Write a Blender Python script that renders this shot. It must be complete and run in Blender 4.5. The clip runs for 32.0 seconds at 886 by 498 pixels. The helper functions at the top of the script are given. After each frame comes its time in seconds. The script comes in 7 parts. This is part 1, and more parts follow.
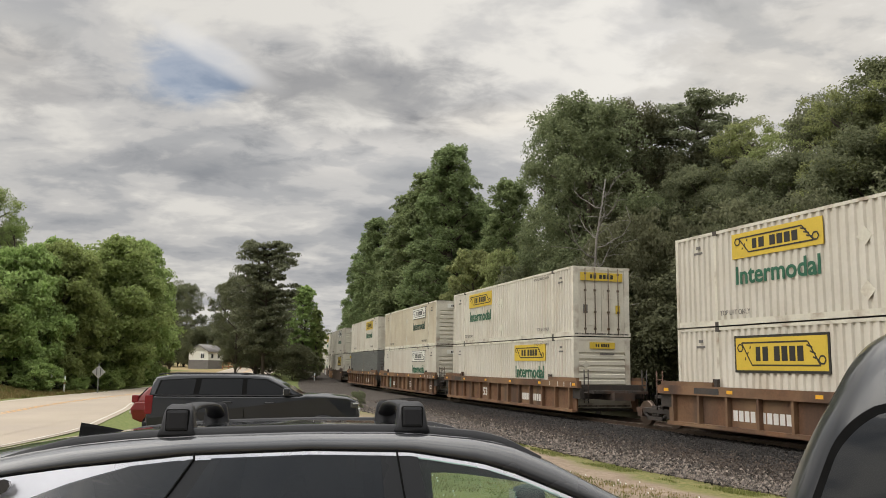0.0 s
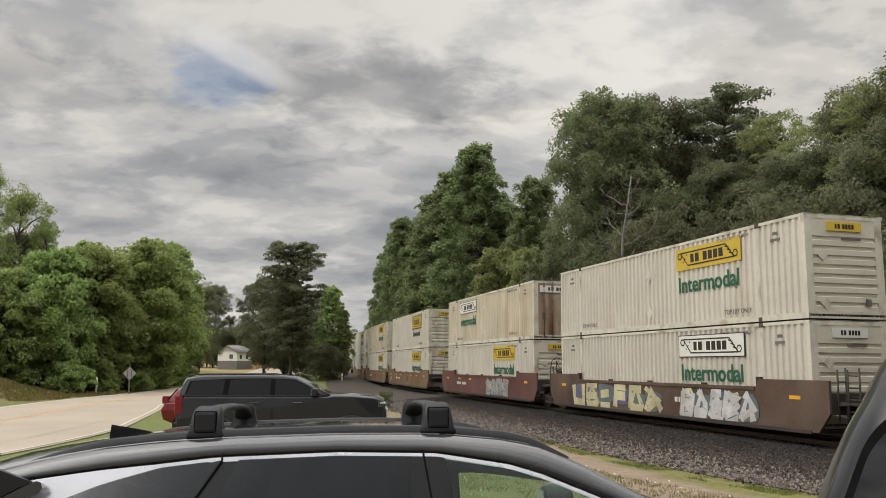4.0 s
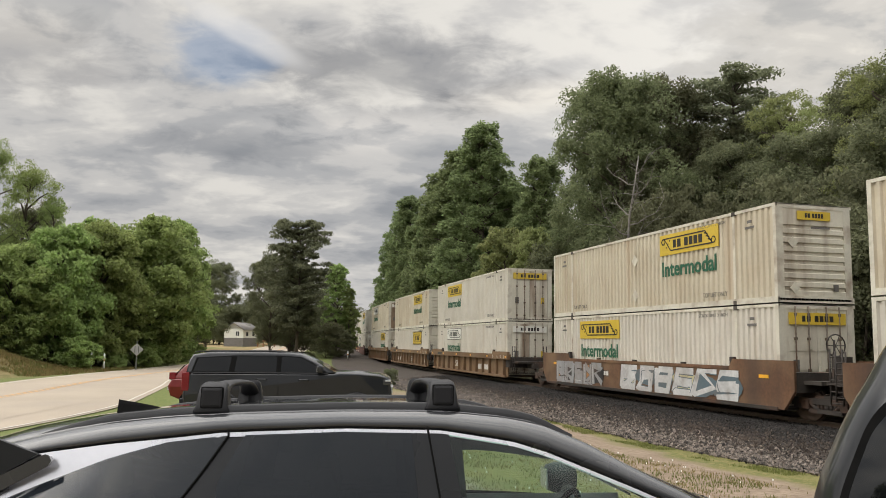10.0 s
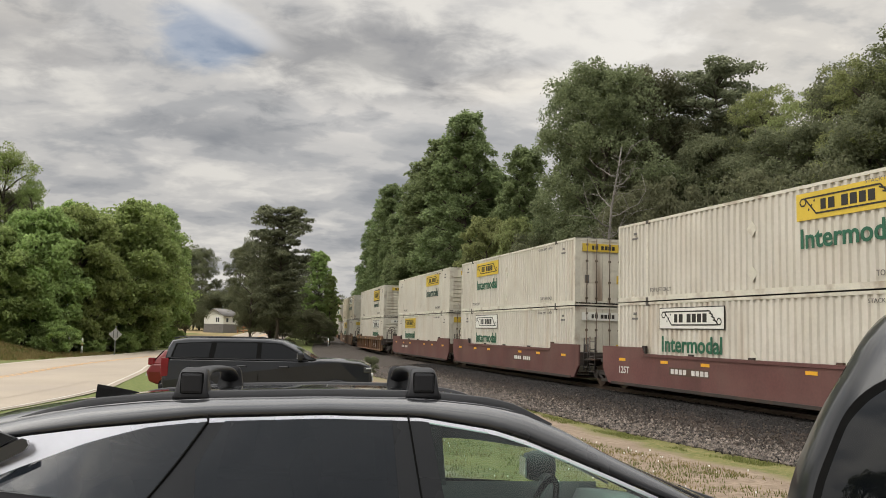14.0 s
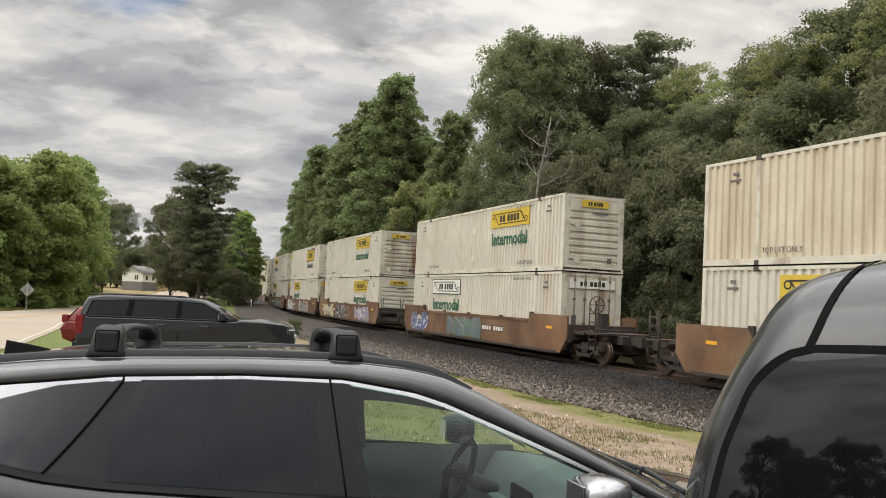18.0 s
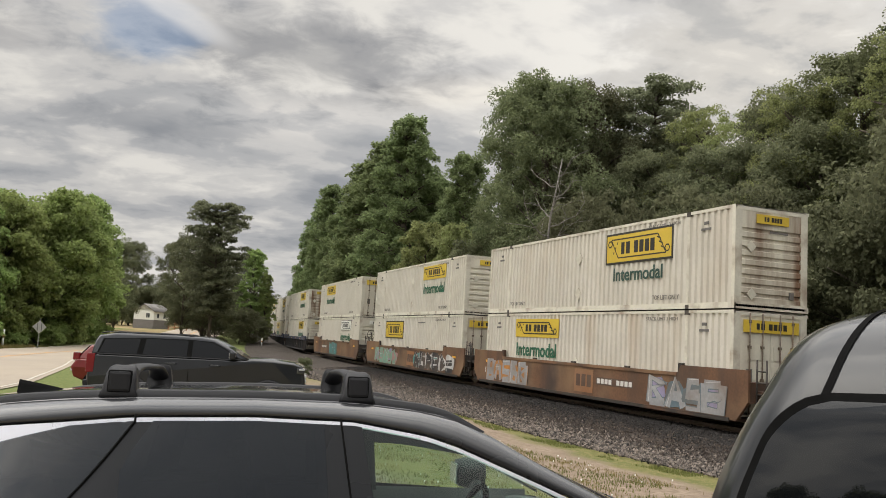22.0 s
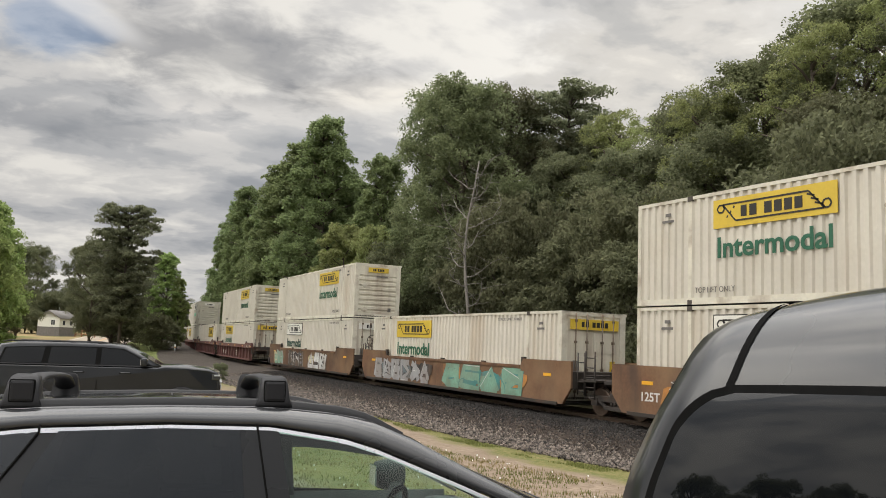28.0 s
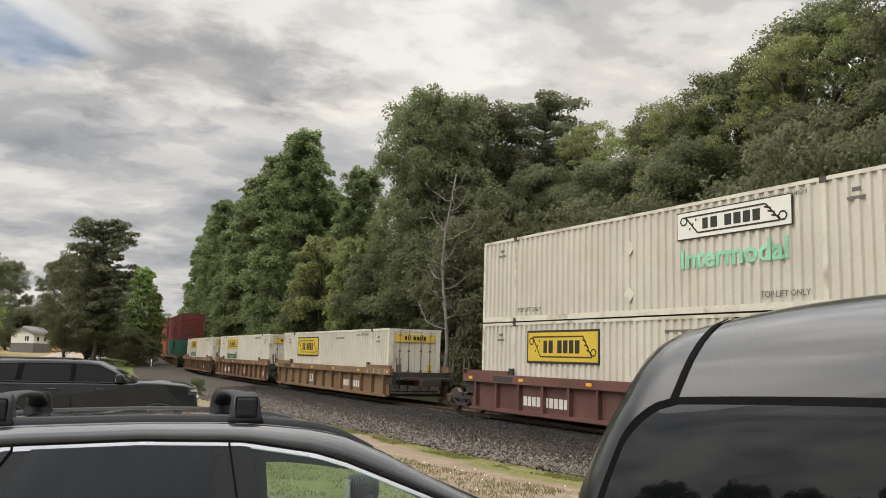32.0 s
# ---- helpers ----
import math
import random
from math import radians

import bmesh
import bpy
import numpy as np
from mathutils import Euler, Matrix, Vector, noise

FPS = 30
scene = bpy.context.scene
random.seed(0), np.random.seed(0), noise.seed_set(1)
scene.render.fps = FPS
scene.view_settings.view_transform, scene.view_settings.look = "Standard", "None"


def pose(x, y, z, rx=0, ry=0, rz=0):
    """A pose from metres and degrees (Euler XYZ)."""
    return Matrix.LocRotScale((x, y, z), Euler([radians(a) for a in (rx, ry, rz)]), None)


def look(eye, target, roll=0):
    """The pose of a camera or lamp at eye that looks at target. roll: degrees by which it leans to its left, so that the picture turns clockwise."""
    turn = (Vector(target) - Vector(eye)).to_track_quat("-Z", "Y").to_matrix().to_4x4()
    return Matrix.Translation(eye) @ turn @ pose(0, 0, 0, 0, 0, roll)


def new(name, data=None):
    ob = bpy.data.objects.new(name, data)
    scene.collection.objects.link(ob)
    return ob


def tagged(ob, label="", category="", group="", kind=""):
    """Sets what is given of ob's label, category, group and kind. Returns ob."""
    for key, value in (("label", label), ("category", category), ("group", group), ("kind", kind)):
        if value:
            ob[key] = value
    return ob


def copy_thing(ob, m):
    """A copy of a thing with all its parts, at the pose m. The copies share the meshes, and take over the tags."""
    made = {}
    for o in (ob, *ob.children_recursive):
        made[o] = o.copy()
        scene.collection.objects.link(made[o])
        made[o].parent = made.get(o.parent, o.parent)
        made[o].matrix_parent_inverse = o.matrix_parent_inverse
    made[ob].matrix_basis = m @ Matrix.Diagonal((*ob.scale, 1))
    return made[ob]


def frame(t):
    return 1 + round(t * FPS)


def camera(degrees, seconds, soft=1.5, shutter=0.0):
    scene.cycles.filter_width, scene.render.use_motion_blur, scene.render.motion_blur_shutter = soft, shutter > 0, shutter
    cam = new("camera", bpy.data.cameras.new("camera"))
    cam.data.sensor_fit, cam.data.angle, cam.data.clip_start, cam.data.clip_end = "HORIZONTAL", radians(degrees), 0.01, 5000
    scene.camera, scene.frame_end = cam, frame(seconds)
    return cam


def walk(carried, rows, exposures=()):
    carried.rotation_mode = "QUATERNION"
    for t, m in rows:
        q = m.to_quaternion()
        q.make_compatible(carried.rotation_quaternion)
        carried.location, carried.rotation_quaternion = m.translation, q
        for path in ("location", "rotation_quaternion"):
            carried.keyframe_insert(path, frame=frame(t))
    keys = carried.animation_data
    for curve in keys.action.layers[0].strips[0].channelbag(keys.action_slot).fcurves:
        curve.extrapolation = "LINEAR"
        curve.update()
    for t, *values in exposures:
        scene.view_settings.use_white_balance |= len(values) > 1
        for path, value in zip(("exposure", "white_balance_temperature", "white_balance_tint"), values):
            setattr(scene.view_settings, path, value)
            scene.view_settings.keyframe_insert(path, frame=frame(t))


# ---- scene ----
cam = camera(56.0, 32.0, 0.9)
PATH = [
    (0, pose(-0.007, 0.001, 1.946, 98.04, -0.75, -0.01)),
    (0.5, pose(-0.006, 0.003, 1.947, 97.87, -0.88, 0.33)),
    (1, pose(-0.009, 0.003, 1.948, 97.68, -0.98, 0.66)),
    (1.5, pose(-0.008, -0.000, 1.945, 97.55, -0.96, 0.94)),
    (2, pose(-0.006, 0.004, 1.947, 97.51, -0.79, 1.21)),
    (2.5, pose(-0.004, 0.006, 1.949, 97.78, -0.58, 1.49)),
    (4.5, pose(-0.001, 0.002, 1.952, 97.96, -0.34, 1.83)),
    (5, pose(-0.003, -0.003, 1.947, 97.15, -0.50, 1.27)),
    (5.5, pose(-0.001, 0.007, 1.949, 96.21, -0.69, 0.72)),
    (6, pose(-0.004, 0.003, 1.948, 95.73, -0.76, 0.54)),
    (6.5, pose(-0.001, -0.001, 1.949, 95.67, -0.92, 0.74)),
    (7, pose(-0.005, -0.000, 1.950, 95.81, -1.07, 1.15)),
    (7.5, pose(-0.000, -0.001, 1.950, 95.94, -1.26, 1.57)),
    (8, pose(-0.003, -0.003, 1.947, 96.00, -1.27, 1.94)),
    (8.5, pose(-0.002, -0.001, 1.949, 96.05, -1.16, 2.16)),
    (9, pose(0.001, -0.000, 1.950, 96.20, -0.99, 2.21)),
    (9.5, pose(0.002, -0.001, 1.951, 96.35, -0.84, 2.22)),
    (10, pose(0.000, 0.002, 1.949, 96.51, -0.78, 2.19)),
    (10.5, pose(-0.002, -0.001, 1.950, 96.54, -0.77, 2.19)),
    (11, pose(0.002, -0.002, 1.951, 96.47, -0.77, 2.18)),
    (11.5, pose(0.000, 0.002, 1.951, 96.38, -0.87, 2.09)),
    (12, pose(0.001, 0.001, 1.949, 96.21, -1.03, 1.87)),
    (12.5, pose(-0.002, 0.001, 1.949, 96.02, -1.25, 1.57)),
    (13, pose(-0.003, 0.003, 1.947, 95.86, -1.41, 1.26)),
    (13.5, pose(-0.003, 0.003, 1.947, 95.75, -1.46, 1.01)),
    (15.5, pose(-0.004, 0.003, 1.948, 95.83, -1.49, 0.64)),
    (16, pose(0.001, -0.001, 1.947, 95.69, -1.61, 0.33)),
    (16.5, pose(-0.012, 0.002, 1.936, 95.41, -1.68, -0.24)),
    (17, pose(-0.005, 0.009, 1.938, 95.30, -1.67, -1.23)),
    (17.5, pose(0.001, 0.014, 1.942, 92.71, -2.38, -4.03)),
    (18, pose(0.000, 0.006, 1.945, 93.53, -2.85, -4.26)),
    (18.5, pose(0.006, -0.002, 1.955, 95.42, -2.44, -3.13)),
    (19, pose(0.005, 0.001, 1.958, 96.84, -2.00, -2.48)),
    (19.5, pose(0.004, -0.001, 1.955, 97.35, -2.53, -2.68)),
    (20, pose(-0.006, -0.002, 1.955, 97.21, -3.13, -3.18)),
    (20.5, pose(-0.002, -0.002, 1.954, 96.80, -3.36, -3.44)),
    (21, pose(-0.008, -0.002, 1.949, 96.52, -3.43, -3.50)),
    (21.5, pose(0.000, -0.004, 1.956, 96.26, -3.33, -3.49)),
    (22, pose(-0.007, -0.005, 1.954, 96.23, -3.26, -3.53)),
    (22.5, pose(-0.006, -0.006, 1.951, 96.31, -3.16, -3.69)),
    (23, pose(-0.005, -0.008, 1.954, 96.43, -2.93, -3.90)),
    (23.5, pose(-0.002, -0.008, 1.953, 96.53, -2.66, -4.06)),
    (24, pose(-0.001, -0.006, 1.953, 96.49, -2.39, -4.48)),
    (24.5, pose(0.000, -0.006, 1.952, 96.24, -2.15, -5.12)),
    (25, pose(0.002, -0.003, 1.949, 95.55, -2.02, -6.56)),
    (25.5, pose(0.014, 0.021, 1.938, 93.94, -1.30, -8.73)),
    (27.5, pose(-0.007, -0.005, 1.949, 96.49, -2.58, -9.43)),
    (28, pose(-0.003, -0.007, 1.951, 96.62, -2.23, -9.06)),
    (28.5, pose(0.001, -0.004, 1.949, 96.68, -2.04, -8.63)),
    (29, pose(-0.004, -0.004, 1.950, 96.66, -1.78, -8.35)),
    (29.5, pose(0.000, -0.008, 1.951, 96.66, -1.81, -8.20)),
    (30, pose(-0.002, -0.009, 1.949, 96.67, -1.96, -8.23)),
    (30.5, pose(-0.008, -0.006, 1.951, 96.72, -2.17, -8.37)),
    (31, pose(-0.010, -0.009, 1.948, 96.90, -2.15, -8.82)),
    (31.5, look((0.016, -0.065, 1.956), (0.335, 1.893, 2.204), 1.9)),
    (32, look((0.027, -0.098, 1.963), (0.380, 1.854, 2.223), 1.6)),
]
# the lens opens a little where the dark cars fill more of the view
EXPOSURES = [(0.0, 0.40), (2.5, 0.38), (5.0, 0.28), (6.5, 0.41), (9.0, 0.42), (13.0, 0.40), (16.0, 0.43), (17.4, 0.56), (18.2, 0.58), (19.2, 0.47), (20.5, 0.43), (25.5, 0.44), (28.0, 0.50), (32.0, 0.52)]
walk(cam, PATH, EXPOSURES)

# ---- world, sun, exposure ----
scene.view_settings.exposure = 0.35
SUN_ELEV, SUN_AZ = 50.0, 256.0      # degrees; azimuth clockwise from +y, the sun stands behind the camera, to its left


def cloudy_world():
    w = bpy.data.worlds.new("sky")
    scene.world = w
    w.use_nodes = True
    nt = w.node_tree
    nt.nodes.clear()
    N, L = nt.nodes.new, nt.links.new
    out, bg = N("ShaderNodeOutputWorld"), N("ShaderNodeBackground")
    co, sep = N("ShaderNodeTexCoord"), N("ShaderNodeSeparateXYZ")
    L(co.outputs["Generated"], sep.inputs[0])

    def mth(op, a, b=None, clamp=False):
        n = N("ShaderNodeMath")
        n.operation, n.use_clamp = op, clamp
        for i, v in enumerate((a, b)):
            if v is None:
                continue
            if isinstance(v, (int, float)):
                n.inputs[i].default_value = v
            else:
                L(v, n.inputs[i])
        return n.outputs[0]

    z = mth("MAXIMUM", sep.outputs[2], 0.0)
    den = mth("ADD", z, 0.22)
    u, v = mth("DIVIDE", sep.outputs[0], den), mth("DIVIDE", sep.outputs[1], den)
    comb = N("ShaderNodeCombineXYZ")
    L(u, comb.inputs[0]), L(v, comb.inputs[1])

    def noise_tex(scale, detail, rough, dist, off):
        m = N("ShaderNodeMapping")
        m.inputs["Location"].default_value = off
        m.inputs["Scale"].default_value = (1.0, 1.2, 1.0)
        m.inputs["Rotation"].default_value = (0, 0, radians(-12))
        L(comb.outputs[0], m.inputs[0])
        n = N("ShaderNodeTexNoise")
        n.inputs["Scale"].default_value, n.inputs["Detail"].default_value = scale, detail
        n.inputs["Roughness"].default_value, n.inputs["Distortion"].default_value = rough, dist
        L(m.outputs[0], n.inputs["Vector"])
        return n.outputs["Fac"]

    def ramp(fac, stops):
        r = N("ShaderNodeValToRGB")
        r.color_ramp.interpolation = "EASE"
        while len(r.color_ramp.elements) < len(stops):
            r.color_ramp.elements.new(0.5)
        for e, (p, c) in zip(r.color_ramp.elements, stops):
            e.position, e.color = p, (*c, 1)
        L(fac, r.inputs[0])
        return r.outputs[0]

    big = noise_tex(1.05, 4.0, 0.48, 0.1, (5.1, 0.6, 3.0))
    fine = noise_tex(3.1, 5.0, 0.50, 0.2, (2.4, 7.3, 5.0))
    wisp = noise_tex(7.5, 6.0, 0.60, 0.4, (6.1, 2.2, 1.0))
    mix = mth("ADD", mth("ADD", mth("MULTIPLY", big, 0.30), mth("MULTIPLY", fine, 0.52)), mth("MULTIPLY", wisp, 0.18))
    cloud = ramp(mix, [(0.37, (0.225, 0.234, 0.248)), (0.46, (0.318, 0.319, 0.323)), (0.515, (0.412, 0.403, 0.392)), (0.60, (0.535, 0.517, 0.484))])
    sky = N("ShaderNodeTexSky")
    sky.sky_type, sky.sun_disc = "NISHITA", False
    sky.sun_elevation, sky.sun_rotation = radians(SUN_ELEV), radians(SUN_AZ)

    def mixc(kind, f, a, c):
        n = N("ShaderNodeMix")
        n.data_type, n.blend_type = "RGBA", kind
        for key, v in (("Factor", f), ("A", a), ("B", c)):
            if isinstance(v, float):
                n.inputs[key].default_value = v
            elif isinstance(v, tuple):
                n.inputs[key].default_value = (*v, 1)
            else:
                L(v, n.inputs[key])
        return n.outputs["Result"]

    def spot(way, wide, tall, tilt, rag, lo=0.35, hi=1.25):
        """How far a direction lies within a ragged oval of the sky round the given way; wide, tall: its half sizes, tilt: degrees."""
        c = Vector(way).normalized()
        h = Vector((c.y, -c.x, 0)).normalized()
        v = h.cross(c)
        t = radians(tilt)
        sq = []
        for ax, size in ((h * math.cos(t) + v * math.sin(t), wide), (v * math.cos(t) - h * math.sin(t), tall)):
            d = N("ShaderNodeVectorMath")
            d.operation = "DOT_PRODUCT"
            L(co.outputs["Generated"], d.inputs[0])
            d.inputs[1].default_value = ax
            q = mth("MULTIPLY", mth("SUBTRACT", d.outputs["Value"], c.dot(ax)), 1 / size)
            sq.append(mth("MULTIPLY", q, q))
        r = mth("ADD", mth("SQRT", mth("ADD", sq[0], sq[1])), mth("MULTIPLY", mth("SUBTRACT", mth("ADD", fine, wisp), 1.0), rag))
        n = N("ShaderNodeMapRange")
        n.interpolation_type = "SMOOTHSTEP"
        L(r, n.inputs[0])
        for i, k in enumerate((lo, hi, 1.0, 0.0)):
            n.inputs[i + 1].default_value = k
        return n.outputs[0]

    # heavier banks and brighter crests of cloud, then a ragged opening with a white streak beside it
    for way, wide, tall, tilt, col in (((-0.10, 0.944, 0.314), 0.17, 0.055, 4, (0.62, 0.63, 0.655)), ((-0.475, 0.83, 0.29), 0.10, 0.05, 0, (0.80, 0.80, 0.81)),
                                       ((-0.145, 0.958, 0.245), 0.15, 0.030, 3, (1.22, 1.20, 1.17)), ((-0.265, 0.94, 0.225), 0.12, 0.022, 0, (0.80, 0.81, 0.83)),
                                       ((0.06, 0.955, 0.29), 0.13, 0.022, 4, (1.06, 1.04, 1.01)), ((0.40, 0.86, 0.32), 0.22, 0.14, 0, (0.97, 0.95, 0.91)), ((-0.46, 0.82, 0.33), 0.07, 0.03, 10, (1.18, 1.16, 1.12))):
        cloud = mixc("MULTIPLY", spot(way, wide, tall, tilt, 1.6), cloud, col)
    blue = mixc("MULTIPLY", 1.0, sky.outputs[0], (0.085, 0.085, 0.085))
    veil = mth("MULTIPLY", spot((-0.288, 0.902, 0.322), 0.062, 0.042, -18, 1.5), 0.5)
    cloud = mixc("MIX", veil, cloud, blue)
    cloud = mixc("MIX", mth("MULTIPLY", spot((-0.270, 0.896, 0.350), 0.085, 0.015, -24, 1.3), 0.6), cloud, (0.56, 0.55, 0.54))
    # an overcast sky is brighter overhead than near the horizon
    lift = mth("ADD", 1.0, mth("MULTIPLY", mth("MULTIPLY", mth("SUBTRACT", z, 0.44, True), 2.2), 3.7))
    # thin cloud glows widely round the veiled sun
    dot = N("ShaderNodeVectorMath")
    dot.operation = "DOT_PRODUCT"
    L(co.outputs["Generated"], dot.inputs[0])
    a, e = radians(SUN_AZ), radians(SUN_ELEV)
    dot.inputs[1].default_value = (math.sin(a) * math.cos(e), math.cos(a) * math.cos(e), math.sin(e))
    glow = mth("MULTIPLY", mth("POWER", mth("MAXIMUM", dot.outputs["Value"], 0.0), 5.0), 2.7)
    # the cloud is thinner over the woods
    thin = N("ShaderNodeVectorMath")
    thin.operation = "DOT_PRODUCT"
    L(co.outputs["Generated"], thin.inputs[0])
    thin.inputs[1].default_value = (0.62, 0.60, 0.50)
    side = mth("MULTIPLY", mth("POWER", mth("MAXIMUM", thin.outputs["Value"], 0.0), 4.0), 0.42)
    L(mth("ADD", mth("ADD", lift, side), glow), bg.inputs["Strength"])
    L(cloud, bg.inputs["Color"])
    L(bg.outputs[0], out.inputs[0])


cloudy_world()
sun = new("sun", bpy.data.lights.new("sun", "SUN"))
sun.data.energy, sun.data.angle, sun.data.color = 0.5, radians(50), (1.0, 0.95, 0.86)
_a, _e = radians(SUN_AZ), radians(SUN_ELEV)
sun.matrix_world = look((math.sin(_a) * math.cos(_e) * 100, math.cos(_a) * math.cos(_e) * 100, math.sin(_e) * 100), (0, 0, 0))


# ---- materials ----
def material(name, base, rough=0.6, metal=0.0, vary=0.18, scale=3.0, fine=40.0, bump=0.0, stain=None, stain_amount=0.5,
             stain_scale=0.8, streak=False, spec=0.5, coat=0.0, shift=0.0, island=0.0, rand_stain=0.0, dust=None, dust_scale=0.5, dust_amount=0.5):
    """A surface with variation at two scales, an optional stain colour with a shape of its own, and fine relief."""
    m = bpy.data.materials.new(name)
    m.use_nodes = True
    nt = m.node_tree
    N, L = nt.nodes.new, nt.links.new
    b = nt.nodes["Principled BSDF"]
    b.inputs["Roughness"].default_value, b.inputs["Metallic"].default_value = rough, metal
    b.inputs["Specular IOR Level"].default_value, b.inputs["Coat Weight"].default_value = spec, coat
    b.inputs["Coat Roughness"].default_value = 0.04
    co = N("ShaderNodeTexCoord")
    info = N("ShaderNodeObjectInfo")
    add = N("ShaderNodeVectorMath")
    add.operation = "MULTIPLY_ADD"
    L(info.outputs["Random"], add.inputs[0])
    add.inputs[1].default_value = (57, 91, 33)
    L(co.outputs["Object"], add.inputs[2])

    def tex(sc, det, stretch=None):
        n = N("ShaderNodeTexNoise")
        n.inputs["Scale"].default_value, n.inputs["Detail"].default_value = sc, det
        src = add.outputs[0]
        if stretch:
            mp = N("ShaderNodeMapping")
            mp.inputs["Scale"].default_value = stretch
            L(src, mp.inputs[0])
            src = mp.outputs[0]
        L(src, n.inputs["Vector"])
        return n.outputs["Fac"]

    def rng(fac, a, c, lo, hi):
        n = N("ShaderNodeMapRange")
        L(fac, n.inputs[0])
        for i, v in enumerate((a, c, lo, hi)):
            n.inputs[i + 1].default_value = v
        return n.outputs[0]

    def mul(a, c):
        n = N("ShaderNodeMath")
        n.operation = "MULTIPLY"
        L(a, n.inputs[0])
        if isinstance(c, float):
            n.inputs[1].default_value = c
        else:
            L(c, n.inputs[1])
        return n.outputs[0]

    big, small = tex(scale, 4), tex(fine, 3)
    val = mul(rng(big, 0.25, 0.75, 1 - vary, 1 + vary), rng(small, 0.25, 0.75, 1 - vary * 0.6, 1 + vary * 0.6))
    if shift:
        val = mul(val, rng(info.outputs["Random"], 0, 1, 1 - shift, 1 + shift))
    if island:
        geo = N("ShaderNodeNewGeometry")
        val = mul(val, rng(geo.outputs["Random Per Island"], 0, 1, 1 - island, 1 + island))
    hsv = N("ShaderNodeHueSaturation")
    hsv.inputs["Color"].default_value = (*base, 1)
    L(val, hsv.inputs["Value"])
    col = hsv.outputs[0]
    if stain:
        f = tex(stain_scale, 6, (1, 1, 0.12) if streak else None)
        f = rng(f, 0.60 - 0.2 * stain_amount, 0.78 - 0.1 * stain_amount, 0.0, min(1.0, stain_amount + 0.25))
        if rand_stain:
            f = mul(f, rng(info.outputs["Random"], 1 - rand_stain, 1, 0.0, 1.0))
        mx = N("ShaderNodeMix")
        mx.data_type = "RGBA"
        L(f, mx.inputs["Factor"]), L(col, mx.inputs["A"])
        mx.inputs["B"].default_value = (*stain, 1)
        col = mx.outputs["Result"]
    if dust:
        f = rng(tex(dust_scale, 7), 0.42, 0.68, 0.0, dust_amount)
        mx = N("ShaderNodeMix")
        mx.data_type = "RGBA"
        L(f, mx.inputs["Factor"]), L(col, mx.inputs["A"])
        mx.inputs["B"].default_value = (*dust, 1)
        col = mx.outputs["Result"]
    L(col, b.inputs["Base Color"])
    L(rng(big, 0.2, 0.8, max(0.0, rough - 0.08), min(1.0, rough + 0.08)), b.inputs["Roughness"])
    if bump:
        bp = N("ShaderNodeBump")
        bp.inputs["Strength"].default_value, bp.inputs["Distance"].default_value = bump, 0.02
        L(small, bp.inputs["Height"]), L(bp.outputs[0], b.inputs["Normal"])
    return m


def leaf_material(name, base, trans=0.35):
    m = bpy.data.materials.new(name)
    m.use_nodes = True
    nt = m.node_tree
    N, L = nt.nodes.new, nt.links.new
    b, out = nt.nodes["Principled BSDF"], nt.nodes["Material Output"]
    geo, info = N("ShaderNodeNewGeometry"), N("ShaderNodeObjectInfo")
    hsv = N("ShaderNodeHueSaturation")
    hsv.inputs["Color"].default_value = (*base, 1)

    def rng(fac, lo, hi):
        n = N("ShaderNodeMapRange")
        L(fac, n.inputs[0])
        n.inputs[3].default_value, n.inputs[4].default_value = lo, hi
        return n.outputs[0]

    mu = N("ShaderNodeMath")
    mu.operation = "MULTIPLY"
    L(rng(geo.outputs["Random Per Island"], 0.75, 1.3), mu.inputs[0]), L(rng(info.outputs["Random"], 0.82, 1.18), mu.inputs[1])
    L(mu.outputs[0], hsv.inputs["Value"]), L(rng(info.outputs["Random"], 0.485, 0.515), hsv.inputs["Hue"])
    L(hsv.outputs[0], b.inputs["Base Color"])
    b.inputs["Roughness"].default_value, b.inputs["Specular IOR Level"].default_value = 0.6, 0.12
    tr, mix = N("ShaderNodeBsdfTranslucent"), N("ShaderNodeMixShader")
    L(hsv.outputs[0], tr.inputs[0])
    mix.inputs[0].default_value = trans
    L(b.outputs[0], mix.inputs[1]), L(tr.outputs[0], mix.inputs[2]), L(mix.outputs[0], out.inputs[0])
    return m


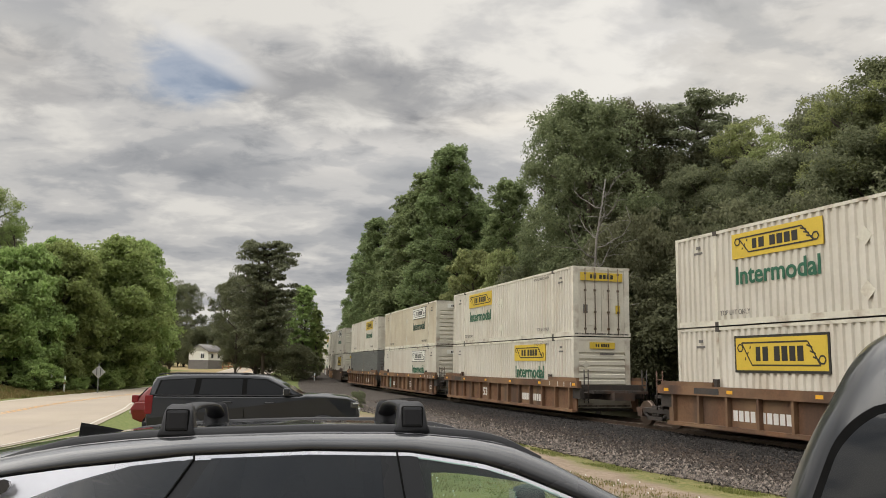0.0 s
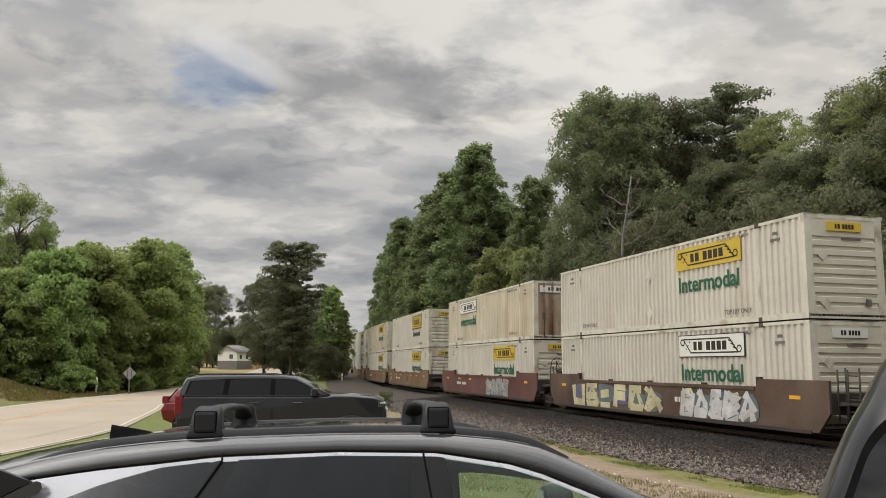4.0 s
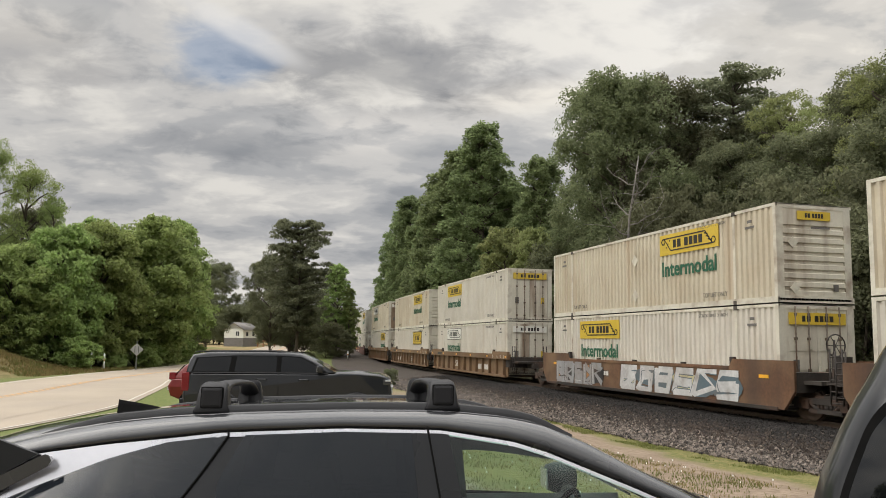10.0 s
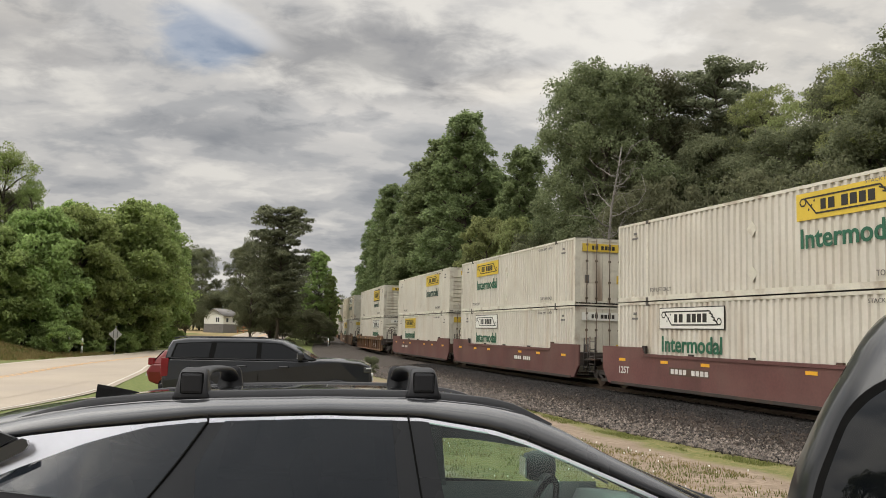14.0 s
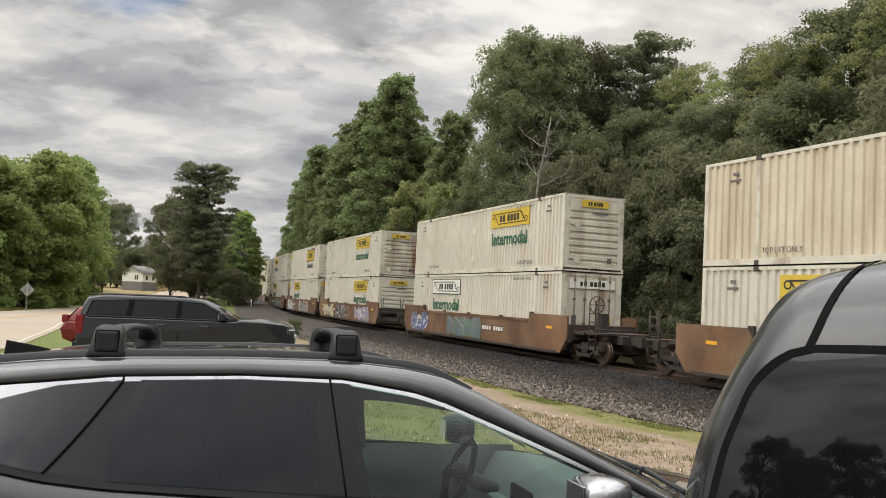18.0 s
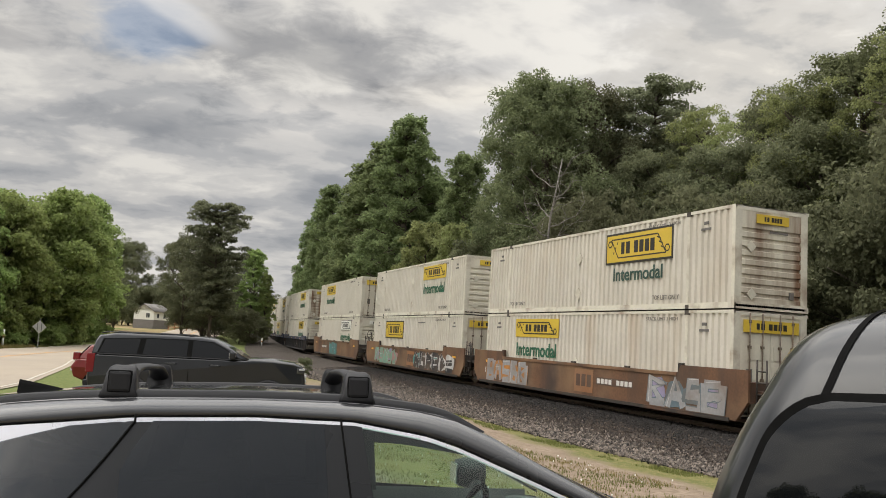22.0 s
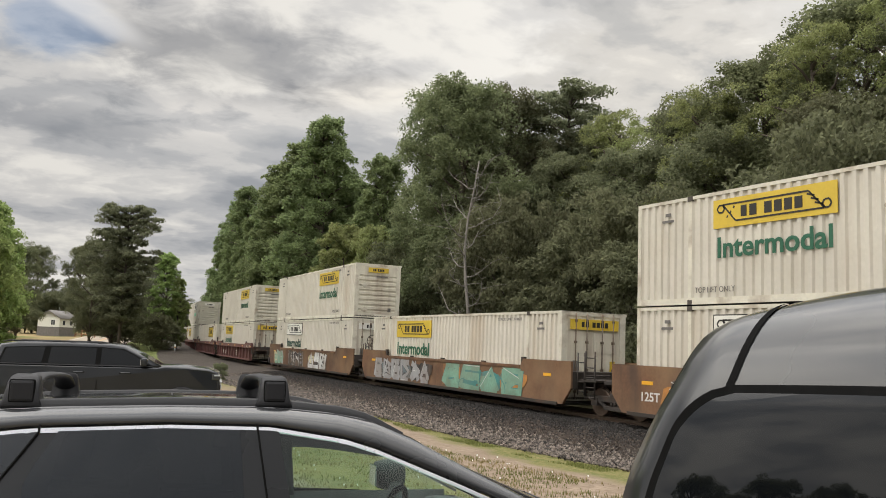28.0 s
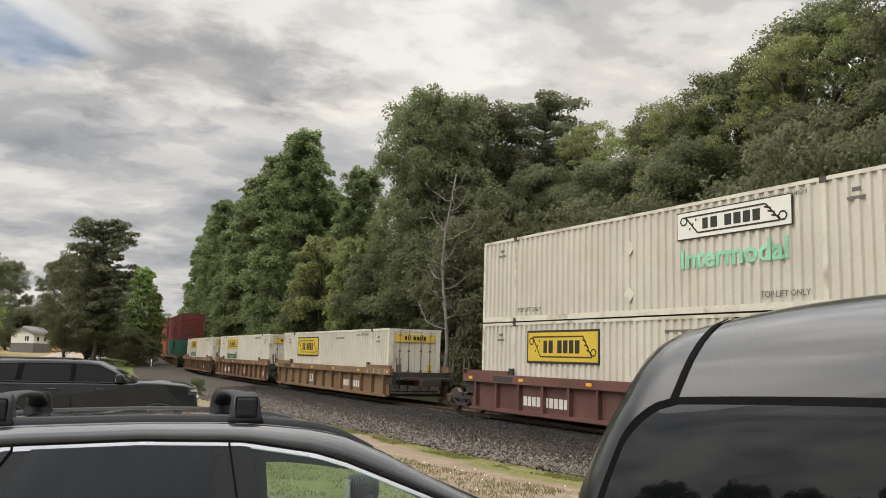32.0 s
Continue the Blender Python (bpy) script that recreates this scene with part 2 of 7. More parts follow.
def glass_material(name, tint, rough=0.0, clear=0.5, film=0.0):
    """Tinted car glass: part mirror by angle, part see-through; film: share of bluish diffuse colour, for dust and
    painted sky reflection.
    """
    m = bpy.data.materials.new(name)
    m.use_nodes = True
    nt = m.node_tree
    N, L = nt.nodes.new, nt.links.new
    nt.nodes.remove(nt.nodes["Principled BSDF"])
    out = nt.nodes["Material Output"]
    tr, gl, mix, fr = N("ShaderNodeBsdfTransparent"), N("ShaderNodeBsdfGlossy"), N("ShaderNodeMixShader"), N("ShaderNodeFresnel")
    tr.inputs[0].default_value = (*tint, 1)
    gl.inputs["Roughness"].default_value = rough
    gl.inputs[0].default_value = (1, 1, 1, 1)
    fr.inputs["IOR"].default_value = clear + 1.0
    if film:
        df, m2 = N("ShaderNodeBsdfDiffuse"), N("ShaderNodeMixShader")
        # the bluish diffuse colour imitates reflected sky, besides a little dust
        df.inputs[0].default_value, m2.inputs[0].default_value = (0.30, 0.36, 0.44, 1), film
        L(mix.outputs[0], m2.inputs[1]), L(df.outputs[0], m2.inputs[2]), L(m2.outputs[0], out.inputs[0])
        L(fr.outputs[0], mix.inputs[0]), L(tr.outputs[0], mix.inputs[1]), L(gl.outputs[0], mix.inputs[2])
        return m
    L(fr.outputs[0], mix.inputs[0]), L(tr.outputs[0], mix.inputs[1]), L(gl.outputs[0], mix.inputs[2]), L(mix.outputs[0], out.inputs[0])
    return m


RUST = (0.13, 0.055, 0.025)
M = dict(
    box_white=material("container_white", (0.57, 0.535, 0.463), 0.5, vary=0.07, scale=0.6, fine=9, dust=(0.40, 0.345, 0.26), dust_scale=0.8, dust_amount=0.22, stain=(0.36, 0.24, 0.13), stain_amount=0.30, stain_scale=1.1, streak=True, shift=0.05, rand_stain=0.75),
    box_cream=material("container_cream", (0.56, 0.505, 0.39), 0.5, vary=0.08, dust=(0.36, 0.27, 0.17), dust_scale=0.8, dust_amount=0.3, scale=0.6, fine=9, stain=(0.36, 0.24, 0.14), stain_amount=0.36, stain_scale=1.1, streak=True, shift=0.05),
    box_rail=material("container_rail", (0.58, 0.55, 0.46), 0.55, vary=0.1, scale=1.5, fine=14, stain=(0.20, 0.12, 0.07), stain_amount=0.45, stain_scale=1.6, shift=0.05),
    box_grey=material("container_grey", (0.138, 0.141, 0.132), 0.5, vary=0.08, scale=0.7, fine=9, stain=(0.2, 0.16, 0.12), stain_amount=0.2, streak=True),
    box_red=material("container_red", (0.17, 0.035, 0.03), 0.5, vary=0.1, scale=0.7, fine=9, stain=(0.1, 0.05, 0.03), stain_amount=0.3, streak=True),
    box_green=material("container_green", (0.03, 0.12, 0.08), 0.5, vary=0.1, scale=0.7, fine=9),
    box_orange=material("container_orange", (0.32, 0.09, 0.03), 0.5, vary=0.1, scale=0.7, fine=9),
    end_rust=material("end_wall_paint", (0.60, 0.565, 0.47), 0.55, vary=0.08, scale=1.2, fine=12, stain=(0.15, 0.07, 0.03), stain_amount=0.85, stain_scale=1.6, streak=True, shift=0.05, rand_stain=0.65),
    door_rusty=material("rusty_door_paint", (0.40, 0.33, 0.24), 0.6, vary=0.12, scale=1.2, fine=12, stain=(0.13, 0.06, 0.028), stain_amount=0.9, stain_scale=1.8, streak=True, dust=(0.24, 0.15, 0.09), dust_scale=1.0, dust_amount=0.7),
    lock_steel=material("lock_bar_steel", (0.15, 0.115, 0.085), 0.6, metal=0.3, vary=0.3, stain=RUST, stain_amount=0.5),
    casting=material("dark_casting", (0.06, 0.05, 0.04), 0.7, vary=0.3),
    yellow=material("banner_yellow", (0.58, 0.41, 0.045), 0.5, vary=0.07, scale=1.5, fine=15, shift=0.06),
    black=material("banner_black", (0.022, 0.02, 0.016), 0.55, vary=0.15),
    banner_white=material("banner_white", (0.70, 0.69, 0.63), 0.5, vary=0.05),
    green=material("lettering_green", (0.020, 0.105, 0.058), 0.5, vary=0.12, scale=2, fine=20),
    green_dark=material("lettering_dark_green", (0.03, 0.07, 0.055), 0.5, vary=0.12, scale=2, fine=20),
    green_faded=material("lettering_faded_green", (0.24, 0.55, 0.37), 0.6, vary=0.2, scale=2, fine=12),
    mark=material("small_marking", (0.13, 0.12, 0.11), 0.6),
    well_brown=material("well_brown", (0.135, 0.066, 0.033), 0.7, dust=(0.25, 0.155, 0.082), dust_scale=0.55, dust_amount=0.6, vary=0.32, scale=0.7, fine=12, stain=(0.055, 0.034, 0.025), stain_amount=0.75, stain_scale=0.9, streak=True, shift=0.15),
    well_dark=material("well_dark_brown", (0.085, 0.048, 0.032), 0.7, dust=(0.16, 0.12, 0.085), dust_scale=0.6, dust_amount=0.5, vary=0.25, scale=0.7, fine=12, stain=(0.04, 0.028, 0.02), stain_amount=0.5, streak=True, shift=0.1),
    well_tan=material("well_ochre", (0.168, 0.098, 0.047), 0.7, dust=(0.22, 0.162, 0.105), dust_scale=0.5, dust_amount=0.5, vary=0.2, scale=0.7, fine=12, stain=(0.10, 0.05, 0.025), stain_amount=0.5, streak=True, shift=0.1),
    well_maroon=material("well_maroon", (0.115, 0.046, 0.040), 0.65, dust=(0.17, 0.10, 0.08), dust_scale=0.6, dust_amount=0.4, vary=0.2, scale=0.7, fine=12, stain=(0.06, 0.03, 0.025), stain_amount=0.4, streak=True, shift=0.1),
    well_blue=material("well_blue", (0.035, 0.042, 0.075), 0.65, vary=0.2, scale=0.7, fine=12, stain=(0.04, 0.03, 0.025), stain_amount=0.4, streak=True),
    well_grey=material("well_grey", (0.036, 0.034, 0.033), 0.7, vary=0.25, scale=0.7, fine=12, stain=(0.08, 0.05, 0.03), stain_amount=0.4, streak=True),
    owner_orange=material("owner_orange", (0.26, 0.115, 0.045), 0.7, vary=0.2, scale=1.0, fine=12, dust=(0.22, 0.15, 0.10), dust_amount=0.6),
    steel_dark=material("grimy_steel", (0.035, 0.028, 0.023), 0.75, vary=0.35, scale=2, fine=18, stain=RUST, stain_amount=0.4),
    rail=material("rail_steel", (0.12, 0.085, 0.065), 0.45, metal=0.6, vary=0.2),
    tie=material("tie_wood", (0.07, 0.055, 0.045), 0.9, vary=0.3, bump=0.4),
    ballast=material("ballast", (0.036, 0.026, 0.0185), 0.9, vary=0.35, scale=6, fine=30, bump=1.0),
    # the brown and black stones hold the train's shade in their colour, over oil and grease
    stone_brown=material("shaded_oily_stone", (0.038, 0.027, 0.020), 0.85, vary=0.25, scale=0.8, fine=20, island=0.6),
    stone_black=material("shaded_grease_stone", (0.011, 0.0085, 0.0068), 0.85, vary=0.25, scale=0.8, fine=20, island=0.5),
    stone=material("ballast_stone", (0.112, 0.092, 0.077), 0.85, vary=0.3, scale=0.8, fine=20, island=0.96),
    reflector=material("reflector_yellow", (0.75, 0.38, 0.03), 0.4, vary=0.1),
    white_paint=material("stencil_white", (0.62, 0.60, 0.56), 0.6, vary=0.12),
    leaf_mid=leaf_material("leaves_mid", (0.168, 0.188, 0.098), 0.62),
    leaf_dark=leaf_material("leaves_dark", (0.160, 0.168, 0.096), 0.62),
    leaf_light=leaf_material("leaves_light", (0.240, 0.258, 0.110), 0.62),
    leaf_bright=leaf_material("leaves_bright", (0.204, 0.256, 0.118), 0.62),
    leaf_sunny=leaf_material("leaves_sunny", (0.265, 0.330, 0.120), 0.6),
    leaf_pine=leaf_material("pine_needles", (0.170, 0.180, 0.110), 0.55),
    bark=material("bark", (0.085, 0.068, 0.052), 0.9, vary=0.3, scale=3, fine=25, bump=0.6),
    bark_grey=material("dead_wood", (0.19, 0.175, 0.155), 0.9, vary=0.25, scale=3, fine=25, bump=0.4),
    asphalt=material("road_surface", (0.311, 0.262, 0.203), 0.9, vary=0.12, scale=0.25, fine=25, bump=0.3, stain=(0.27, 0.23, 0.19), stain_amount=0.4, stain_scale=0.3),
    line_white=material("line_white", (0.47, 0.43, 0.37), 0.7, vary=0.15, stain=(0.40, 0.34, 0.27), stain_amount=0.6, stain_scale=0.6),
    line_yellow=material("line_orange", (0.50, 0.27, 0.09), 0.7, vary=0.15, stain=(0.40, 0.33, 0.25), stain_amount=0.5, stain_scale=0.5),
)
GRAF = {k: material("spray_" + k, c, 0.6, vary=0.2, scale=1.4, fine=10, stain=(0.16, 0.10, 0.06), stain_amount=0.3, stain_scale=1.5, dust=(0.19, 0.13, 0.09), dust_scale=1.1, dust_amount=0.4) for k, c in dict(
    white=(0.54, 0.535, 0.52), silver=(0.29, 0.29, 0.29), black=(0.018, 0.018, 0.02), teal=(0.05, 0.20, 0.19), mint=(0.17, 0.31, 0.23),
    green=(0.10, 0.21, 0.10), blue=(0.08, 0.11, 0.25), lilac=(0.25, 0.22, 0.33), pink=(0.36, 0.20, 0.20), cream=(0.55, 0.50, 0.30), orange=(0.42, 0.18, 0.04), slate=(0.10, 0.14, 0.16)).items()}


# ---- small mesh helpers ----
def part(name, bm, mat, parent=None, label=""):
    """Links a bmesh as one mesh object, under a thing or under a part."""
    me = bpy.data.meshes.new(name)
    bm.to_mesh(me)
    bm.free()
    for mm in (mat if isinstance(mat, (list, tuple)) else [mat]):
        me.materials.append(mm)
    ob = new(name, me)
    ob.parent = parent
    return tagged(ob, label)


def again(ob, name, loc, parent, rz=0.0):
    """Another object on the mesh of ob."""
    o = new(name, ob.data)
    o.parent = parent
    o.location = loc
    o.rotation_euler = (0, 0, rz)
    return o


def thing(name, m, label, category, group="", kind=""):
    ob = new(name)
    ob.empty_display_size = 0.2
    ob.matrix_basis = m
    return tagged(ob, label, category, group, kind)


def box(bm, x0, x1, y0, y1, z0, z1, mi=0, bevel=0.0):
    vs = [bm.verts.new(p) for p in ((x0, y0, z0), (x1, y0, z0), (x1, y1, z0), (x0, y1, z0), (x0, y0, z1), (x1, y0, z1), (x1, y1, z1), (x0, y1, z1))]
    fs = [bm.faces.new([vs[i] for i in f]) for f in ((3, 2, 1, 0), (4, 5, 6, 7), (0, 1, 5, 4), (1, 2, 6, 5), (2, 3, 7, 6), (3, 0, 4, 7))]
    for f in fs:
        f.material_index = mi
    if bevel:
        es = list({e for f in fs for e in f.edges})
        r = bmesh.ops.bevel(bm, geom=es, offset=bevel, segments=2, affect="EDGES", profile=0.6)
        for f in r["faces"]:
            f.material_index = mi
    return bm


def B(*a, **k):
    return box(bmesh.new(), *a, **k)


def tube(bm, pts, r, seg=8, mi=0, r1=None):
    """A round bar along the points; r1: its radius at the end."""
    pts = [Vector(p) for p in pts]
    rings = []
    for i, p in enumerate(pts):
        d = (pts[min(i + 1, len(pts) - 1)] - pts[max(i - 1, 0)]).normalized()
        a = d.orthogonal().normalized()
        if abs(d.z) < 0.9:
            a = d.cross(Vector((0, 0, 1))).normalized()
        b = d.cross(a)
        rr = r if r1 is None else r + (r1 - r) * i / (len(pts) - 1)
        rings.append([bm.verts.new(p + (a * math.cos(2 * math.pi * k / seg) + b * math.sin(2 * math.pi * k / seg)) * rr) for k in range(seg)])
    for ra, rb in zip(rings, rings[1:]):
        for k in range(seg):
            f = bm.faces.new((ra[k], ra[(k + 1) % seg], rb[(k + 1) % seg], rb[k]))
            f.material_index, f.smooth = mi, True
    for ring, flip in ((rings[0], True), (rings[-1], False)):
        f = bm.faces.new(ring[::-1] if flip else ring)
        f.material_index = mi
    return bm


def disc(bm, c, axis, r, h, seg=20, mi=0):
    """A cylinder of height h about the axis 'x', 'y' or 'z', centred at c."""
    c = Vector(c)
    a = {"x": Vector((1, 0, 0)), "y": Vector((0, 1, 0)), "z": Vector((0, 0, 1))}[axis]
    return tube(bm, [c - a * h / 2, c + a * h / 2], r, seg, mi)


def lettering(name, text, size, mat, parent, m, width=None, label="", thick=0.004, bold=0.0):
    """Words in the built-in font as a mesh; the text stands in the local xy plane of m."""
    cu = bpy.data.curves.new(name, "FONT")
    cu.body, cu.size, cu.extrude, cu.align_x, cu.resolution_u = text, size, thick, "CENTER", 3
    cu.offset = bold
    tmp = bpy.data.objects.new(name, cu)
    scene.collection.objects.link(tmp)
    bpy.context.view_layer.update()
    me = bpy.data.meshes.new_from_object(tmp.evaluated_get(bpy.context.evaluated_depsgraph_get()))
    bpy.data.objects.remove(tmp)
    if width:
        xs = [v.co.x for v in me.vertices]
        k = width / (max(xs) - min(xs))
        for v in me.vertices:
            v.co.x *= k
    me.materials.clear()
    me.materials.append(mat)
    ob = new(name, me)
    ob.parent = parent
    ob.matrix_basis = m
    return tagged(ob, label)

# ---- the line of the track: an arc, by its near container face ----
OFF, HEAD, CURV = 16.25, radians(20.0), 0.0013
CENTRE = Vector((math.cos(HEAD), math.sin(HEAD), 0)) * (OFF + 1 / CURV)


def on_track(s, off=0.0):
    """Place and heading (radians) at s metres along the track; off: metres away from the lot, from the train's near side."""
    th = HEAD - CURV * s
    nrm = Vector((math.cos(th), math.sin(th), 0))
    p = CENTRE - nrm * (1 / CURV - off)
    return p, th


def offset_of(x, y):
    return 1 / CURV - math.hypot(x - CENTRE.x, y - CENTRE.y)


def smooth(a, b, x):
    t = min(1.0, max(0.0, (x - a) / (b - a)))
    return t * t * (3 - 2 * t)


def height(x, y):
    o = offset_of(x, y)
    z = -0.25 * smooth(8, 22, y) - 0.25 * smooth(-9, -4, o)
    if o > 5:
        z += 0.8 * smooth(6, 14, o)
    z += 1.6 * smooth(60, 150, y) + 1.0 * smooth(140, 320, y)
    # the bank beside the road
    z += 3.0 * smooth(-24.5, -32, x + 0.02 * y) * smooth(62, 46, y) * smooth(15, 30, y)
    if o < -6 or o > 8:
        z += 0.02 * noise.noise(Vector((x * 0.2, y * 0.2, 0)))
    return z


def ground_material():
    m = bpy.data.materials.new("ground_cover")
    m.use_nodes = True
    nt = m.node_tree
    N, L = nt.nodes.new, nt.links.new
    b = nt.nodes["Principled BSDF"]
    b.inputs["Roughness"].default_value, b.inputs["Specular IOR Level"].default_value = 0.95, 0.1
    geo = N("ShaderNodeNewGeometry")

    def tex(sc, det, dist=0.0):
        n = N("ShaderNodeTexNoise")
        n.inputs["Scale"].default_value, n.inputs["Detail"].default_value, n.inputs["Distortion"].default_value = sc, det, dist
        L(geo.outputs["Position"], n.inputs["Vector"])
        return n.outputs["Fac"]

    def mth(op, a, c, clamp=False):
        n = N("ShaderNodeMath")
        n.operation, n.use_clamp = op, clamp
        for i, v in enumerate((a, c)):
            if isinstance(v, (int, float)):
                n.inputs[i].default_value = v
            else:
                L(v, n.inputs[i])
        return n.outputs[0]

    def rng(fac, a, c, lo=0.0, hi=1.0):
        n = N("ShaderNodeMapRange")
        n.interpolation_type = "SMOOTHSTEP"
        L(fac, n.inputs[0])
        for i, v in enumerate((a, c, lo, hi)):
            n.inputs[i + 1].default_value = v
        return n.outputs[0]

    def mixc(f, a, c):
        n = N("ShaderNodeMix")
        n.data_type = "RGBA"
        L(f, n.inputs["Factor"])
        for key, v in (("A", a), ("B", c)):
            if isinstance(v, tuple):
                n.inputs[key].default_value = (*v, 1)
            else:
                L(v, n.inputs[key])
        return n.outputs["Result"]

    # metres from the track's near side
    dv = N("ShaderNodeVectorMath")
    dv.operation = "DISTANCE"
    flat = N("ShaderNodeVectorMath")
    flat.operation = "MULTIPLY"
    L(geo.outputs["Position"], flat.inputs[0])
    flat.inputs[1].default_value = (1, 1, 0)
    L(flat.outputs[0], dv.inputs[0])
    dv.inputs[1].default_value = CENTRE
    o = mth("SUBTRACT", 1 / CURV, dv.outputs["Value"])
    wob = mth("ADD", o, mth("MULTIPLY", mth("SUBTRACT", tex(0.7, 5), 0.5), 2.0))
    n1, n2, n3 = tex(0.35, 4), tex(9.0, 4), tex(2.2, 5)
    grass = mixc(rng(n1, 0.3, 0.7), (0.088, 0.102, 0.032), (0.150, 0.140, 0.052))
    grass = mixc(rng(n2, 0.35, 0.8), grass, (0.22, 0.185, 0.085))
    sp = N("ShaderNodeSeparateXYZ")
    L(geo.outputs["Position"], sp.inputs[0])
    lawn = mixc(rng(n2, 0.3, 0.75), (0.098, 0.124, 0.042), (0.155, 0.165, 0.062))
    grass = mixc(mth("MAXIMUM", rng(sp.outputs[0], -3.0, -6.5), rng(sp.outputs[1], 34, 50)), grass, lawn)
    dirt = mixc(rng(n3, 0.3, 0.7), (0.205, 0.157, 0.115), (0.265, 0.208, 0.155))
    dirt = mixc(rng(n2, 0.4, 0.75), dirt, (0.15, 0.113, 0.082))
    sep = N("ShaderNodeSeparateXYZ")
    L(geo.outputs["Position"], sep.inputs[0])
    # the worn track runs away from the ballast towards the lot
    run = mth("ADD", wob, rng(sep.outputs[1], 27, 12, 0.0, 1.6))
    path = mth("MULTIPLY", rng(run, -8.9, -8.0), rng(run, -5.0, -5.7))
    path = mth("MULTIPLY", path, rng(sep.outputs[1], 48, 34))
    col = mixc(path, grass, dirt)
    lot = mth("MULTIPLY", rng(wob, -11.5, -12.6), rng(n3, 0.25, 0.55))
    gravel = mixc(rng(n2, 0.3, 0.7), (0.165, 0.142, 0.108), (0.235, 0.200, 0.160))
    lot = mth("MULTIPLY", lot, rng(sep.outputs[1], 24, 17))
    lot = mth("MULTIPLY", lot, rng(sep.outputs[0], -11, -8))
    col = mixc(lot, col, gravel)
    # straw-coloured field beyond the road
    field = mth("MULTIPLY", rng(sep.outputs[1], 95, 108), rng(mth("ADD", sep.outputs[0], mth("MULTIPLY", sep.outputs[1], 0.22)), -2.0, -6.0))
    col = mixc(mth("MULTIPLY", field, rng(tex(0.12, 3), 0.3, 0.5)), col, (0.25, 0.19, 0.10))
    # dry grass on the bank beyond the road
    bank = mth("MULTIPLY", rng(sep.outputs[0], -24.5, -26.5), rng(sep.outputs[1], 66, 58))
    col = mixc(mth("MULTIPLY", bank, 0.85), col, mixc(rng(n3, 0.3, 0.7), (0.105, 0.095, 0.040), (0.21, 0.16, 0.085)))
    # past the track the ground is coloured dark to stand in for tree shade
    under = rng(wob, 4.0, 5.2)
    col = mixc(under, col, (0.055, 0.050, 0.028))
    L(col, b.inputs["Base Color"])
    bp = N("ShaderNodeBump")
    bp.inputs["Strength"].default_value, bp.inputs["Distance"].default_value = 0.6, 0.05
    L(n2, bp.inputs["Height"]), L(bp.outputs[0], b.inputs["Normal"])
    return m


def axis(lo, hi, step, far):
    v = [lo]
    while v[-1] < hi:
        v.append(v[-1] + step)
    d = step
    while v[-1] < far:
        d *= 1.35
        v.append(v[-1] + d)
    d = step
    while v[0] > -far:
        d *= 1.35
        v.insert(0, v[0] - d)
    return v


def build_ground():
    xs, ys = axis(-50, 40, 1.0, 2200), axis(-10, 130, 1.0, 2200)
    verts = [(x, y, height(x, y)) for y in ys for x in xs]
    w = len(xs)
    faces = [(j * w + i, j * w + i + 1, (j + 1) * w + i + 1, (j + 1) * w + i) for j in range(len(ys) - 1) for i in range(w - 1)]
    me = bpy.data.meshes.new("ground")
    me.from_pydata(verts, [], faces)
    me.polygons.foreach_set("use_smooth", [True] * len(faces))
    me.materials.append(ground_material())
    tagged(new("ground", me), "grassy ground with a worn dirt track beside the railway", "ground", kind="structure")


build_ground()


def ribbon(name, line, half, mat, lift, label, category, kind="structure", shift=0.0, z_of=height, step=2.0):
    """A strip laid over the ground along a smooth line of plan points."""
    pts = []
    for i in range(len(line) - 1):
        p0, p1, p2, p3 = (Vector(line[max(0, min(len(line) - 1, i + k))]) for k in (-1, 0, 1, 2))
        n = max(2, int((p2 - p1).length / step))
        for k in range(n):
            t = k / n
            pts.append(0.5 * ((2 * p1) + (p2 - p0) * t + (2 * p0 - 5 * p1 + 4 * p2 - p3) * t * t + (3 * p1 - p0 - 3 * p2 + p3) * t ** 3))
    pts.append(Vector(line[-1]))
    bm, rows = bmesh.new(), []
    for i, p in enumerate(pts):
        d = (pts[min(i + 1, len(pts) - 1)] - pts[max(i - 1, 0)]).normalized()
        n = Vector((-d.y, d.x))
        row = []
        for k in range(5):
            q = p + n * (shift + half * (k / 2 - 1))
            row.append(bm.verts.new((q.x, q.y, z_of(q.x, q.y) + lift)))
        rows.append(row)
    for a, b in zip(rows, rows[1:]):
        for k in range(4):
            f = bm.faces.new((a[k], b[k], b[k + 1], a[k + 1]))
            f.smooth = True
    bmesh.ops.recalc_face_normals(bm, faces=bm.faces)
    for f in bm.faces:
        if f.normal.z < 0:
            f.normal_flip()
    ob = part(name, bm, mat)
    return tagged(ob, label, category, kind=kind)


def road_z(x, y):
    return -0.25 * smooth(8, 22, y) + 1.6 * smooth(60, 150, y) + 1.0 * smooth(140, 320, y) + 0.03


ROAD = [(-15, -60), (-15.2, -20), (-15.3, 0), (-15.8, 15), (-17.4, 30), (-20.2, 45), (-21.6, 60), (-22.4, 80), (-25.5, 105), (-31, 140), (-40, 190), (-62, 260), (-110, 380)]
ribbon("road", ROAD, 3.7, M["asphalt"], 0.0, "pale sun-bleached two-lane country road", "road", z_of=road_z)
for nm, sh, hw, mt, lb in (("edge_line", 3.35, 0.05, "line_white", "worn white edge line on the road"),
                       ("centre_line", 0.12, 0.05, "line_yellow", "faded orange centre line on the road"), ("centre_line", -0.12, 0.05, "line_yellow", "faded orange centre line on the road")):
    ribbon(nm, ROAD, hw, M[mt], 0.006, lb, "road marking", shift=sh, z_of=road_z)
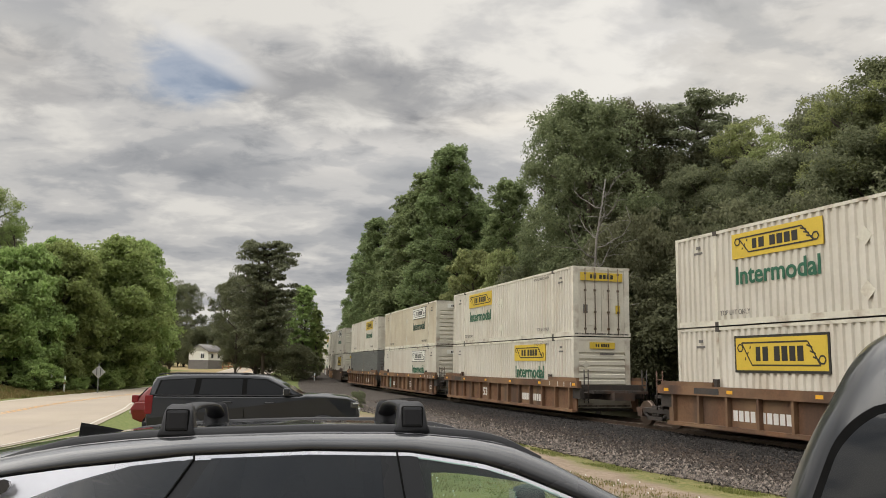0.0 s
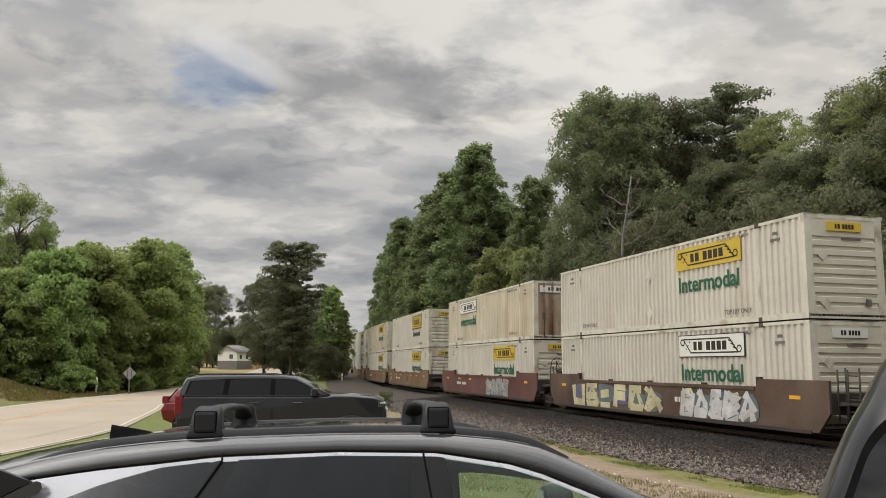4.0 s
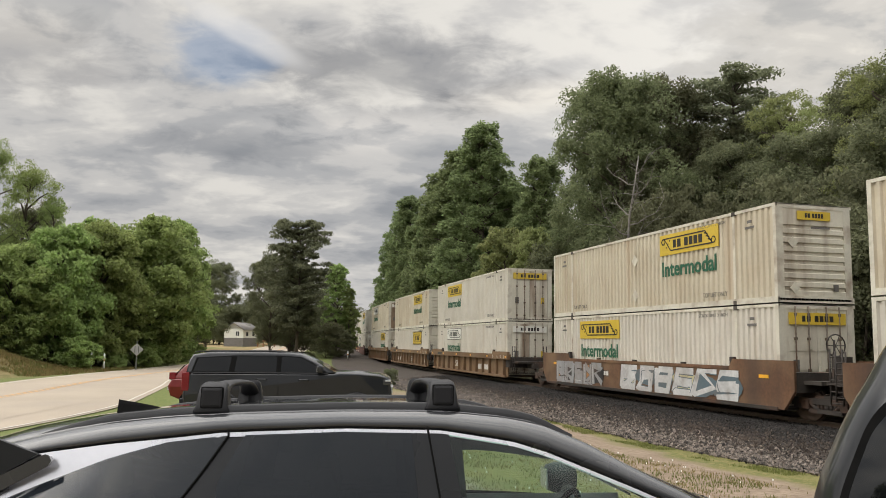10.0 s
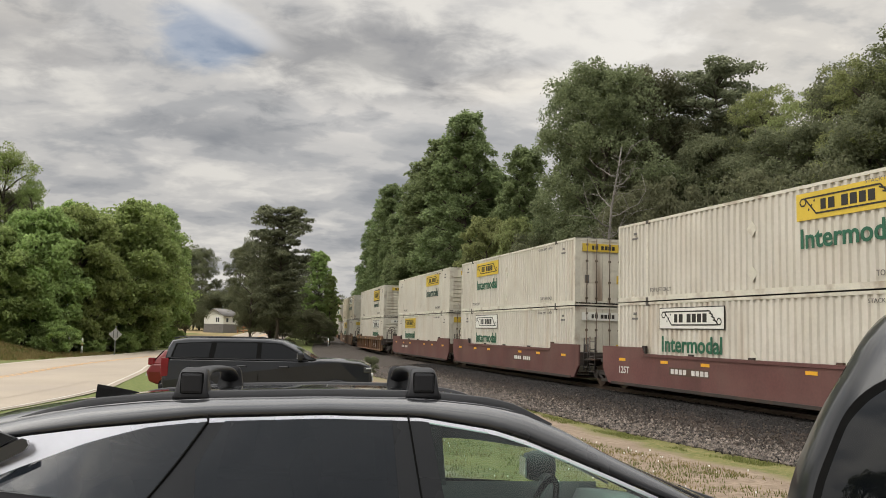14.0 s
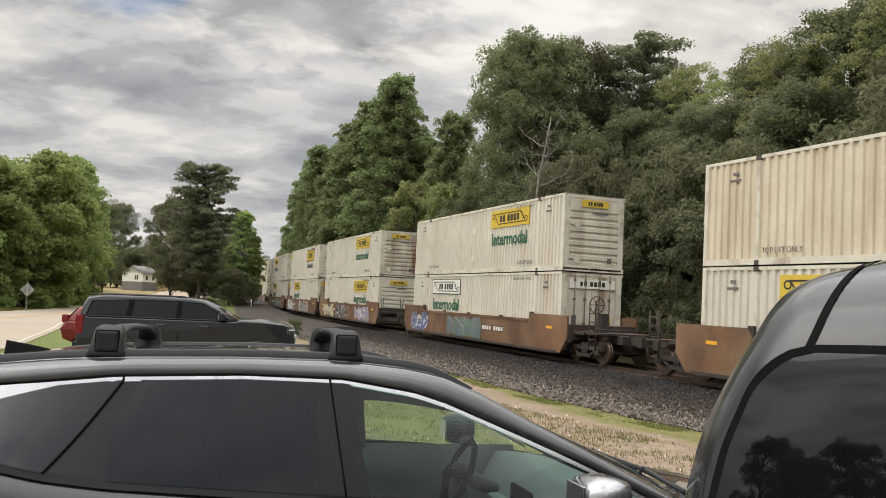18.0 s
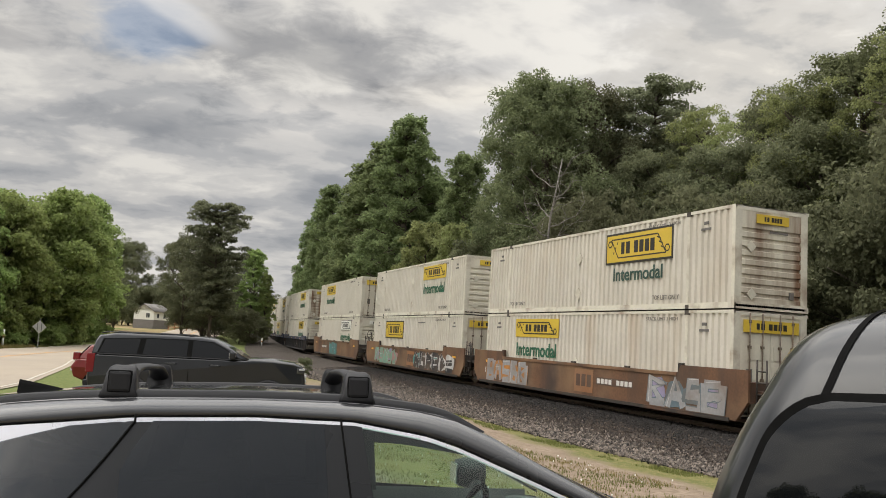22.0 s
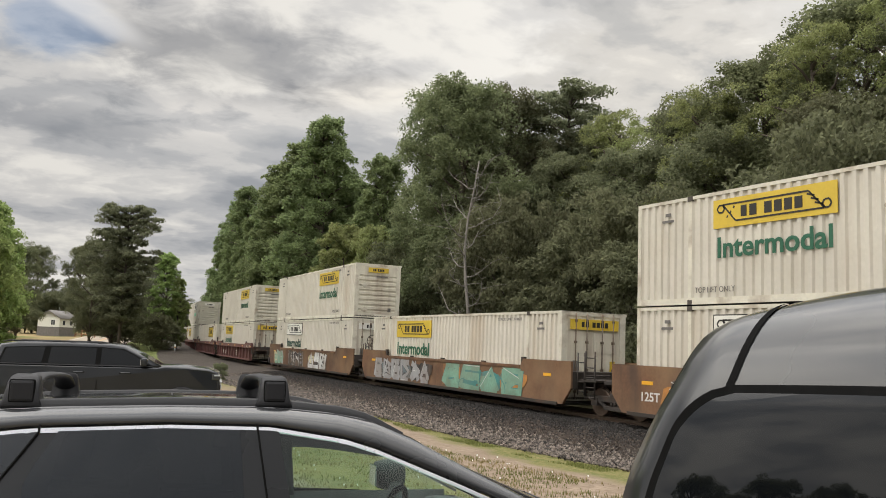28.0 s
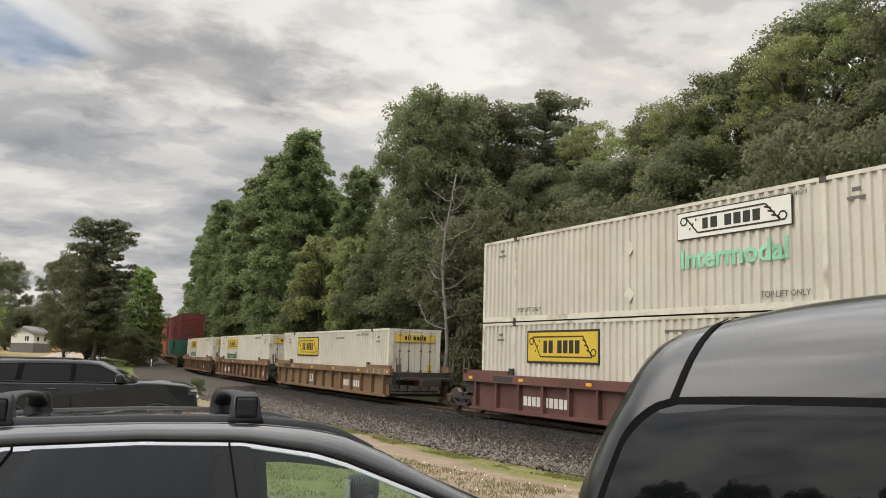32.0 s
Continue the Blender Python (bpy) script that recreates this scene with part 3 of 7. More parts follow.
VERGE = [(-10.6, -60), (-10.6, -20), (-10.7, 0), (-10.9, 15), (-11.4, 26), (-12.7, 32), (-14.8, 40), (-17.0, 48), (-18.05, 60), (-18.85, 80)]
ribbon("road_apron", [(x - 2.6, y) for x, y in VERGE[:8]], 2.55, M["asphalt"], -0.006, "pale asphalt turning lane beside the country road", "road", z_of=road_z)
ribbon("edge_line", [(x - 0.25, y) for x, y in VERGE], 0.05, M["line_white"], 0.010, "worn white edge line on the road", "road marking", z_of=road_z)


# ---- ballast, ties, rails ----
def shoulder(s, o):
    """The near edge of the stones bulges out past the parked cars and draws in further on."""
    return o if o > -2.4 else -2.4 + (o + 2.4) * (1 + 0.55 * smooth(26, 42, s) - 1.3 * smooth(64, 132, s))


def sweep(name, prof, s0, s1, step, mat, label, category, kind="structure", parent=None, rough=0.0, follow=False):
    """A profile of (off, z) pairs drawn along the track."""
    bm, rows = bmesh.new(), []
    n = int((s1 - s0) / step)
    for i in range(n + 1):
        s = s0 + (s1 - s0) * i / n
        row = []
        for j, (o, z) in enumerate(prof):
            lift = 0.04 if o > -5 else -0.06
            if follow:
                o = shoulder(s, o)
            p, th = on_track(s, o)
            k = noise.noise(Vector((s * 1.7, o * 3, 0))) * rough
            row.append(bm.verts.new((p.x, p.y, (max(z, height(p.x, p.y) + lift) if follow else z) + k)))
        rows.append(row)
    for a, b in zip(rows, rows[1:]):
        for k in range(len(prof) - 1):
            bm.faces.new((a[k], a[k + 1], b[k + 1], b[k]))
    bmesh.ops.recalc_face_normals(bm, faces=bm.faces)
    ob = part(name, bm, mat, parent)
    if parent is None:
        tagged(ob, label, category, kind=kind)
    return ob


MID = 1.30          # the track's middle, from the train's near side
bal = [(-5.1, -0.62), (-4.7, -0.47), (-4.0, -0.42), (-3.0, -0.34), (-2.0, -0.27), (-1.2, -0.21), (-0.55, -0.17)] + [(-0.2 + 0.3 * k, -0.17) for k in range(10)] + [(3.2, -0.17), (3.9, -0.3), (5.6, -0.75)]
sweep("ballast_bed", bal, -40, 200, 0.5, M["ballast"], "grey-brown crushed stone railway ballast", "ballast", rough=0.05, follow=True)
sweep("ballast_bed", bal, 200, 900, 6, M["ballast"], "grey-brown crushed stone railway ballast", "ballast", follow=True)
sweep("ballast_bed", bal, -760, -40, 6, M["ballast"], "grey-brown crushed stone railway ballast", "ballast")
RAILP = [(-0.065, -0.165), (-0.065, -0.15), (-0.012, -0.13), (-0.012, -0.04), (-0.036, -0.03), (-0.036, 0.0), (0.036, 0.0), (0.036, -0.03), (0.012, -0.04), (0.012, -0.13), (0.065, -0.15), (0.065, -0.165)]
for g in (-0.755, 0.755):
    sweep("rail", [(MID + g + a, z) for a, z in RAILP], -760, 900, 4, M["rail"], "worn steel railway rail", "rail")
tie0 = None
for i in range(150):
    s = -20 + i * 0.55
    p, th = on_track(s, MID)
    if tie0 is None:
        tie0 = part("railway_tie", B(-0.11, 0.11, -1.3, 1.3, -0.33, -0.155), M["tie"])
        ob = tie0
    else:
        ob = new("railway_tie", tie0.data)
    ob.matrix_basis = pose(p.x, p.y, 0, 0, 0, 90 + math.degrees(th))
    tagged(ob, "dark creosoted wooden railway tie in ballast", "railway tie", "ties under the rails")


def scatter_stones():
    rnd = np.random.default_rng(5)
    n = 105000
    lists = {"stone": ([], []), "stone_brown": ([], []), "stone_black": ([], [])}
    for i in range(n):
        s = -4 + 58 * rnd.random() ** 1.45
        o = -5.15 + 5.6 * rnd.random()
        o = shoulder(s, o)
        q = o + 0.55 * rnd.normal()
        # darker stones towards the rails: oil and grease, plus painted shade of the train
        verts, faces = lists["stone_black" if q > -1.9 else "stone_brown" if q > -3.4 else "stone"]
        p, th = on_track(s, o)
        z = float(np.interp(o, [a for a, b in bal], [b for a, b in bal]))
        if o < -0.55:
            z = max(z, height(p.x, p.y) + 0.04)
        if o < -4.7 and rnd.random() < 0.5:
            continue
        r = 0.018 + 0.036 * rnd.random() ** 2
        v = np.array([(1, 0, 0), (-1, 0, 0), (0, 1, 0), (0, -1, 0), (0, 0, 1), (0, 0, -1)]) * (0.6 + 0.7 * rnd.random((6, 1))) * r
        v[:, :2] += rnd.normal(0, 0.3 * r, (6, 2))
        a = rnd.random() * 6.28
        c, sn = math.cos(a), math.sin(a)
        k = len(verts)
        verts += [(p.x + c * q[0] - sn * q[1], p.y + sn * q[0] + c * q[1], z + 0.02 + q[2]) for q in v]
        faces += [(k + a0, k + b0, k + c0) for a0, b0, c0 in ((0, 2, 4), (2, 1, 4), (1, 3, 4), (3, 0, 4), (2, 0, 5), (1, 2, 5), (3, 1, 5), (0, 3, 5))]
    for key, lb in (("stone", "loose grey crushed stones on the track shoulder"), ("stone_brown", "oil-browned crushed stones beside the rails, darkened further as painted shade"), ("stone_black", "crushed stones under the train, black with grease and painted shade")):
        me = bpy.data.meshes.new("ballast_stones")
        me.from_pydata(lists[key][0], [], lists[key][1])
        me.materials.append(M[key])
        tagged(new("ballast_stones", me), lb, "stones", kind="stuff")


scatter_stones()

# ---- the train ----
SPEED = 23.6
CL, CW, CH = 16.15, 2.59, 2.90


def corrugated(bm, x0, x1, y, side, z0, z1, pitch=0.283, depth=0.056):
    """A wall of upright pressed ribs along x; side: +1 or -1, the way it faces."""
    n = round((x1 - x0) / pitch)
    p = (x1 - x0) / n
    xs = []
    for i in range(n):
        b = x0 + i * p
        xs += [(b, 0), (b + p * 0.38, 0), (b + p * 0.52, 1), (b + p * 0.86, 1)]
    xs.append((x1, 0))
    lo = [bm.verts.new((x, y - side * depth * k, z0)) for x, k in xs]
    hi = [bm.verts.new((x, y - side * depth * k, z1)) for x, k in xs]
    for i in range(len(xs) - 1):
        f = bm.faces.new((lo[i], lo[i + 1], hi[i + 1], hi[i]))
        if side > 0:
            f.normal_flip()


def side_text(name, text, size, mat, par, x, z, width=None, label="", bold=0.0, y=1.3):
    return lettering(name, text, size, mat, par, pose(x, y, z, 90, 0, 180), width, label, 0.003, bold)


def ribbed_end(bm, x, side, z0, z1):
    """An end wall with sideways pressed ribs; side: the way it faces along x."""
    hw, n = 1.06, 8
    zs = []
    p = (z1 - z0) / n
    for i in range(n):
        b = z0 + i * p
        zs += [(b, 0), (b + p * 0.5, 0), (b + p * 0.6, 1), (b + p * 0.9, 1)]
    zs.append((z1, 0))
    for (za, ka), (zb, kb) in zip(zs, zs[1:]):
        q = [bm.verts.new((x - side * 0.045 * k, yy, z)) for z, k, yy in ((za, ka, -hw), (za, ka, hw), (zb, kb, hw), (zb, kb, -hw))]
        f = bm.faces.new(q)
        if side <= 0:
            f.normal_flip()


def banner(par, x, z, w, h, style, name="logo_panel"):
    """The company sign: a banner with a scroll outline and a bar in place of the name."""
    def rect(a, b, c, d, mat, lift, nm, lb=""):
        return part(nm, B(x - b, x - a, 1.297 + lift - 0.006, 1.297 + lift, z + c, z + d), M[mat], pan, lb)

    face = {"Y": "yellow", "YB": "yellow", "YBI": "yellow", "W": "banner_white"}[style]
    pan = part(name, B(x - w / 2, x + w / 2, 1.28, 1.302, z - h / 2, z + h / 2, mi=0), M["black"] if style != "Y" else M["yellow"], par,
               {"Y": "yellow company sign", "W": "white company sign with a thin black outline"}.get(style, "yellow company sign with a black border"))
    bd = 0.07 if style in ("YB", "YBI") else (0.03 if style == "W" else 0.0)
    if bd:
        rect(-w / 2 + bd, w / 2 - bd, -h / 2 + bd, h / 2 - bd, face, 0.009, "sign_face")
    # the scroll: a slanted frame of thin strokes
    bm = bmesh.new()
    sw, sh, t = w * 0.41, h * 0.30, 0.022
    def stroke(a, b):
        (ax, az), (bx, bz) = a, b
        d = Vector((bx - ax, 0, bz - az))
        n = Vector((-d.z, 0, d.x)).normalized() * t
        vs = [bm.verts.new((x - px, 1.311, z + pz)) for px, pz in ((ax + n.x, az + n.z), (bx + n.x, bz + n.z), (bx - n.x, bz - n.z), (ax - n.x, az - n.z))]
        f = bm.faces.new(vs)
        f.normal_update()
        if f.normal.y < 0:
            f.normal_flip()
    k = w * 0.06
    stroke((-sw, sh), (sw * 0.72, sh)), stroke((-sw * 0.72, -sh), (sw, -sh))
    stroke((-sw, sh), (-sw * 0.72, -sh)), stroke((sw * 0.72, sh), (sw, -sh))
    for e in (-1, 1):
        for q in range(3):
            stroke((e * sw * (0.72 + 0.07 * q) - k * 0.2, e * -sh * 0.0 + sh * (0.7 - 0.5 * q)), (e * sw * (0.80 + 0.07 * q) + k * 0.2, sh * (0.45 - 0.5 * q)))
    for e in (-1, 1):
        pts = [(e * (sw + k * 0.3) + k * 0.55 * math.cos(a), -e * 0 + (sh * 0.55 if e < 0 else -sh * 0.55) + k * 0.5 * math.sin(a)) for a in (0, 1.05, 2.09, 3.14, 4.19, 5.24, 6.28)]
        for a, b in zip(pts, pts[1:]):
            stroke(a, b)
    part("scroll_outline", bm, M["black"], pan)
    # the name as separate plain bars
    bw = w * 0.50
    for q, (a, b) in enumerate(((-0.5, -0.40), (-0.35, -0.23), (-0.10, 0.02), (0.06, 0.18), (0.22, 0.34), (0.38, 0.5))):
        rect(a * bw, b * bw, -h * 0.19, h * 0.19, "black", 0.014, "name_bar")
    return pan


def container(up, style, end, shade="box_white", word="green"):
    """A 53-foot box. style: its sign; end: what its near end shows, R pressed ribs or D doors."""
    col = {"box_white": "white", "box_cream": "cream-white", "box_grey": "dark grey", "box_red": "dark red", "box_green": "dark green", "box_orange": "rusty orange"}[shade]
    th = thing("shipping_container", Matrix(), f"{col} corrugated steel shipping container " + ("stacked on another container" if up else "sitting in a well car"), "shipping container", "containers on the train")
    wall, rail = M[shade], M["box_rail"] if shade in ("box_white", "box_cream") else M[shade]
    h = CL / 2
    for sd in (1, -1):
        bm = bmesh.new()
        corrugated(bm, -h + 2.1, h - 2.1, sd * 1.285, sd, 0.17, CH - 0.09)
        corrugated(bm, -h + 0.14, -h + 1.98, sd * 1.285, sd, 0.17, CH - 0.09)
        corrugated(bm, h - 1.98, h - 0.14, sd * 1.285, sd, 0.17, CH - 0.09)
        part("side_wall", bm, wall, th)
        part("bottom_rail", B(-h, h, sd * 1.295 - 0.05, sd * 1.295, 0.0, 0.17), rail, th)
        part("top_rail", B(-h, h, sd * 1.293 - 0.05, sd * 1.293, CH - 0.09, CH), rail, th)
        for xx in (h - 2.04, -h + 2.04):
            post = part("lift_post", B(xx - 0.06, xx + 0.06, sd * 1.292 - 0.06, sd * 1.292, 0.17, CH - 0.09), rail, th)
            part("corner_casting", B(xx - 0.09, xx + 0.09, sd * 1.302 - 0.1, sd * 1.302, CH - 0.13, CH + 0.004), M["casting"], post)
            part("corner_casting", B(xx - 0.08, xx + 0.08, sd * 1.302 - 0.1, sd * 1.302, -0.003, 0.12), M["casting"], post)
    bm = bmesh.new()
    box(bm, -h, h, -1.24, 1.24, CH - 0.03, CH - 0.005)
    for i in range(26):
        xx = -h + 0.4 + i * 0.613
        box(bm, xx, xx + 0.3, -1.1, 1.1, CH - 0.006, CH + 0.012)
    part("roof", bm, rail, th)
    part("floor", B(-h, h, -1.24, 1.24, 0.06, 0.12), M["steel_dark"], th)
    for e in (-1, 1):
        kind = end if e < 0 else ("D" if end == "R" else "R")
        x = e * h
        bm = bmesh.new()
        for sd in (-1, 1):
            box(bm, min(x, x - e * 0.14), max(x, x - e * 0.14), min(sd * 1.06, sd * 1.298), max(sd * 1.06, sd * 1.298), 0.0, CH)
        box(bm, min(x, x - e * 0.1), max(x, x - e * 0.1), -1.06, 1.06, 0.0, 0.2)
        box(bm, min(x, x - e * 0.1), max(x, x - e * 0.1), -1.06, 1.06, CH - 0.14, CH - 0.002)
        part("end_frame", bm, rail, th)
        if kind == "R":
            bm = bmesh.new()
            ribbed_end(bm, x - e * 0.012, e, 0.2, CH - 0.62)
            box(bm, min(x - e * 0.012, x - e * 0.03), max(x - e * 0.012, x - e * 0.03), -1.06, 1.06, CH - 0.62, CH - 0.14)
            endw = part("end_wall", bm, M["end_rust"] if shade in ("box_white", "box_cream") else wall, th)
        else:
            endw = None
            for sd in (-1, 1):
                bm = bmesh.new()
                a, b = (0.008, 1.05) if sd > 0 else (-1.05, -0.008)
                box(bm, min(x - e * 0.02, x - e * 0.06), max(x - e * 0.02, x - e * 0.06), a, b, 0.2, CH - 0.14)
                for zz in (0.45, 1.0, 1.55):
                    box(bm, min(x - e * 0.02, x - e * 0.005), max(x - e * 0.02, x - e * 0.005), a + 0.1, b - 0.1, zz, zz + 0.38)
                door = part("door", bm, M["end_rust" if shade == "box_white" else "door_rusty"] if shade in ("box_white", "box_cream") else wall, th)
                endw = endw or door
                for q in (0.27, 0.72):
                    yy = sd * (0.04 + q)
                    bm = bmesh.new()
                    tube(bm, [(x + e * 0.03, yy, 0.08), (x + e * 0.03, yy, CH - 0.06)], 0.020, 6)
                    for zz in (0.3, 1.0, 1.9, 2.6):
                        box(bm, min(x - e * 0.01, x + e * 0.045), max(x - e * 0.01, x + e * 0.045), yy - 0.05, yy + 0.05, zz - 0.04, zz + 0.04)
                    part("lock_bar", bm, M["lock_steel"], door)
                bm = bmesh.new()
                box(bm, min(x, x + e * 0.012), max(x, x + e * 0.012), sd * 0.75 - 0.1, sd * 0.75 + 0.1, 0.95, 1.3)
                part("warning_label", bm, M["yellow" if sd < 0 else "mark"], door)
        if e < 0 and style != "N":
            big = kind == "D"
            w, hh, zz = (1.95, 0.34, CH - 0.42) if big else (1.15, 0.26, CH - 0.34)
            sg = part("end_sign", B(x - 0.034, x - 0.004, -w / 2, w / 2, zz - hh / 2, zz + hh / 2), M["banner_white" if style == "W" else "yellow"], endw, "company sign over the end")
            for q, (a, b) in enumerate(((-0.5, -0.40), (-0.35, -0.23), (-0.10, 0.02), (0.06, 0.18), (0.22, 0.34), (0.38, 0.5))):
                part("name_bar", B(x - 0.04, x - 0.03, -b * w * 0.55, -a * w * 0.55, zz - hh * 0.25, zz + hh * 0.25), M["black"], sg)
            if kind == "R":
                for yy, zz in ((0.75, 1.75), (0.72, 0.42)):
                    dm = B(-0.012, 0.004, -0.12, 0.12, -0.12, 0.12)
                    bmesh.ops.transform(dm, matrix=pose(x - 0.012, yy, zz, 45, 0, 0), verts=dm.verts)
                    part("placard_holder", dm, M["box_rail"], endw)
                part("vent", B(x - 0.03, x, -0.78, -0.62, 0.35, 0.55), M["mark"], endw)
                part("stencil_bar", B(x - 0.02, x, -0.55, 0.1, CH - 0.72, CH - 0.66), M["mark"], endw, "row of unreadable digits")
    # the sign and lettering on the long side
    if style != "N":
        x = h - (11.5 if end == "R" else 4.68)
        if style == "YB":
            banner(th, x, CH - 0.82, 3.70, 1.06, style)
        elif style == "YBI":
            banner(th, x, CH - 0.80, 3.75, 1.06, style)
            side_text("lettering", "Intermodal", 0.62, M["green_dark"], th, x, CH - 1.90, 2.75, "dark green lettering", 0.012)
        else:
            banner(th, x, CH - 0.60, 3.62, 0.74, style)
            side_text("lettering", "Intermodal", 0.74, M[word], th, x, CH - 1.72, 3.35, "green lettering", 0.016)
        for xx in ((h - 13.05, h - 2.9)):
            side_text("lift_notice", "TOP LIFT ONLY", 0.21, M["mark"], th, xx, 0.30, 1.35)
        side_text("stack_notice", "STACK LIMIT 3 HIGH", 0.15, M["mark"], th, h - 12.9, CH - 0.30, 1.6)
    for xx in (h - 7.8,):
        for zz in (0.62, 1.95) if up else (1.05,):
            bm = B(-0.17, 0.17, -0.012, 0.004, -0.17, 0.17, bevel=0.004)
            bmesh.ops.transform(bm, matrix=pose(xx, 1.286, zz, 0, 45, 0), verts=bm.verts)
            part("placard_holder", bm, M["box_rail"], th)
    for k, xx in enumerate((h - 1.2, h - 14.9)):
        part("stencil_bar", B(xx - 0.22, xx + 0.22, 1.27, 1.289, CH - 0.62, CH - 0.55), M["mark"], th, "unreadable stencilled digits")
        part("stencil_bar", B(xx - 0.1, xx + 0.1, 1.27, 1.289, CH - 0.45, CH - 0.36), M["mark"], th)
    part("stencil_bar", B(h - 10.4, h - 9.2, 1.27, 1.289, CH - 0.42, CH - 0.36), M["mark"], th) if style in ("YB", "N") else None
    return th


def bogie(par, x, name="bogie"):
    """A two-axle truck with its side frames."""
    bm = bmesh.new()
    for sd in (-1, 1):
        y = sd * 0.98
        box(bm, x - 1.15, x + 1.15, y - 0.07, y + 0.07, 0.46, 0.62)
        box(bm, x - 0.45, x + 0.45, y - 0.08, y + 0.08, 0.22, 0.34)
        for e in (-1, 1):
            tube(bm, [(x + e * 0.42, y, 0.28), (x + e * 0.85, y, 0.54)], 0.07, 6)
            box(bm, x + e * 0.89 - 0.14, x + e * 0.89 + 0.14, y - 0.1, y + 0.1, 0.32, 0.56)
        for q in (-0.15, 0.0, 0.15):
            disc(bm, (x + q, y, 0.40), "z", 0.06, 0.16, 8)
    box(bm, x - 0.25, x + 0.25, -1.0, 1.0, 0.44, 0.70)
    bg = part(name, bm, M["steel_dark"], par, "grimy two-axle truck with side frames")
    for e in (-1, 1):
        bm = bmesh.new()
        tube(bm, [(x + e * 0.89, -0.9, 0.42), (x + e * 0.89, 0.9, 0.42)], 0.08, 8)
        for sd in (-1, 1):
            disc(bm, (x + e * 0.89, sd * 0.755, 0.42), "y", 0.42, 0.13, 22)
            disc(bm, (x + e * 0.89, sd * 0.69, 0.42), "y", 0.45, 0.03, 22)
        part("wheelset", bm, M["rail"], bg)
    return bg


def well_car(kind, left, right, paint, chord=None):
    """One unit of a stack car. kind: S smooth tall sides, R ribbed sides; left, right: A shared truck or C coupler."""
    nm = {"well_brown": "rust-brown", "well_dark": "dark brown", "well_tan": "ochre", "well_maroon": "maroon", "well_blue": "blue and dark grey", "well_grey": "grey"}[paint]
    th = thing("well_car", Matrix(), f"{nm} steel intermodal well car with " + ("smooth" if kind == "S" else "ribbed") + " sides", "rail car", "well cars of the train")
    mat = M[paint]
    low = M["well_grey"] if paint == "well_blue" else mat
    z0 = 0.26
    for sd in (1, -1):
        y0, y1 = sorted((sd * 1.42, sd * 1.50))
        if kind == "S":
            bm = bmesh.new()
            prof = [(-8.9, 0.78), (-8.9, 1.62), (-6.1, 1.62), (-5.9, 1.36), (5.9, 1.36), (6.1, 1.62), (8.9, 1.62), (8.9, 0.78), (8.45, z0), (-8.45, z0)]
            a = [bm.verts.new((x, y0, z)) for x, z in prof]
            b = [bm.verts.new((x, y1, z)) for x, z in prof]
            bm.faces.new(a), bm.faces.new(b[::-1])
            for i in range(len(prof)):
                j = (i + 1) % len(prof)
                bm.faces.new((a[i], b[i], b[j], a[j]))
            bmesh.ops.recalc_face_normals(bm, faces=bm.faces)
            side = part("side_wall", bm, mat, th)
            part("top_chord", B(-5.9, 5.9, min(y0, y1) - 0.03, max(y0, y1) + 0.03, 1.30, 1.40), mat, side)
            part("bottom_sill", B(-8.2, 8.2, min(y0, y1) - 0.02, max(y0, y1) + 0.035, 0.22, 0.32), M["steel_dark"], side)
            if sd > 0:
                for xx in ((-7.4, -4.6, -2.3, 2.3, 4.6, 7.4) if paint in ("well_tan", "well_maroon") else (-7.6, 7.4)):
                    part("reflector", B(xx - 0.22, xx + 0.22, 1.5, 1.512, 1.10, 1.20), M["reflector"], side)
        else:
            side = part("side_wall", B(-8.5, 8.5, *sorted((sd * 1.33, sd * 1.40)), 0.25, 1.2), low, th)
            part("top_chord", B(-8.9, 8.9, sd * 1.47 - 0.10, sd * 1.47 + 0.10, 1.17, 1.45), mat, side)
            part("bottom_sill", B(-8.4, 8.4, sd * 1.47 - 0.08, sd * 1.47 + 0.08, 0.20, 0.32), low, side)
            for e in (-1, 1):
                part("end_cap", B(e * 7.4 - 1.35, e * 7.4 + 1.35, sd * 1.46 - 0.07, sd * 1.46 + 0.07, 1.45, 1.58), mat, side)
            if sd > 0:
                rib0 = None
                for i in range(13):
                    xx = -8.1 + i * 1.35
                    if rib0 is None:
                        rib0 = part("rib", B(-0.05, 0.05, 1.39, 1.55, 0.3, 1.17), low, side)
                        rib0.location = (xx, 0, 0)
                    else:
                        again(rib0, "rib", (xx, 0, 0), side)
                for i, xx in enumerate((-8.3, -7.7, -7.1, -6.3)):
                    part("stencil_bar", B(xx - 0.02, xx + 0.02, 1.57, 1.576, 1.22, 1.40), M["white_paint"], side)
                for xx in (-8.6, -5.2, -1.7, 1.7, 5.2, 8.4):
                    part("reflector", B(xx - 0.13, xx + 0.13, 1.57, 1.576, 1.26, 1.36), M["reflector"], side)
                part("stencil_panel", B(5.7, 6.9, 1.57, 1.574, 1.22, 1.40), M["well_grey"], side)
        if sd > 0:
            for xx in (-6.0, 6.0):
                part("guide_post", B(xx - 0.1, xx + 0.1, 1.36, 1.46, 1.4, 1.68), M["steel_dark"], side)
            if kind == "S":
                for xx in (-3.2, 0.2, 3.2):
                    part("guide_post", B(xx - 0.12, xx + 0.12, 1.36, 1.44, 1.38, 1.46), M["steel_dark"], side)
    bm = bmesh.new()
    box(bm, -8.2, 8.2, -1.42, 1.42, 0.22, 0.30)
    part("well_floor", bm, M["steel_dark"], th)
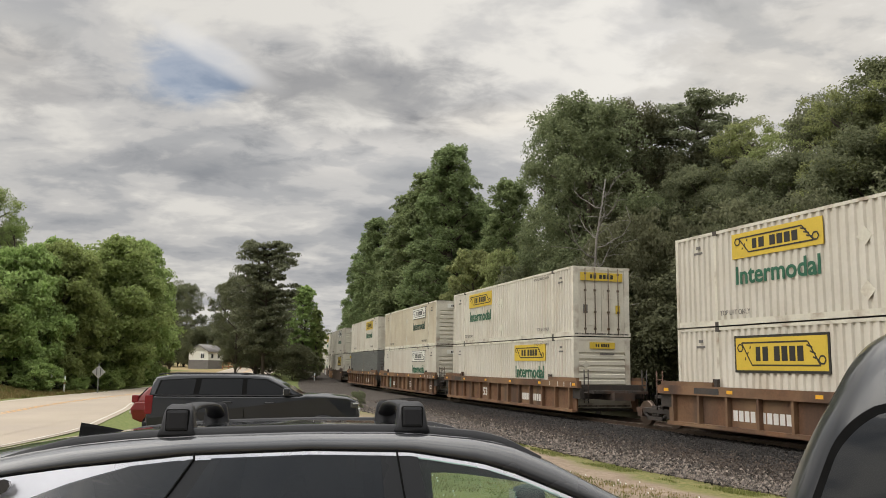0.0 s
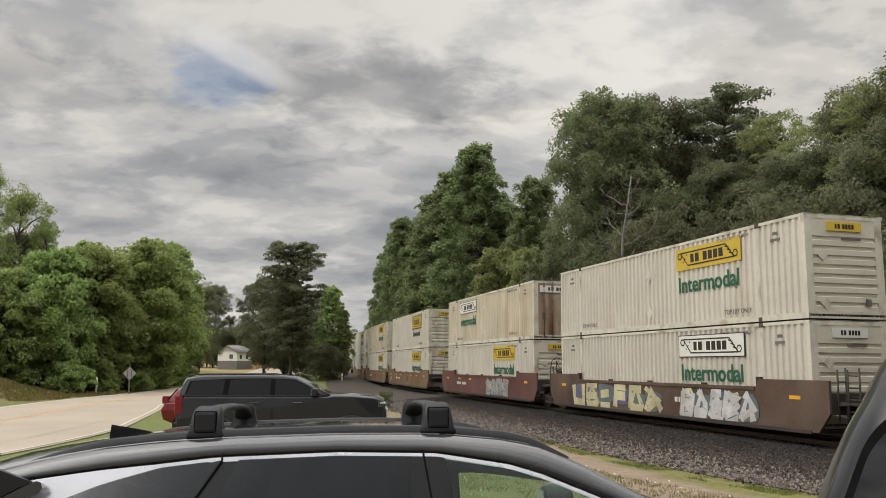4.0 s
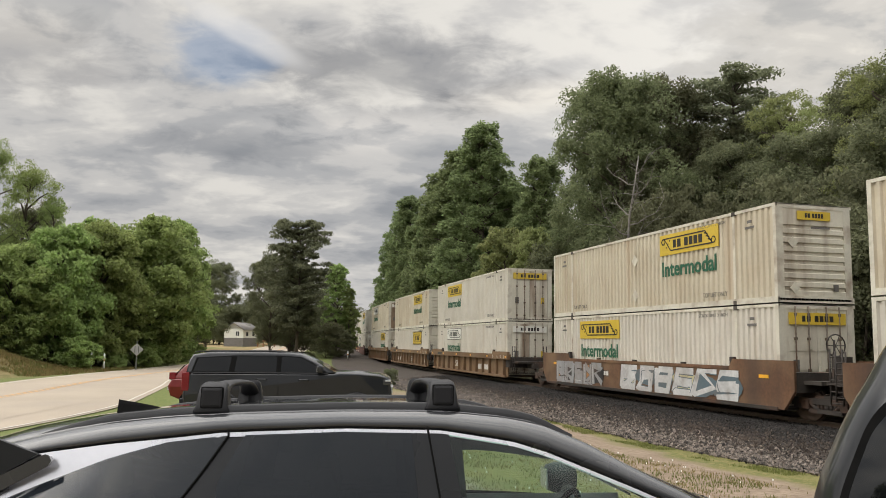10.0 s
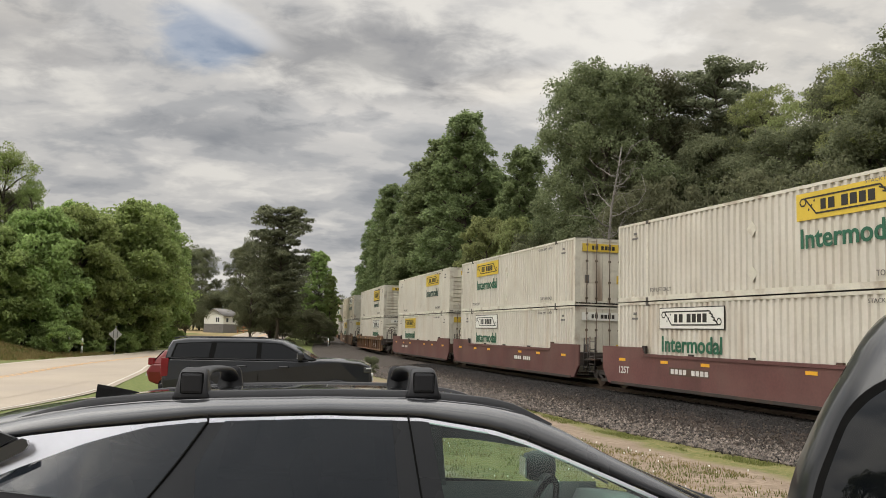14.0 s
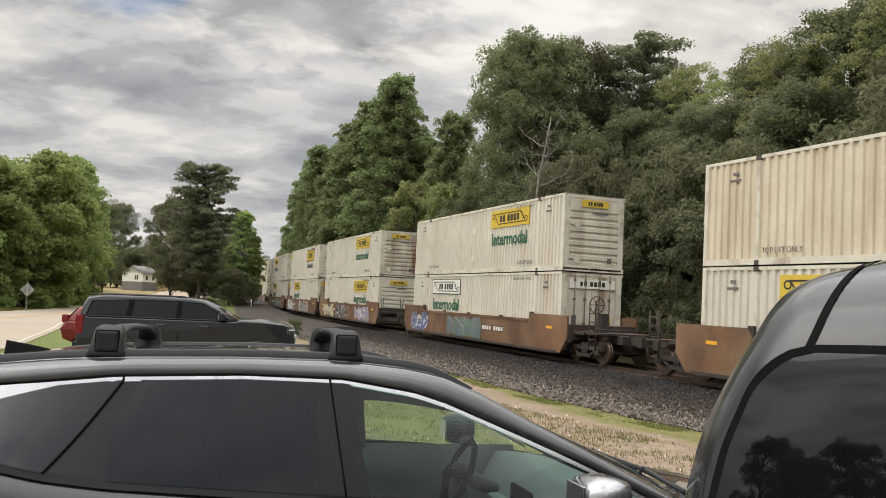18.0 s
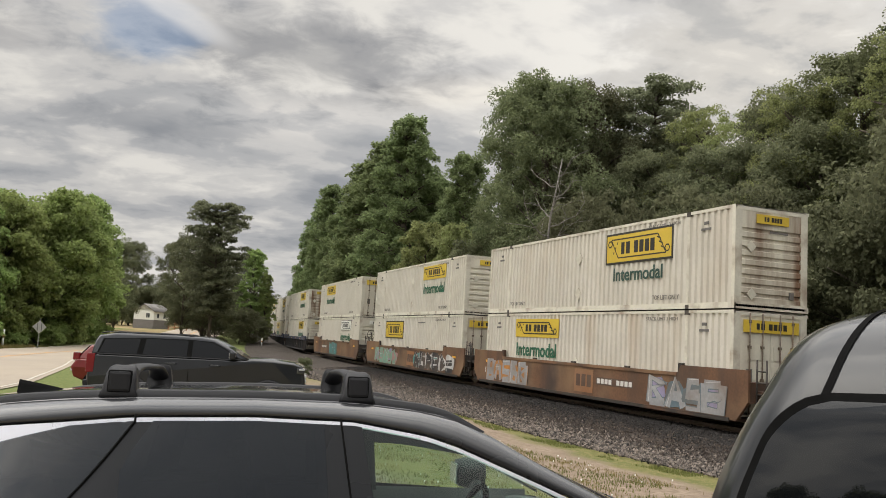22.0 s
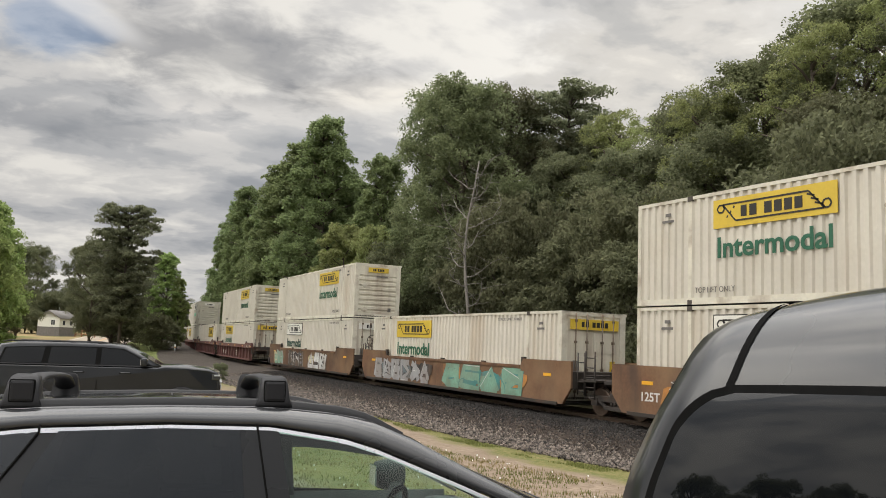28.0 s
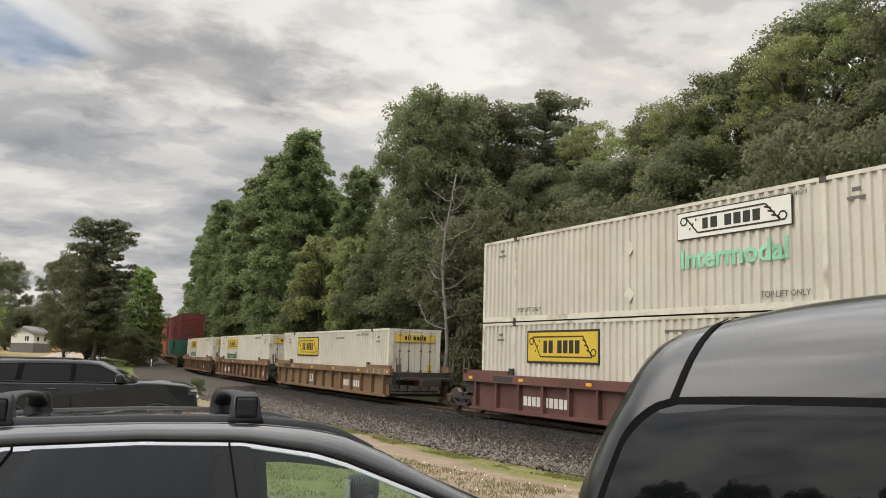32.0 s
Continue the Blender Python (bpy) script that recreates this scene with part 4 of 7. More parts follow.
    for e, typ in ((1, left), (-1, right)):
        x1 = 9.9 if typ == "A" else 10.9
        bm = bmesh.new()
        a, b = sorted((e * 8.25, e * x1))
        box(bm, a, b, -0.45, 0.45, 0.72, 1.02)
        a, b = sorted((e * 8.25, e * 8.9))
        box(bm, a, b, -1.44, 1.44, 0.75, 1.30)
        a, b = sorted((e * 8.9, e * 9.6))
        box(bm, a, b, -1.2, 1.2, 0.98, 1.08)
        plat = part("end_platform", bm, M["steel_dark"], th)
        if typ == "C":
            bogie(th, e * 9.35)
            bm = bmesh.new()
            box(bm, *sorted((e * 10.9, e * 11.55)), -0.12, 0.12, 0.72, 0.98)
            box(bm, *sorted((e * 11.35, e * 11.62)), -0.2, 0.2, 0.68, 1.02)
            part("coupler", bm, M["steel_dark"], th)
            for y in (-1.25, 1.25):
                bm = bmesh.new()
                for xx in (10.0, 10.45):
                    tube(bm, [(e * xx, y, 0.5), (e * xx, y, 1.95)], 0.025, 6)
                for zz in (0.55, 0.85, 1.15, 1.45, 1.75):
                    tube(bm, [(e * 10.0, y, zz), (e * 10.45, y, zz)], 0.02, 6)
                part("ladder", bm, M["steel_dark"], plat)
            bm = bmesh.new()
            tube(bm, [(e * 10.45, -1.25, 1.2), (e * 10.45, 1.25, 1.2)], 0.025, 6)
            part("handrail", bm, M["steel_dark"], plat)
            part("crosswalk", B(*sorted((e * 9.9, e * 10.6)), -1.3, 1.3, 1.02, 1.08), M["steel_dark"], plat)
            if e < 0:
                bm = bmesh.new()
                tube(bm, [(-9.6, 0.75, 1.0), (-9.6, 0.75, 2.2)], 0.03, 6)
                ring = [(-9.66, 0.75 + 0.3 * math.cos(q * math.pi / 8), 2.05 + 0.3 * math.sin(q * math.pi / 8)) for q in range(17)]
                tube(bm, ring, 0.02, 5)
                for q in (0, 1, 2):
                    tube(bm, [(-9.66, 0.75 - 0.3 * math.cos(q), 2.05 - 0.3 * math.sin(q)), (-9.66, 0.75 + 0.3 * math.cos(q), 2.05 + 0.3 * math.sin(q))], 0.012, 4)
                box(bm, -9.75, -9.3, 0.3, 0.6, 1.05, 1.75)
                part("brake_wheel", bm, M["steel_dark"], plat)
        else:
            if e > 0:
                bogie(th, 9.9)
            for y in (-1.3, 1.3):
                bm = bmesh.new()
                tube(bm, [(e * 9.0, y, 0.6), (e * 9.0, y, 1.9)], 0.025, 6)
                tube(bm, [(e * 9.35, y, 0.6), (e * 9.35, y, 1.9)], 0.025, 6)
                for zz in (0.7, 1.0, 1.3, 1.6):
                    tube(bm, [(e * 9.0, y, zz), (e * 9.35, y, zz)], 0.018, 5)
                part("ladder", bm, M["steel_dark"], plat)
    return th


def graffiti(par, x0, x1, fill, line, seed, n=5, z0=0.34, z1=1.28, yy=1.515):
    """Sprayed lettering, illegible on purpose: thick outlined strokes over a loose cloud of colour, letter by letter."""
    rnd = random.Random(seed)
    bm = None
    w, hh = (x0 - x1) / n, z1 - z0
    lay = [0]

    def blob(cx, cz, rx, rz, mi, tilt=0.0, ph=None, lobes=3):
        ph = rnd.uniform(0, 6.28) if ph is None else ph
        lay[0] += 1
        y = yy + 0.0003 * lay[0]
        vs = []
        for q in range(22):
            a = q / 22 * 2 * math.pi
            r = 1 + 0.13 * math.sin(lobes * a + ph) + 0.05 * math.sin(8 * a + ph * 2)
            ca, sa = math.cos(a), math.sin(a)
            sz = math.copysign(abs(sa) ** 0.6, sa) * rz * r
            vs.append(bm.verts.new((cx + math.copysign(abs(ca) ** 0.6, ca) * rx * r + tilt * sz, y, min(max(cz + sz, z0), z1))))
        c = bm.verts.new((cx, y, cz))
        for q in range(22):
            bm.faces.new((c, vs[q], vs[(q + 1) % 22])).material_index = mi

    def stroke(x, z, ang, length, bend, wid, mi):
        lay[0] += 1
        y = yy + 0.0003 * lay[0]
        m, prev = 9, None
        for q in range(m + 1):
            ww = wid * (0.45 + 0.55 * math.sin(math.pi * (0.12 + 0.85 * q / m)))
            nx, nz = -math.sin(ang) * ww, math.cos(ang) * ww
            zc = min(max(z, z0 + 0.02), z1 - 0.02)
            cur = (bm.verts.new((x + nx, y, zc + nz)), bm.verts.new((x - nx, y, zc - nz)))
            if prev:
                bm.faces.new((prev[0], cur[0], cur[1], prev[1])).material_index = mi
            prev = cur
            x, z = x + math.cos(ang) * length / m, z + math.sin(ang) * length / m
            ang += bend / m * (1 if q < m * 0.55 else -1.3)

    def bar(pts, wid, mi):
        """A thick mitred stroke through (x, z) points."""
        lay[0] += 1
        y = yy + 0.0003 * lay[0]
        prev = None
        for q, (px, pz) in enumerate(pts):
            ax, az = pts[max(q - 1, 0)]
            bx, bz = pts[min(q + 1, len(pts) - 1)]
            dl = math.hypot(bx - ax, bz - az) or 1.0
            nx, nz = -(bz - az) / dl * wid, (bx - ax) / dl * wid
            cur = [bm.verts.new((px + e * nx, y, min(max(pz + e * nz, z0), z1))) for e in (1, -1)]
            if prev:
                bm.faces.new((prev[0], cur[0], cur[1], prev[1])).material_index = mi
            prev = cur

    lean = rnd.uniform(-0.35, 0.35)
    accent = rnd.choice(("teal", "orange", "blue", "lilac", "cream", "slate"))
    for k in range(n):
        bm = bmesh.new()
        cx, hw, zb, zt = x0 - w * (k + 0.5), w * rnd.uniform(0.36, 0.46), z0 + hh * rnd.uniform(0.02, 0.12), z1 - hh * rnd.uniform(0.02, 0.12)
        zm, j = (zb + zt) / 2 + rnd.uniform(-0.1, 0.1) * hh, lambda: rnd.uniform(-0.08, 0.08) * w
        sh = lambda x, z: (cx + x * hw + lean * (z - zm) + j(), z + rnd.uniform(-0.05, 0.05) * hh)
        # a loose cloud of colour behind the letter
        blob(cx, zm, w * rnd.uniform(0.42, 0.6), hh * rnd.uniform(0.3, 0.44), 2 if k % 3 == 0 else 1, lean)
        forms = [[(1, zb), (1, zt), (-0.8, zt)], [(1, zm), (-0.7, zm)], [(1, zb), (-0.9, zb)], [(1, zb), (0.1, zt), (-0.9, zb)], [(0.7, zm), (-0.6, zm)], [(1, zt), (0.9, zb), (-0.8, zb), (-0.9, zt)],
                 [(0.9, zt), (-0.9, zm), (0.8, zb)], [(-0.8, zt), (0.8, zt), (0.9, zm), (-0.8, zm), (-0.9, zb), (0.9, zb)], [(0.9, zb), (0.9, zt), (-0.8, (zt + zm) / 2), (0.6, zm), (-0.9, zb)]]
        pick = [[sh(*p) for p in f] for f in rnd.sample(forms, rnd.choice((2, 3)))]
        th_ = min(0.15, w * 0.18) * rnd.uniform(0.85, 1.15)
        for f in pick:
            bar(f, th_ + 0.035, 1)
        for f in pick:
            bar(f, th_, 0)
        bar([(px + 0.03, pz + 0.03) for px, pz in pick[0][:2]], 0.012, 3)
        if k % 2:
            stroke(cx + 0.3 * w, z0 + rnd.uniform(0.05, 0.4) * hh, rnd.uniform(0, 3), hh * rnd.uniform(0.5, 1.0), rnd.uniform(-3, 3), rnd.uniform(0.012, 0.028), 1)
        for f in bm.faces:
            f.normal_update()
            if f.normal.y < 0:
                f.normal_flip()
        part("graffiti_letter", bm, [GRAF[fill], GRAF[line], GRAF[accent], GRAF["white"]], par, f"{fill} and {line} spray-painted graffiti")


# each unit: place of its far container end at the start, ends, well kind and paint, upper and lower box (sign, end, shade, word colour), sprayed pieces (from, to, fill, outline, letters)
W_, C_, G_, RD = "box_white", "box_cream", "box_grey", "box_red"
UNITS = [
    (23.1, "AC", "R", "well_brown", ("Y", "D", W_), ("YB", "D", W_), []),
    (46.7, "CA", "R", "well_brown", ("Y", "D", W_), ("Y", "R", W_), []),
    (66.6, "AA", "R", "well_brown", ("W", "R", C_, "green_dark"), ("W", "R", W_), [(6.0, 4.6, "teal", "teal", 2)]),
    (86.0, "AC", "R", "well_brown", ("Y", "R", W_), ("N", "R", G_), []),
    (109.2, "CA", "S", "well_dark", ("W", "R", W_), ("YB", "R", W_), [(7.5, 2.5, "orange", "black", 6)]),
    (128.9, "AA", "S", "well_dark", ("Y", "R", W_), ("W", "R", W_), [(6.4, -0.8, "cream", "slate", 6), (-2, -6, "white", "slate", 5)]),
    (148.4, "AC", "S", "well_maroon", ("W", "D", C_), ("Y", "R", W_), [(-1.0, -4.8, "silver", "slate", 4)]),
    (170.6, "CA", "S", "well_tan", ("YBI", "R", W_), ("Y", "R", W_), []),
    (190.1, "AA", "S", "well_tan", ("Y", "R", C_), ("Y", "R", W_), []),
    (209.4, "AC", "S", "well_tan", ("Y", "R", W_), ("W", "R", W_), []),
    (232.5, "CA", "S", "well_brown", ("W", "R", W_, "green_dark"), ("Y", "R", W_), [(6.5, 3.0, "silver", "black", 4), (-4, -7.5, "white", "black", 5)]),
    (252.4, "AA", "S", "well_brown", ("Y", "D", C_, "green_dark"), ("Y", "D", W_), [(7.4, 1.6, "white", "black", 6), (-2.0, -8.0, "white", "black", 8)]),
    (272.0, "AC", "S", "well_brown", ("Y", "R", C_), ("Y", "D", W_), [(7.2, 2.6, "silver", "black", 5), (1.0, -6.5, "white", "slate", 6)]),
    (294.8, "CA", "R", "well_tan", ("Y", "D", W_), ("W", "D", W_), []),
    (314.1, "AA", "R", "well_tan", ("Y", "R", C_), ("YB", "R", W_), []),
    (334.5, "AC", "R", "well_tan", ("W", "D", C_), ("Y", "R", W_), []),
    (358.3, "CA", "S", "well_maroon", ("Y", "R", W_), ("W", "D", W_), []),
    (378.2, "AA", "S", "well_maroon", ("Y", "D", W_), ("W", "D", W_), []),
    (397.0, "AC", "S", "well_maroon", ("Y", "R", W_, "green_dark"), ("Y", "D", W_), []),
    (420.2, "CC", "R", "well_brown", ("YBI", "R", W_), ("W", "R", W_), []),
    (443.4, "CC", "S", "well_brown", ("W", "R", C_, "green_dark"), ("Y", "D", W_), []),
    (467.3, "CC", "S", "well_brown", ("Y", "R", W_), ("W", "D", W_), [(7.6, 5.2, "blue", "white", 3), (2.5, -1.5, "slate", "green", 4)]),
    (490.4, "CA", "S", "well_brown", ("Y", "R", W_), ("Y", "R", W_), [(6.8, 3.4, "cream", "slate", 4), (2.6, -0.6, "black", "white", 4), (-3.0, -6.8, "lilac", "white", 4)]),
    (509.7, "AA", "S", "well_brown", ("YBI", "R", W_), ("Y", "D", W_), [(7.4, 3.6, "white", "lilac", 4), (0.4, -5.0, "silver", "black", 4)]),
    (529.4, "AC", "S", "well_brown", ("Y", "D", W_), ("Y", "D", W_), [(7.5, 5.6, "silver", "black", 2), (0.8, -6.4, "slate", "silver", 6)]),
    (553.2, "CA", "S", "well_brown", ("YBI", "R", W_), ("Y", "D", W_), [(7.4, 3.6, "silver", "orange", 5), (-4.6, -8.0, "silver", "slate", 4)]),
    (572.3, "AA", "S", "well_brown", ("Y", "R", W_), ("YB", "D", W_), [(6.6, 1.8, "mint", "pink", 5), (-1.4, -7.6, "black", "white", 6)]),
    (592.6, "AC", "S", "well_brown", ("Y", "D", W_), ("W", "R", W_), [(1.4, -1.6, "teal", "slate", 3)]),
    (615.8, "CA", "R", "well_blue", ("Y", "R", W_), ("Y", "R", W_), []),
    (635.2, "AA", "R", "well_blue", ("YBI", "R", W_, "green_dark"), ("Y", "D", C_), []),
    (655.0, "AC", "R", "well_blue", ("YBI", "R", W_), ("YB", "D", W_), []),
    (679.0, "CA", "S", "well_brown", ("Y", "D", W_), ("W", "D", W_), [(6.6, -1.6, "black", "white", 5), (-2.0, -6.0, "teal", "black", 4)]),
    (698.8, "AA", "S", "well_brown", None, ("Y", "D", W_), [(7.2, 1.0, "silver", "black", 6), (-0.2, -6.2, "mint", "teal", 4)]),
    (718.0, "AC", "S", "well_brown", ("Y", "R", W_), ("W", "D", W_, "green_dark"), [(7.4, 5.0, "mint", "silver", 3), (3.6, 0.4, "black", "white", 4), (-0.8, -4.4, "white", "black", 3)]),
    (742.0, "CA", "R", "well_maroon", ("Y", "R", W_), ("Y", "D", W_), []),
    (761.3, "AA", "R", "well_maroon", None, ("YB", "R", W_), []),
    (780.6, "AC", "R", "well_maroon", ("W", "R", W_, "green_faded"), ("YB", "D", W_), []),
    (804.9, "CA", "R", "well_tan", None, ("YB", "D", W_), []),
    (824.5, "AA", "R", "well_brown", None, ("Y", "D", W_), []),
    (844.3, "AC", "R", "well_brown", None, ("Y", "D", W_), []),
    (868.0, "CA", "R", "well_brown", ("N", "R", RD), ("N", "R", "box_green"), []),
    (887.7, "AA", "R", "well_brown", ("N", "R", RD), ("N", "R", "box_orange"), []),
]
TRAIN = []          # (object, place at the start, height over the rail)


def build_train():
    boxes, wells, used = {}, {}, set()

    def take(cache, key, make):
        if key not in cache:
            cache[key] = make()
        if key not in used:
            used.add(key)
            return cache[key]
        ob = copy_thing(cache[key], Matrix())
        for o in ob.children_recursive:
            if o.name.startswith(("graffiti", "car_number", "letters", "owner_panel")):
                bpy.data.objects.remove(o)
        return ob

    for i, (s, ends, kind, paint, upper, lower, spray) in enumerate(UNITS):
        mid = s - CL / 2
        w = take(wells, ("w", kind, ends, paint), lambda: well_car(kind, ends[0], ends[1], paint))
        TRAIN.append((w, mid, 0.0))
        near = [o for o in w.children if o.name.startswith("side_wall")][0]
        for k, (a, b, fill, line, n) in enumerate(spray):
            graffiti(near, a, b, fill, line, i * 10 + k, n, z1=1.27 if kind == "S" else 1.12, yy=1.515 if kind == "S" else 1.412)
        if kind == "R":
            side_text("letters", "53", 0.55, M["white_paint"], near, 2.2 if i % 2 else -1.6, 0.52, 0.6, "stencilled 53", 0.01, 1.404)
            bm = bmesh.new()
            for q in range(10):
                xx = 1.22 - q * 0.25 - (0.18 if q > 3 else 0.0)
                box(bm, xx - 0.19, xx, 1.4, 1.405, 0.50, 0.80)
            nb = part("car_number", bm, M["white_paint"], near, "car number as plain white bars")
            nb.location.x = -4.05 if i % 2 else 4.05
            if ends[0] == "A":
                side_text("letters", "125T", 0.36, M["white_paint"], near, 7.8 if i % 2 else -7.4, 0.52, 0.75, "", 0.006, 1.404)
        else:
            bm = B(-1.1, 1.1, 1.5, 1.506, 0.74, 1.0)
            for q in range(9):
                if q != 4:
                    box(bm, 1.0 - q * 0.235 - 0.17, 1.0 - q * 0.235, 1.506, 1.512, 0.79, 0.95, 1)
            nb = part("car_number", bm, [M["well_dark"], M["white_paint"]], near, "car number as plain white bars")
            nb.location.x = (3.2, -2.6, 4.2, 3.8)[i % 4]
            if i % 3 == 1:
                side_text("letters", "125T", 0.34, M["white_paint"], near, 7.3, 0.66, 0.72, "", 0.006, 1.504)
            if paint in ("well_brown", "well_tan") and i % 3 != 0:
                bm = B(-0.62, 0.62, 1.5, 1.508, 0.42, 1.22)
                for q in (-0.36, 0.0, 0.36):
                    box(bm, q - 0.13, q + 0.13, 1.508, 1.513, 0.62, 1.04, 1)
                op = part("owner_panel", bm, [M["owner_orange"], M["well_dark"]], near, "faded orange owner's panel with dark bars")
                op.location.x = -0.7
        for up, spec in ((True, upper), (False, lower)):
            if spec:
                st, en, sh = spec[:3]
                wd = spec[3] if len(spec) > 3 else "green"
                c = take(boxes, (up, st, en, sh, wd), lambda: container(up, st, en, sh, wd))
                TRAIN.append((c, mid, 0.34 + (CH + 0.045 if up else 0.0)))


build_train()


def ride(ob, mid, z):
    """Rows of poses along the arc, from start to end."""
    rows, t = [], 0.0
    times = {0.0, 32.0}
    for k in range(0, 65):
        s = mid - SPEED * k / 2
        if -45 < s < 240 or k % 6 == 0:
            times.add(k / 2)
    for t in sorted(times):
        p, th = on_track(mid - SPEED * t, MID)
        rows.append((t, pose(p.x, p.y, z, 0, 0, 90 + math.degrees(th))))
    walk(ob, rows)

# ---- trees ----
def leaves(name, pts, size, mat, parent, rnd, up=0.35, jitter=0.5, face=None):
    """One crown: a folded leaf spray at each point; face: the way that each spray is turned."""
    n = len(pts)
    d = rnd.normal(size=(n, 3))
    if face is None:
        d[:, 2] = np.abs(d[:, 2]) * 0.6 + up
    else:
        d = d * 0.75 + face
    d /= np.linalg.norm(d, axis=1)[:, None]
    t = np.cross(d, rnd.normal(size=(n, 3)))
    t /= np.linalg.norm(t, axis=1)[:, None]
    b = np.cross(d, t)
    s = size * (1 - jitter / 2 + jitter * rnd.random((n, 1)))
    v = np.empty((n, 4, 3))
    v[:, 0], v[:, 1] = pts + t * s, pts + b * s * 0.5 + d * s * 0.18
    v[:, 2], v[:, 3] = pts - t * s * 0.8, pts - b * s * 0.55 - d * s * 0.15
    me = bpy.data.meshes.new(name)
    me.vertices.add(n * 4), me.loops.add(n * 4), me.polygons.add(n)
    me.vertices.foreach_set("co", v.reshape(-1))
    me.loops.foreach_set("vertex_index", np.arange(n * 4, dtype=np.int32))
    me.polygons.foreach_set("loop_start", np.arange(0, n * 4, 4, dtype=np.int32))
    me.update()
    me.materials.append(mat)
    ob = new(name, me)
    ob.parent = parent
    return ob


def wood(parent, h, r, limbs, rnd, mat, lean=0.0):
    """A tapered trunk and its limbs; limbs: (start height, end point, radius)."""
    bm = bmesh.new()
    pts = [(lean * (k / 6) ** 2 + rnd.normal() * 0.04 * k, rnd.normal() * 0.04 * k, h * k / 6) for k in range(7)]
    pts[0] = (0, 0, -0.4)
    tube(bm, pts, r, 8, r1=r * 0.25)
    for z, e, rr in limbs:
        i = min(5, int(z / h * 6))
        f = z / h * 6 - i
        a = Vector(pts[i]).lerp(Vector(pts[i + 1]), min(1, f))
        e = Vector(e)
        m = a.lerp(e, 0.5) + Vector((rnd.normal() * 0.2, rnd.normal() * 0.2, 0.12 * (e - a).length))
        tube(bm, [a, m, e], rr, 5, r1=rr * 0.3)
    part("trunk", bm, mat, parent)


def broad_tree(h, rad, base, seed, n, leaf, size=0.24, cone=0.0, lobes=26, tag="broadleaf tree in full summer leaf", clumps=9, bunch=1.0, flat=0.62):
    """A broadleaf tree: lobes along an uneven crown, each lobe a heap of domed leaf clumps with dark gaps between them.
    base: where the crown starts; cone: how far it narrows to its top; bunch, flat: size and height of the clumps."""
    rnd = np.random.default_rng(seed)
    th = thing("tree", Matrix(), tag, "tree")
    cs, limbs = [], []
    for k in range(lobes):
        u = (k + rnd.random()) / lobes
        env = math.sin(math.pi * min(1, 0.20 + 0.74 * u)) ** 0.6 * (1 - cone) + cone * (1.05 - u)
        lr = rad * (0.30 + 0.18 * rnd.random()) * (1 - 0.62 * cone * u)
        a = k * 2.4 + rnd.random()
        q = max(0.0, rad * env * (0.55 + 0.45 * rnd.random() ** 0.5) - lr * 0.35)
        z = min(base + (h - base) * (0.05 + 0.93 * u), h - lr * 0.72)
        c = np.array([math.cos(a) * q, math.sin(a) * q, max(z, lr * 0.5)])
        cs.append((c, lr))
        limbs.append((max(base * 0.6, c[2] - q * 0.7), tuple(c), 0.006 * h))
    cs.append((np.array([0.0, 0.0, h - rad * (0.42 - 0.2 * cone)]), rad * (0.42 - 0.2 * cone)))
    w = np.array([lr ** 2 for c, lr in cs])
    cnt = (n * w / w.sum()).astype(int)
    pts, face = [], []
    for (c, lr), m in zip(cs, cnt):
        sc = rnd.normal(size=(clumps, 3))
        sc[:, 2] = np.abs(sc[:, 2]) - 0.45
        sc /= np.linalg.norm(sc, axis=1)[:, None]
        sc = c + sc * lr * (0.55 + 0.45 * rnd.random((clumps, 1))) * np.array([1, 1, 0.85])
        sr = lr * bunch * (0.30 + 0.20 * rnd.random((clumps, 1)))
        i = rnd.integers(0, clumps, m)
        d = rnd.normal(size=(m, 3))
        d /= np.linalg.norm(d, axis=1)[:, None]
        d[:, 2] = np.where(d[:, 2] < -0.25, -d[:, 2], d[:, 2])
        r = sr[i] * (0.5 + 0.72 * rnd.random((m, 1)))
        droop = -0.35 * sr[i, 0] * (1 - d[:, 2]) * rnd.random(m)
        p = sc[i] + d * r * np.array([1, 1, flat])
        p[:, 2] += droop
        pts.append(p), face.append(d * 0.8 + np.array([0, 0, 0.55]))
    pts, face = np.concatenate(pts), np.concatenate(face)
    keep = pts[:, 2] > 0.2
    wood(th, h * 0.9, 0.016 * h, limbs, rnd, M["bark"])
    leaves("crown", pts[keep], size, M[leaf], th, rnd, face=face[keep])
    return th


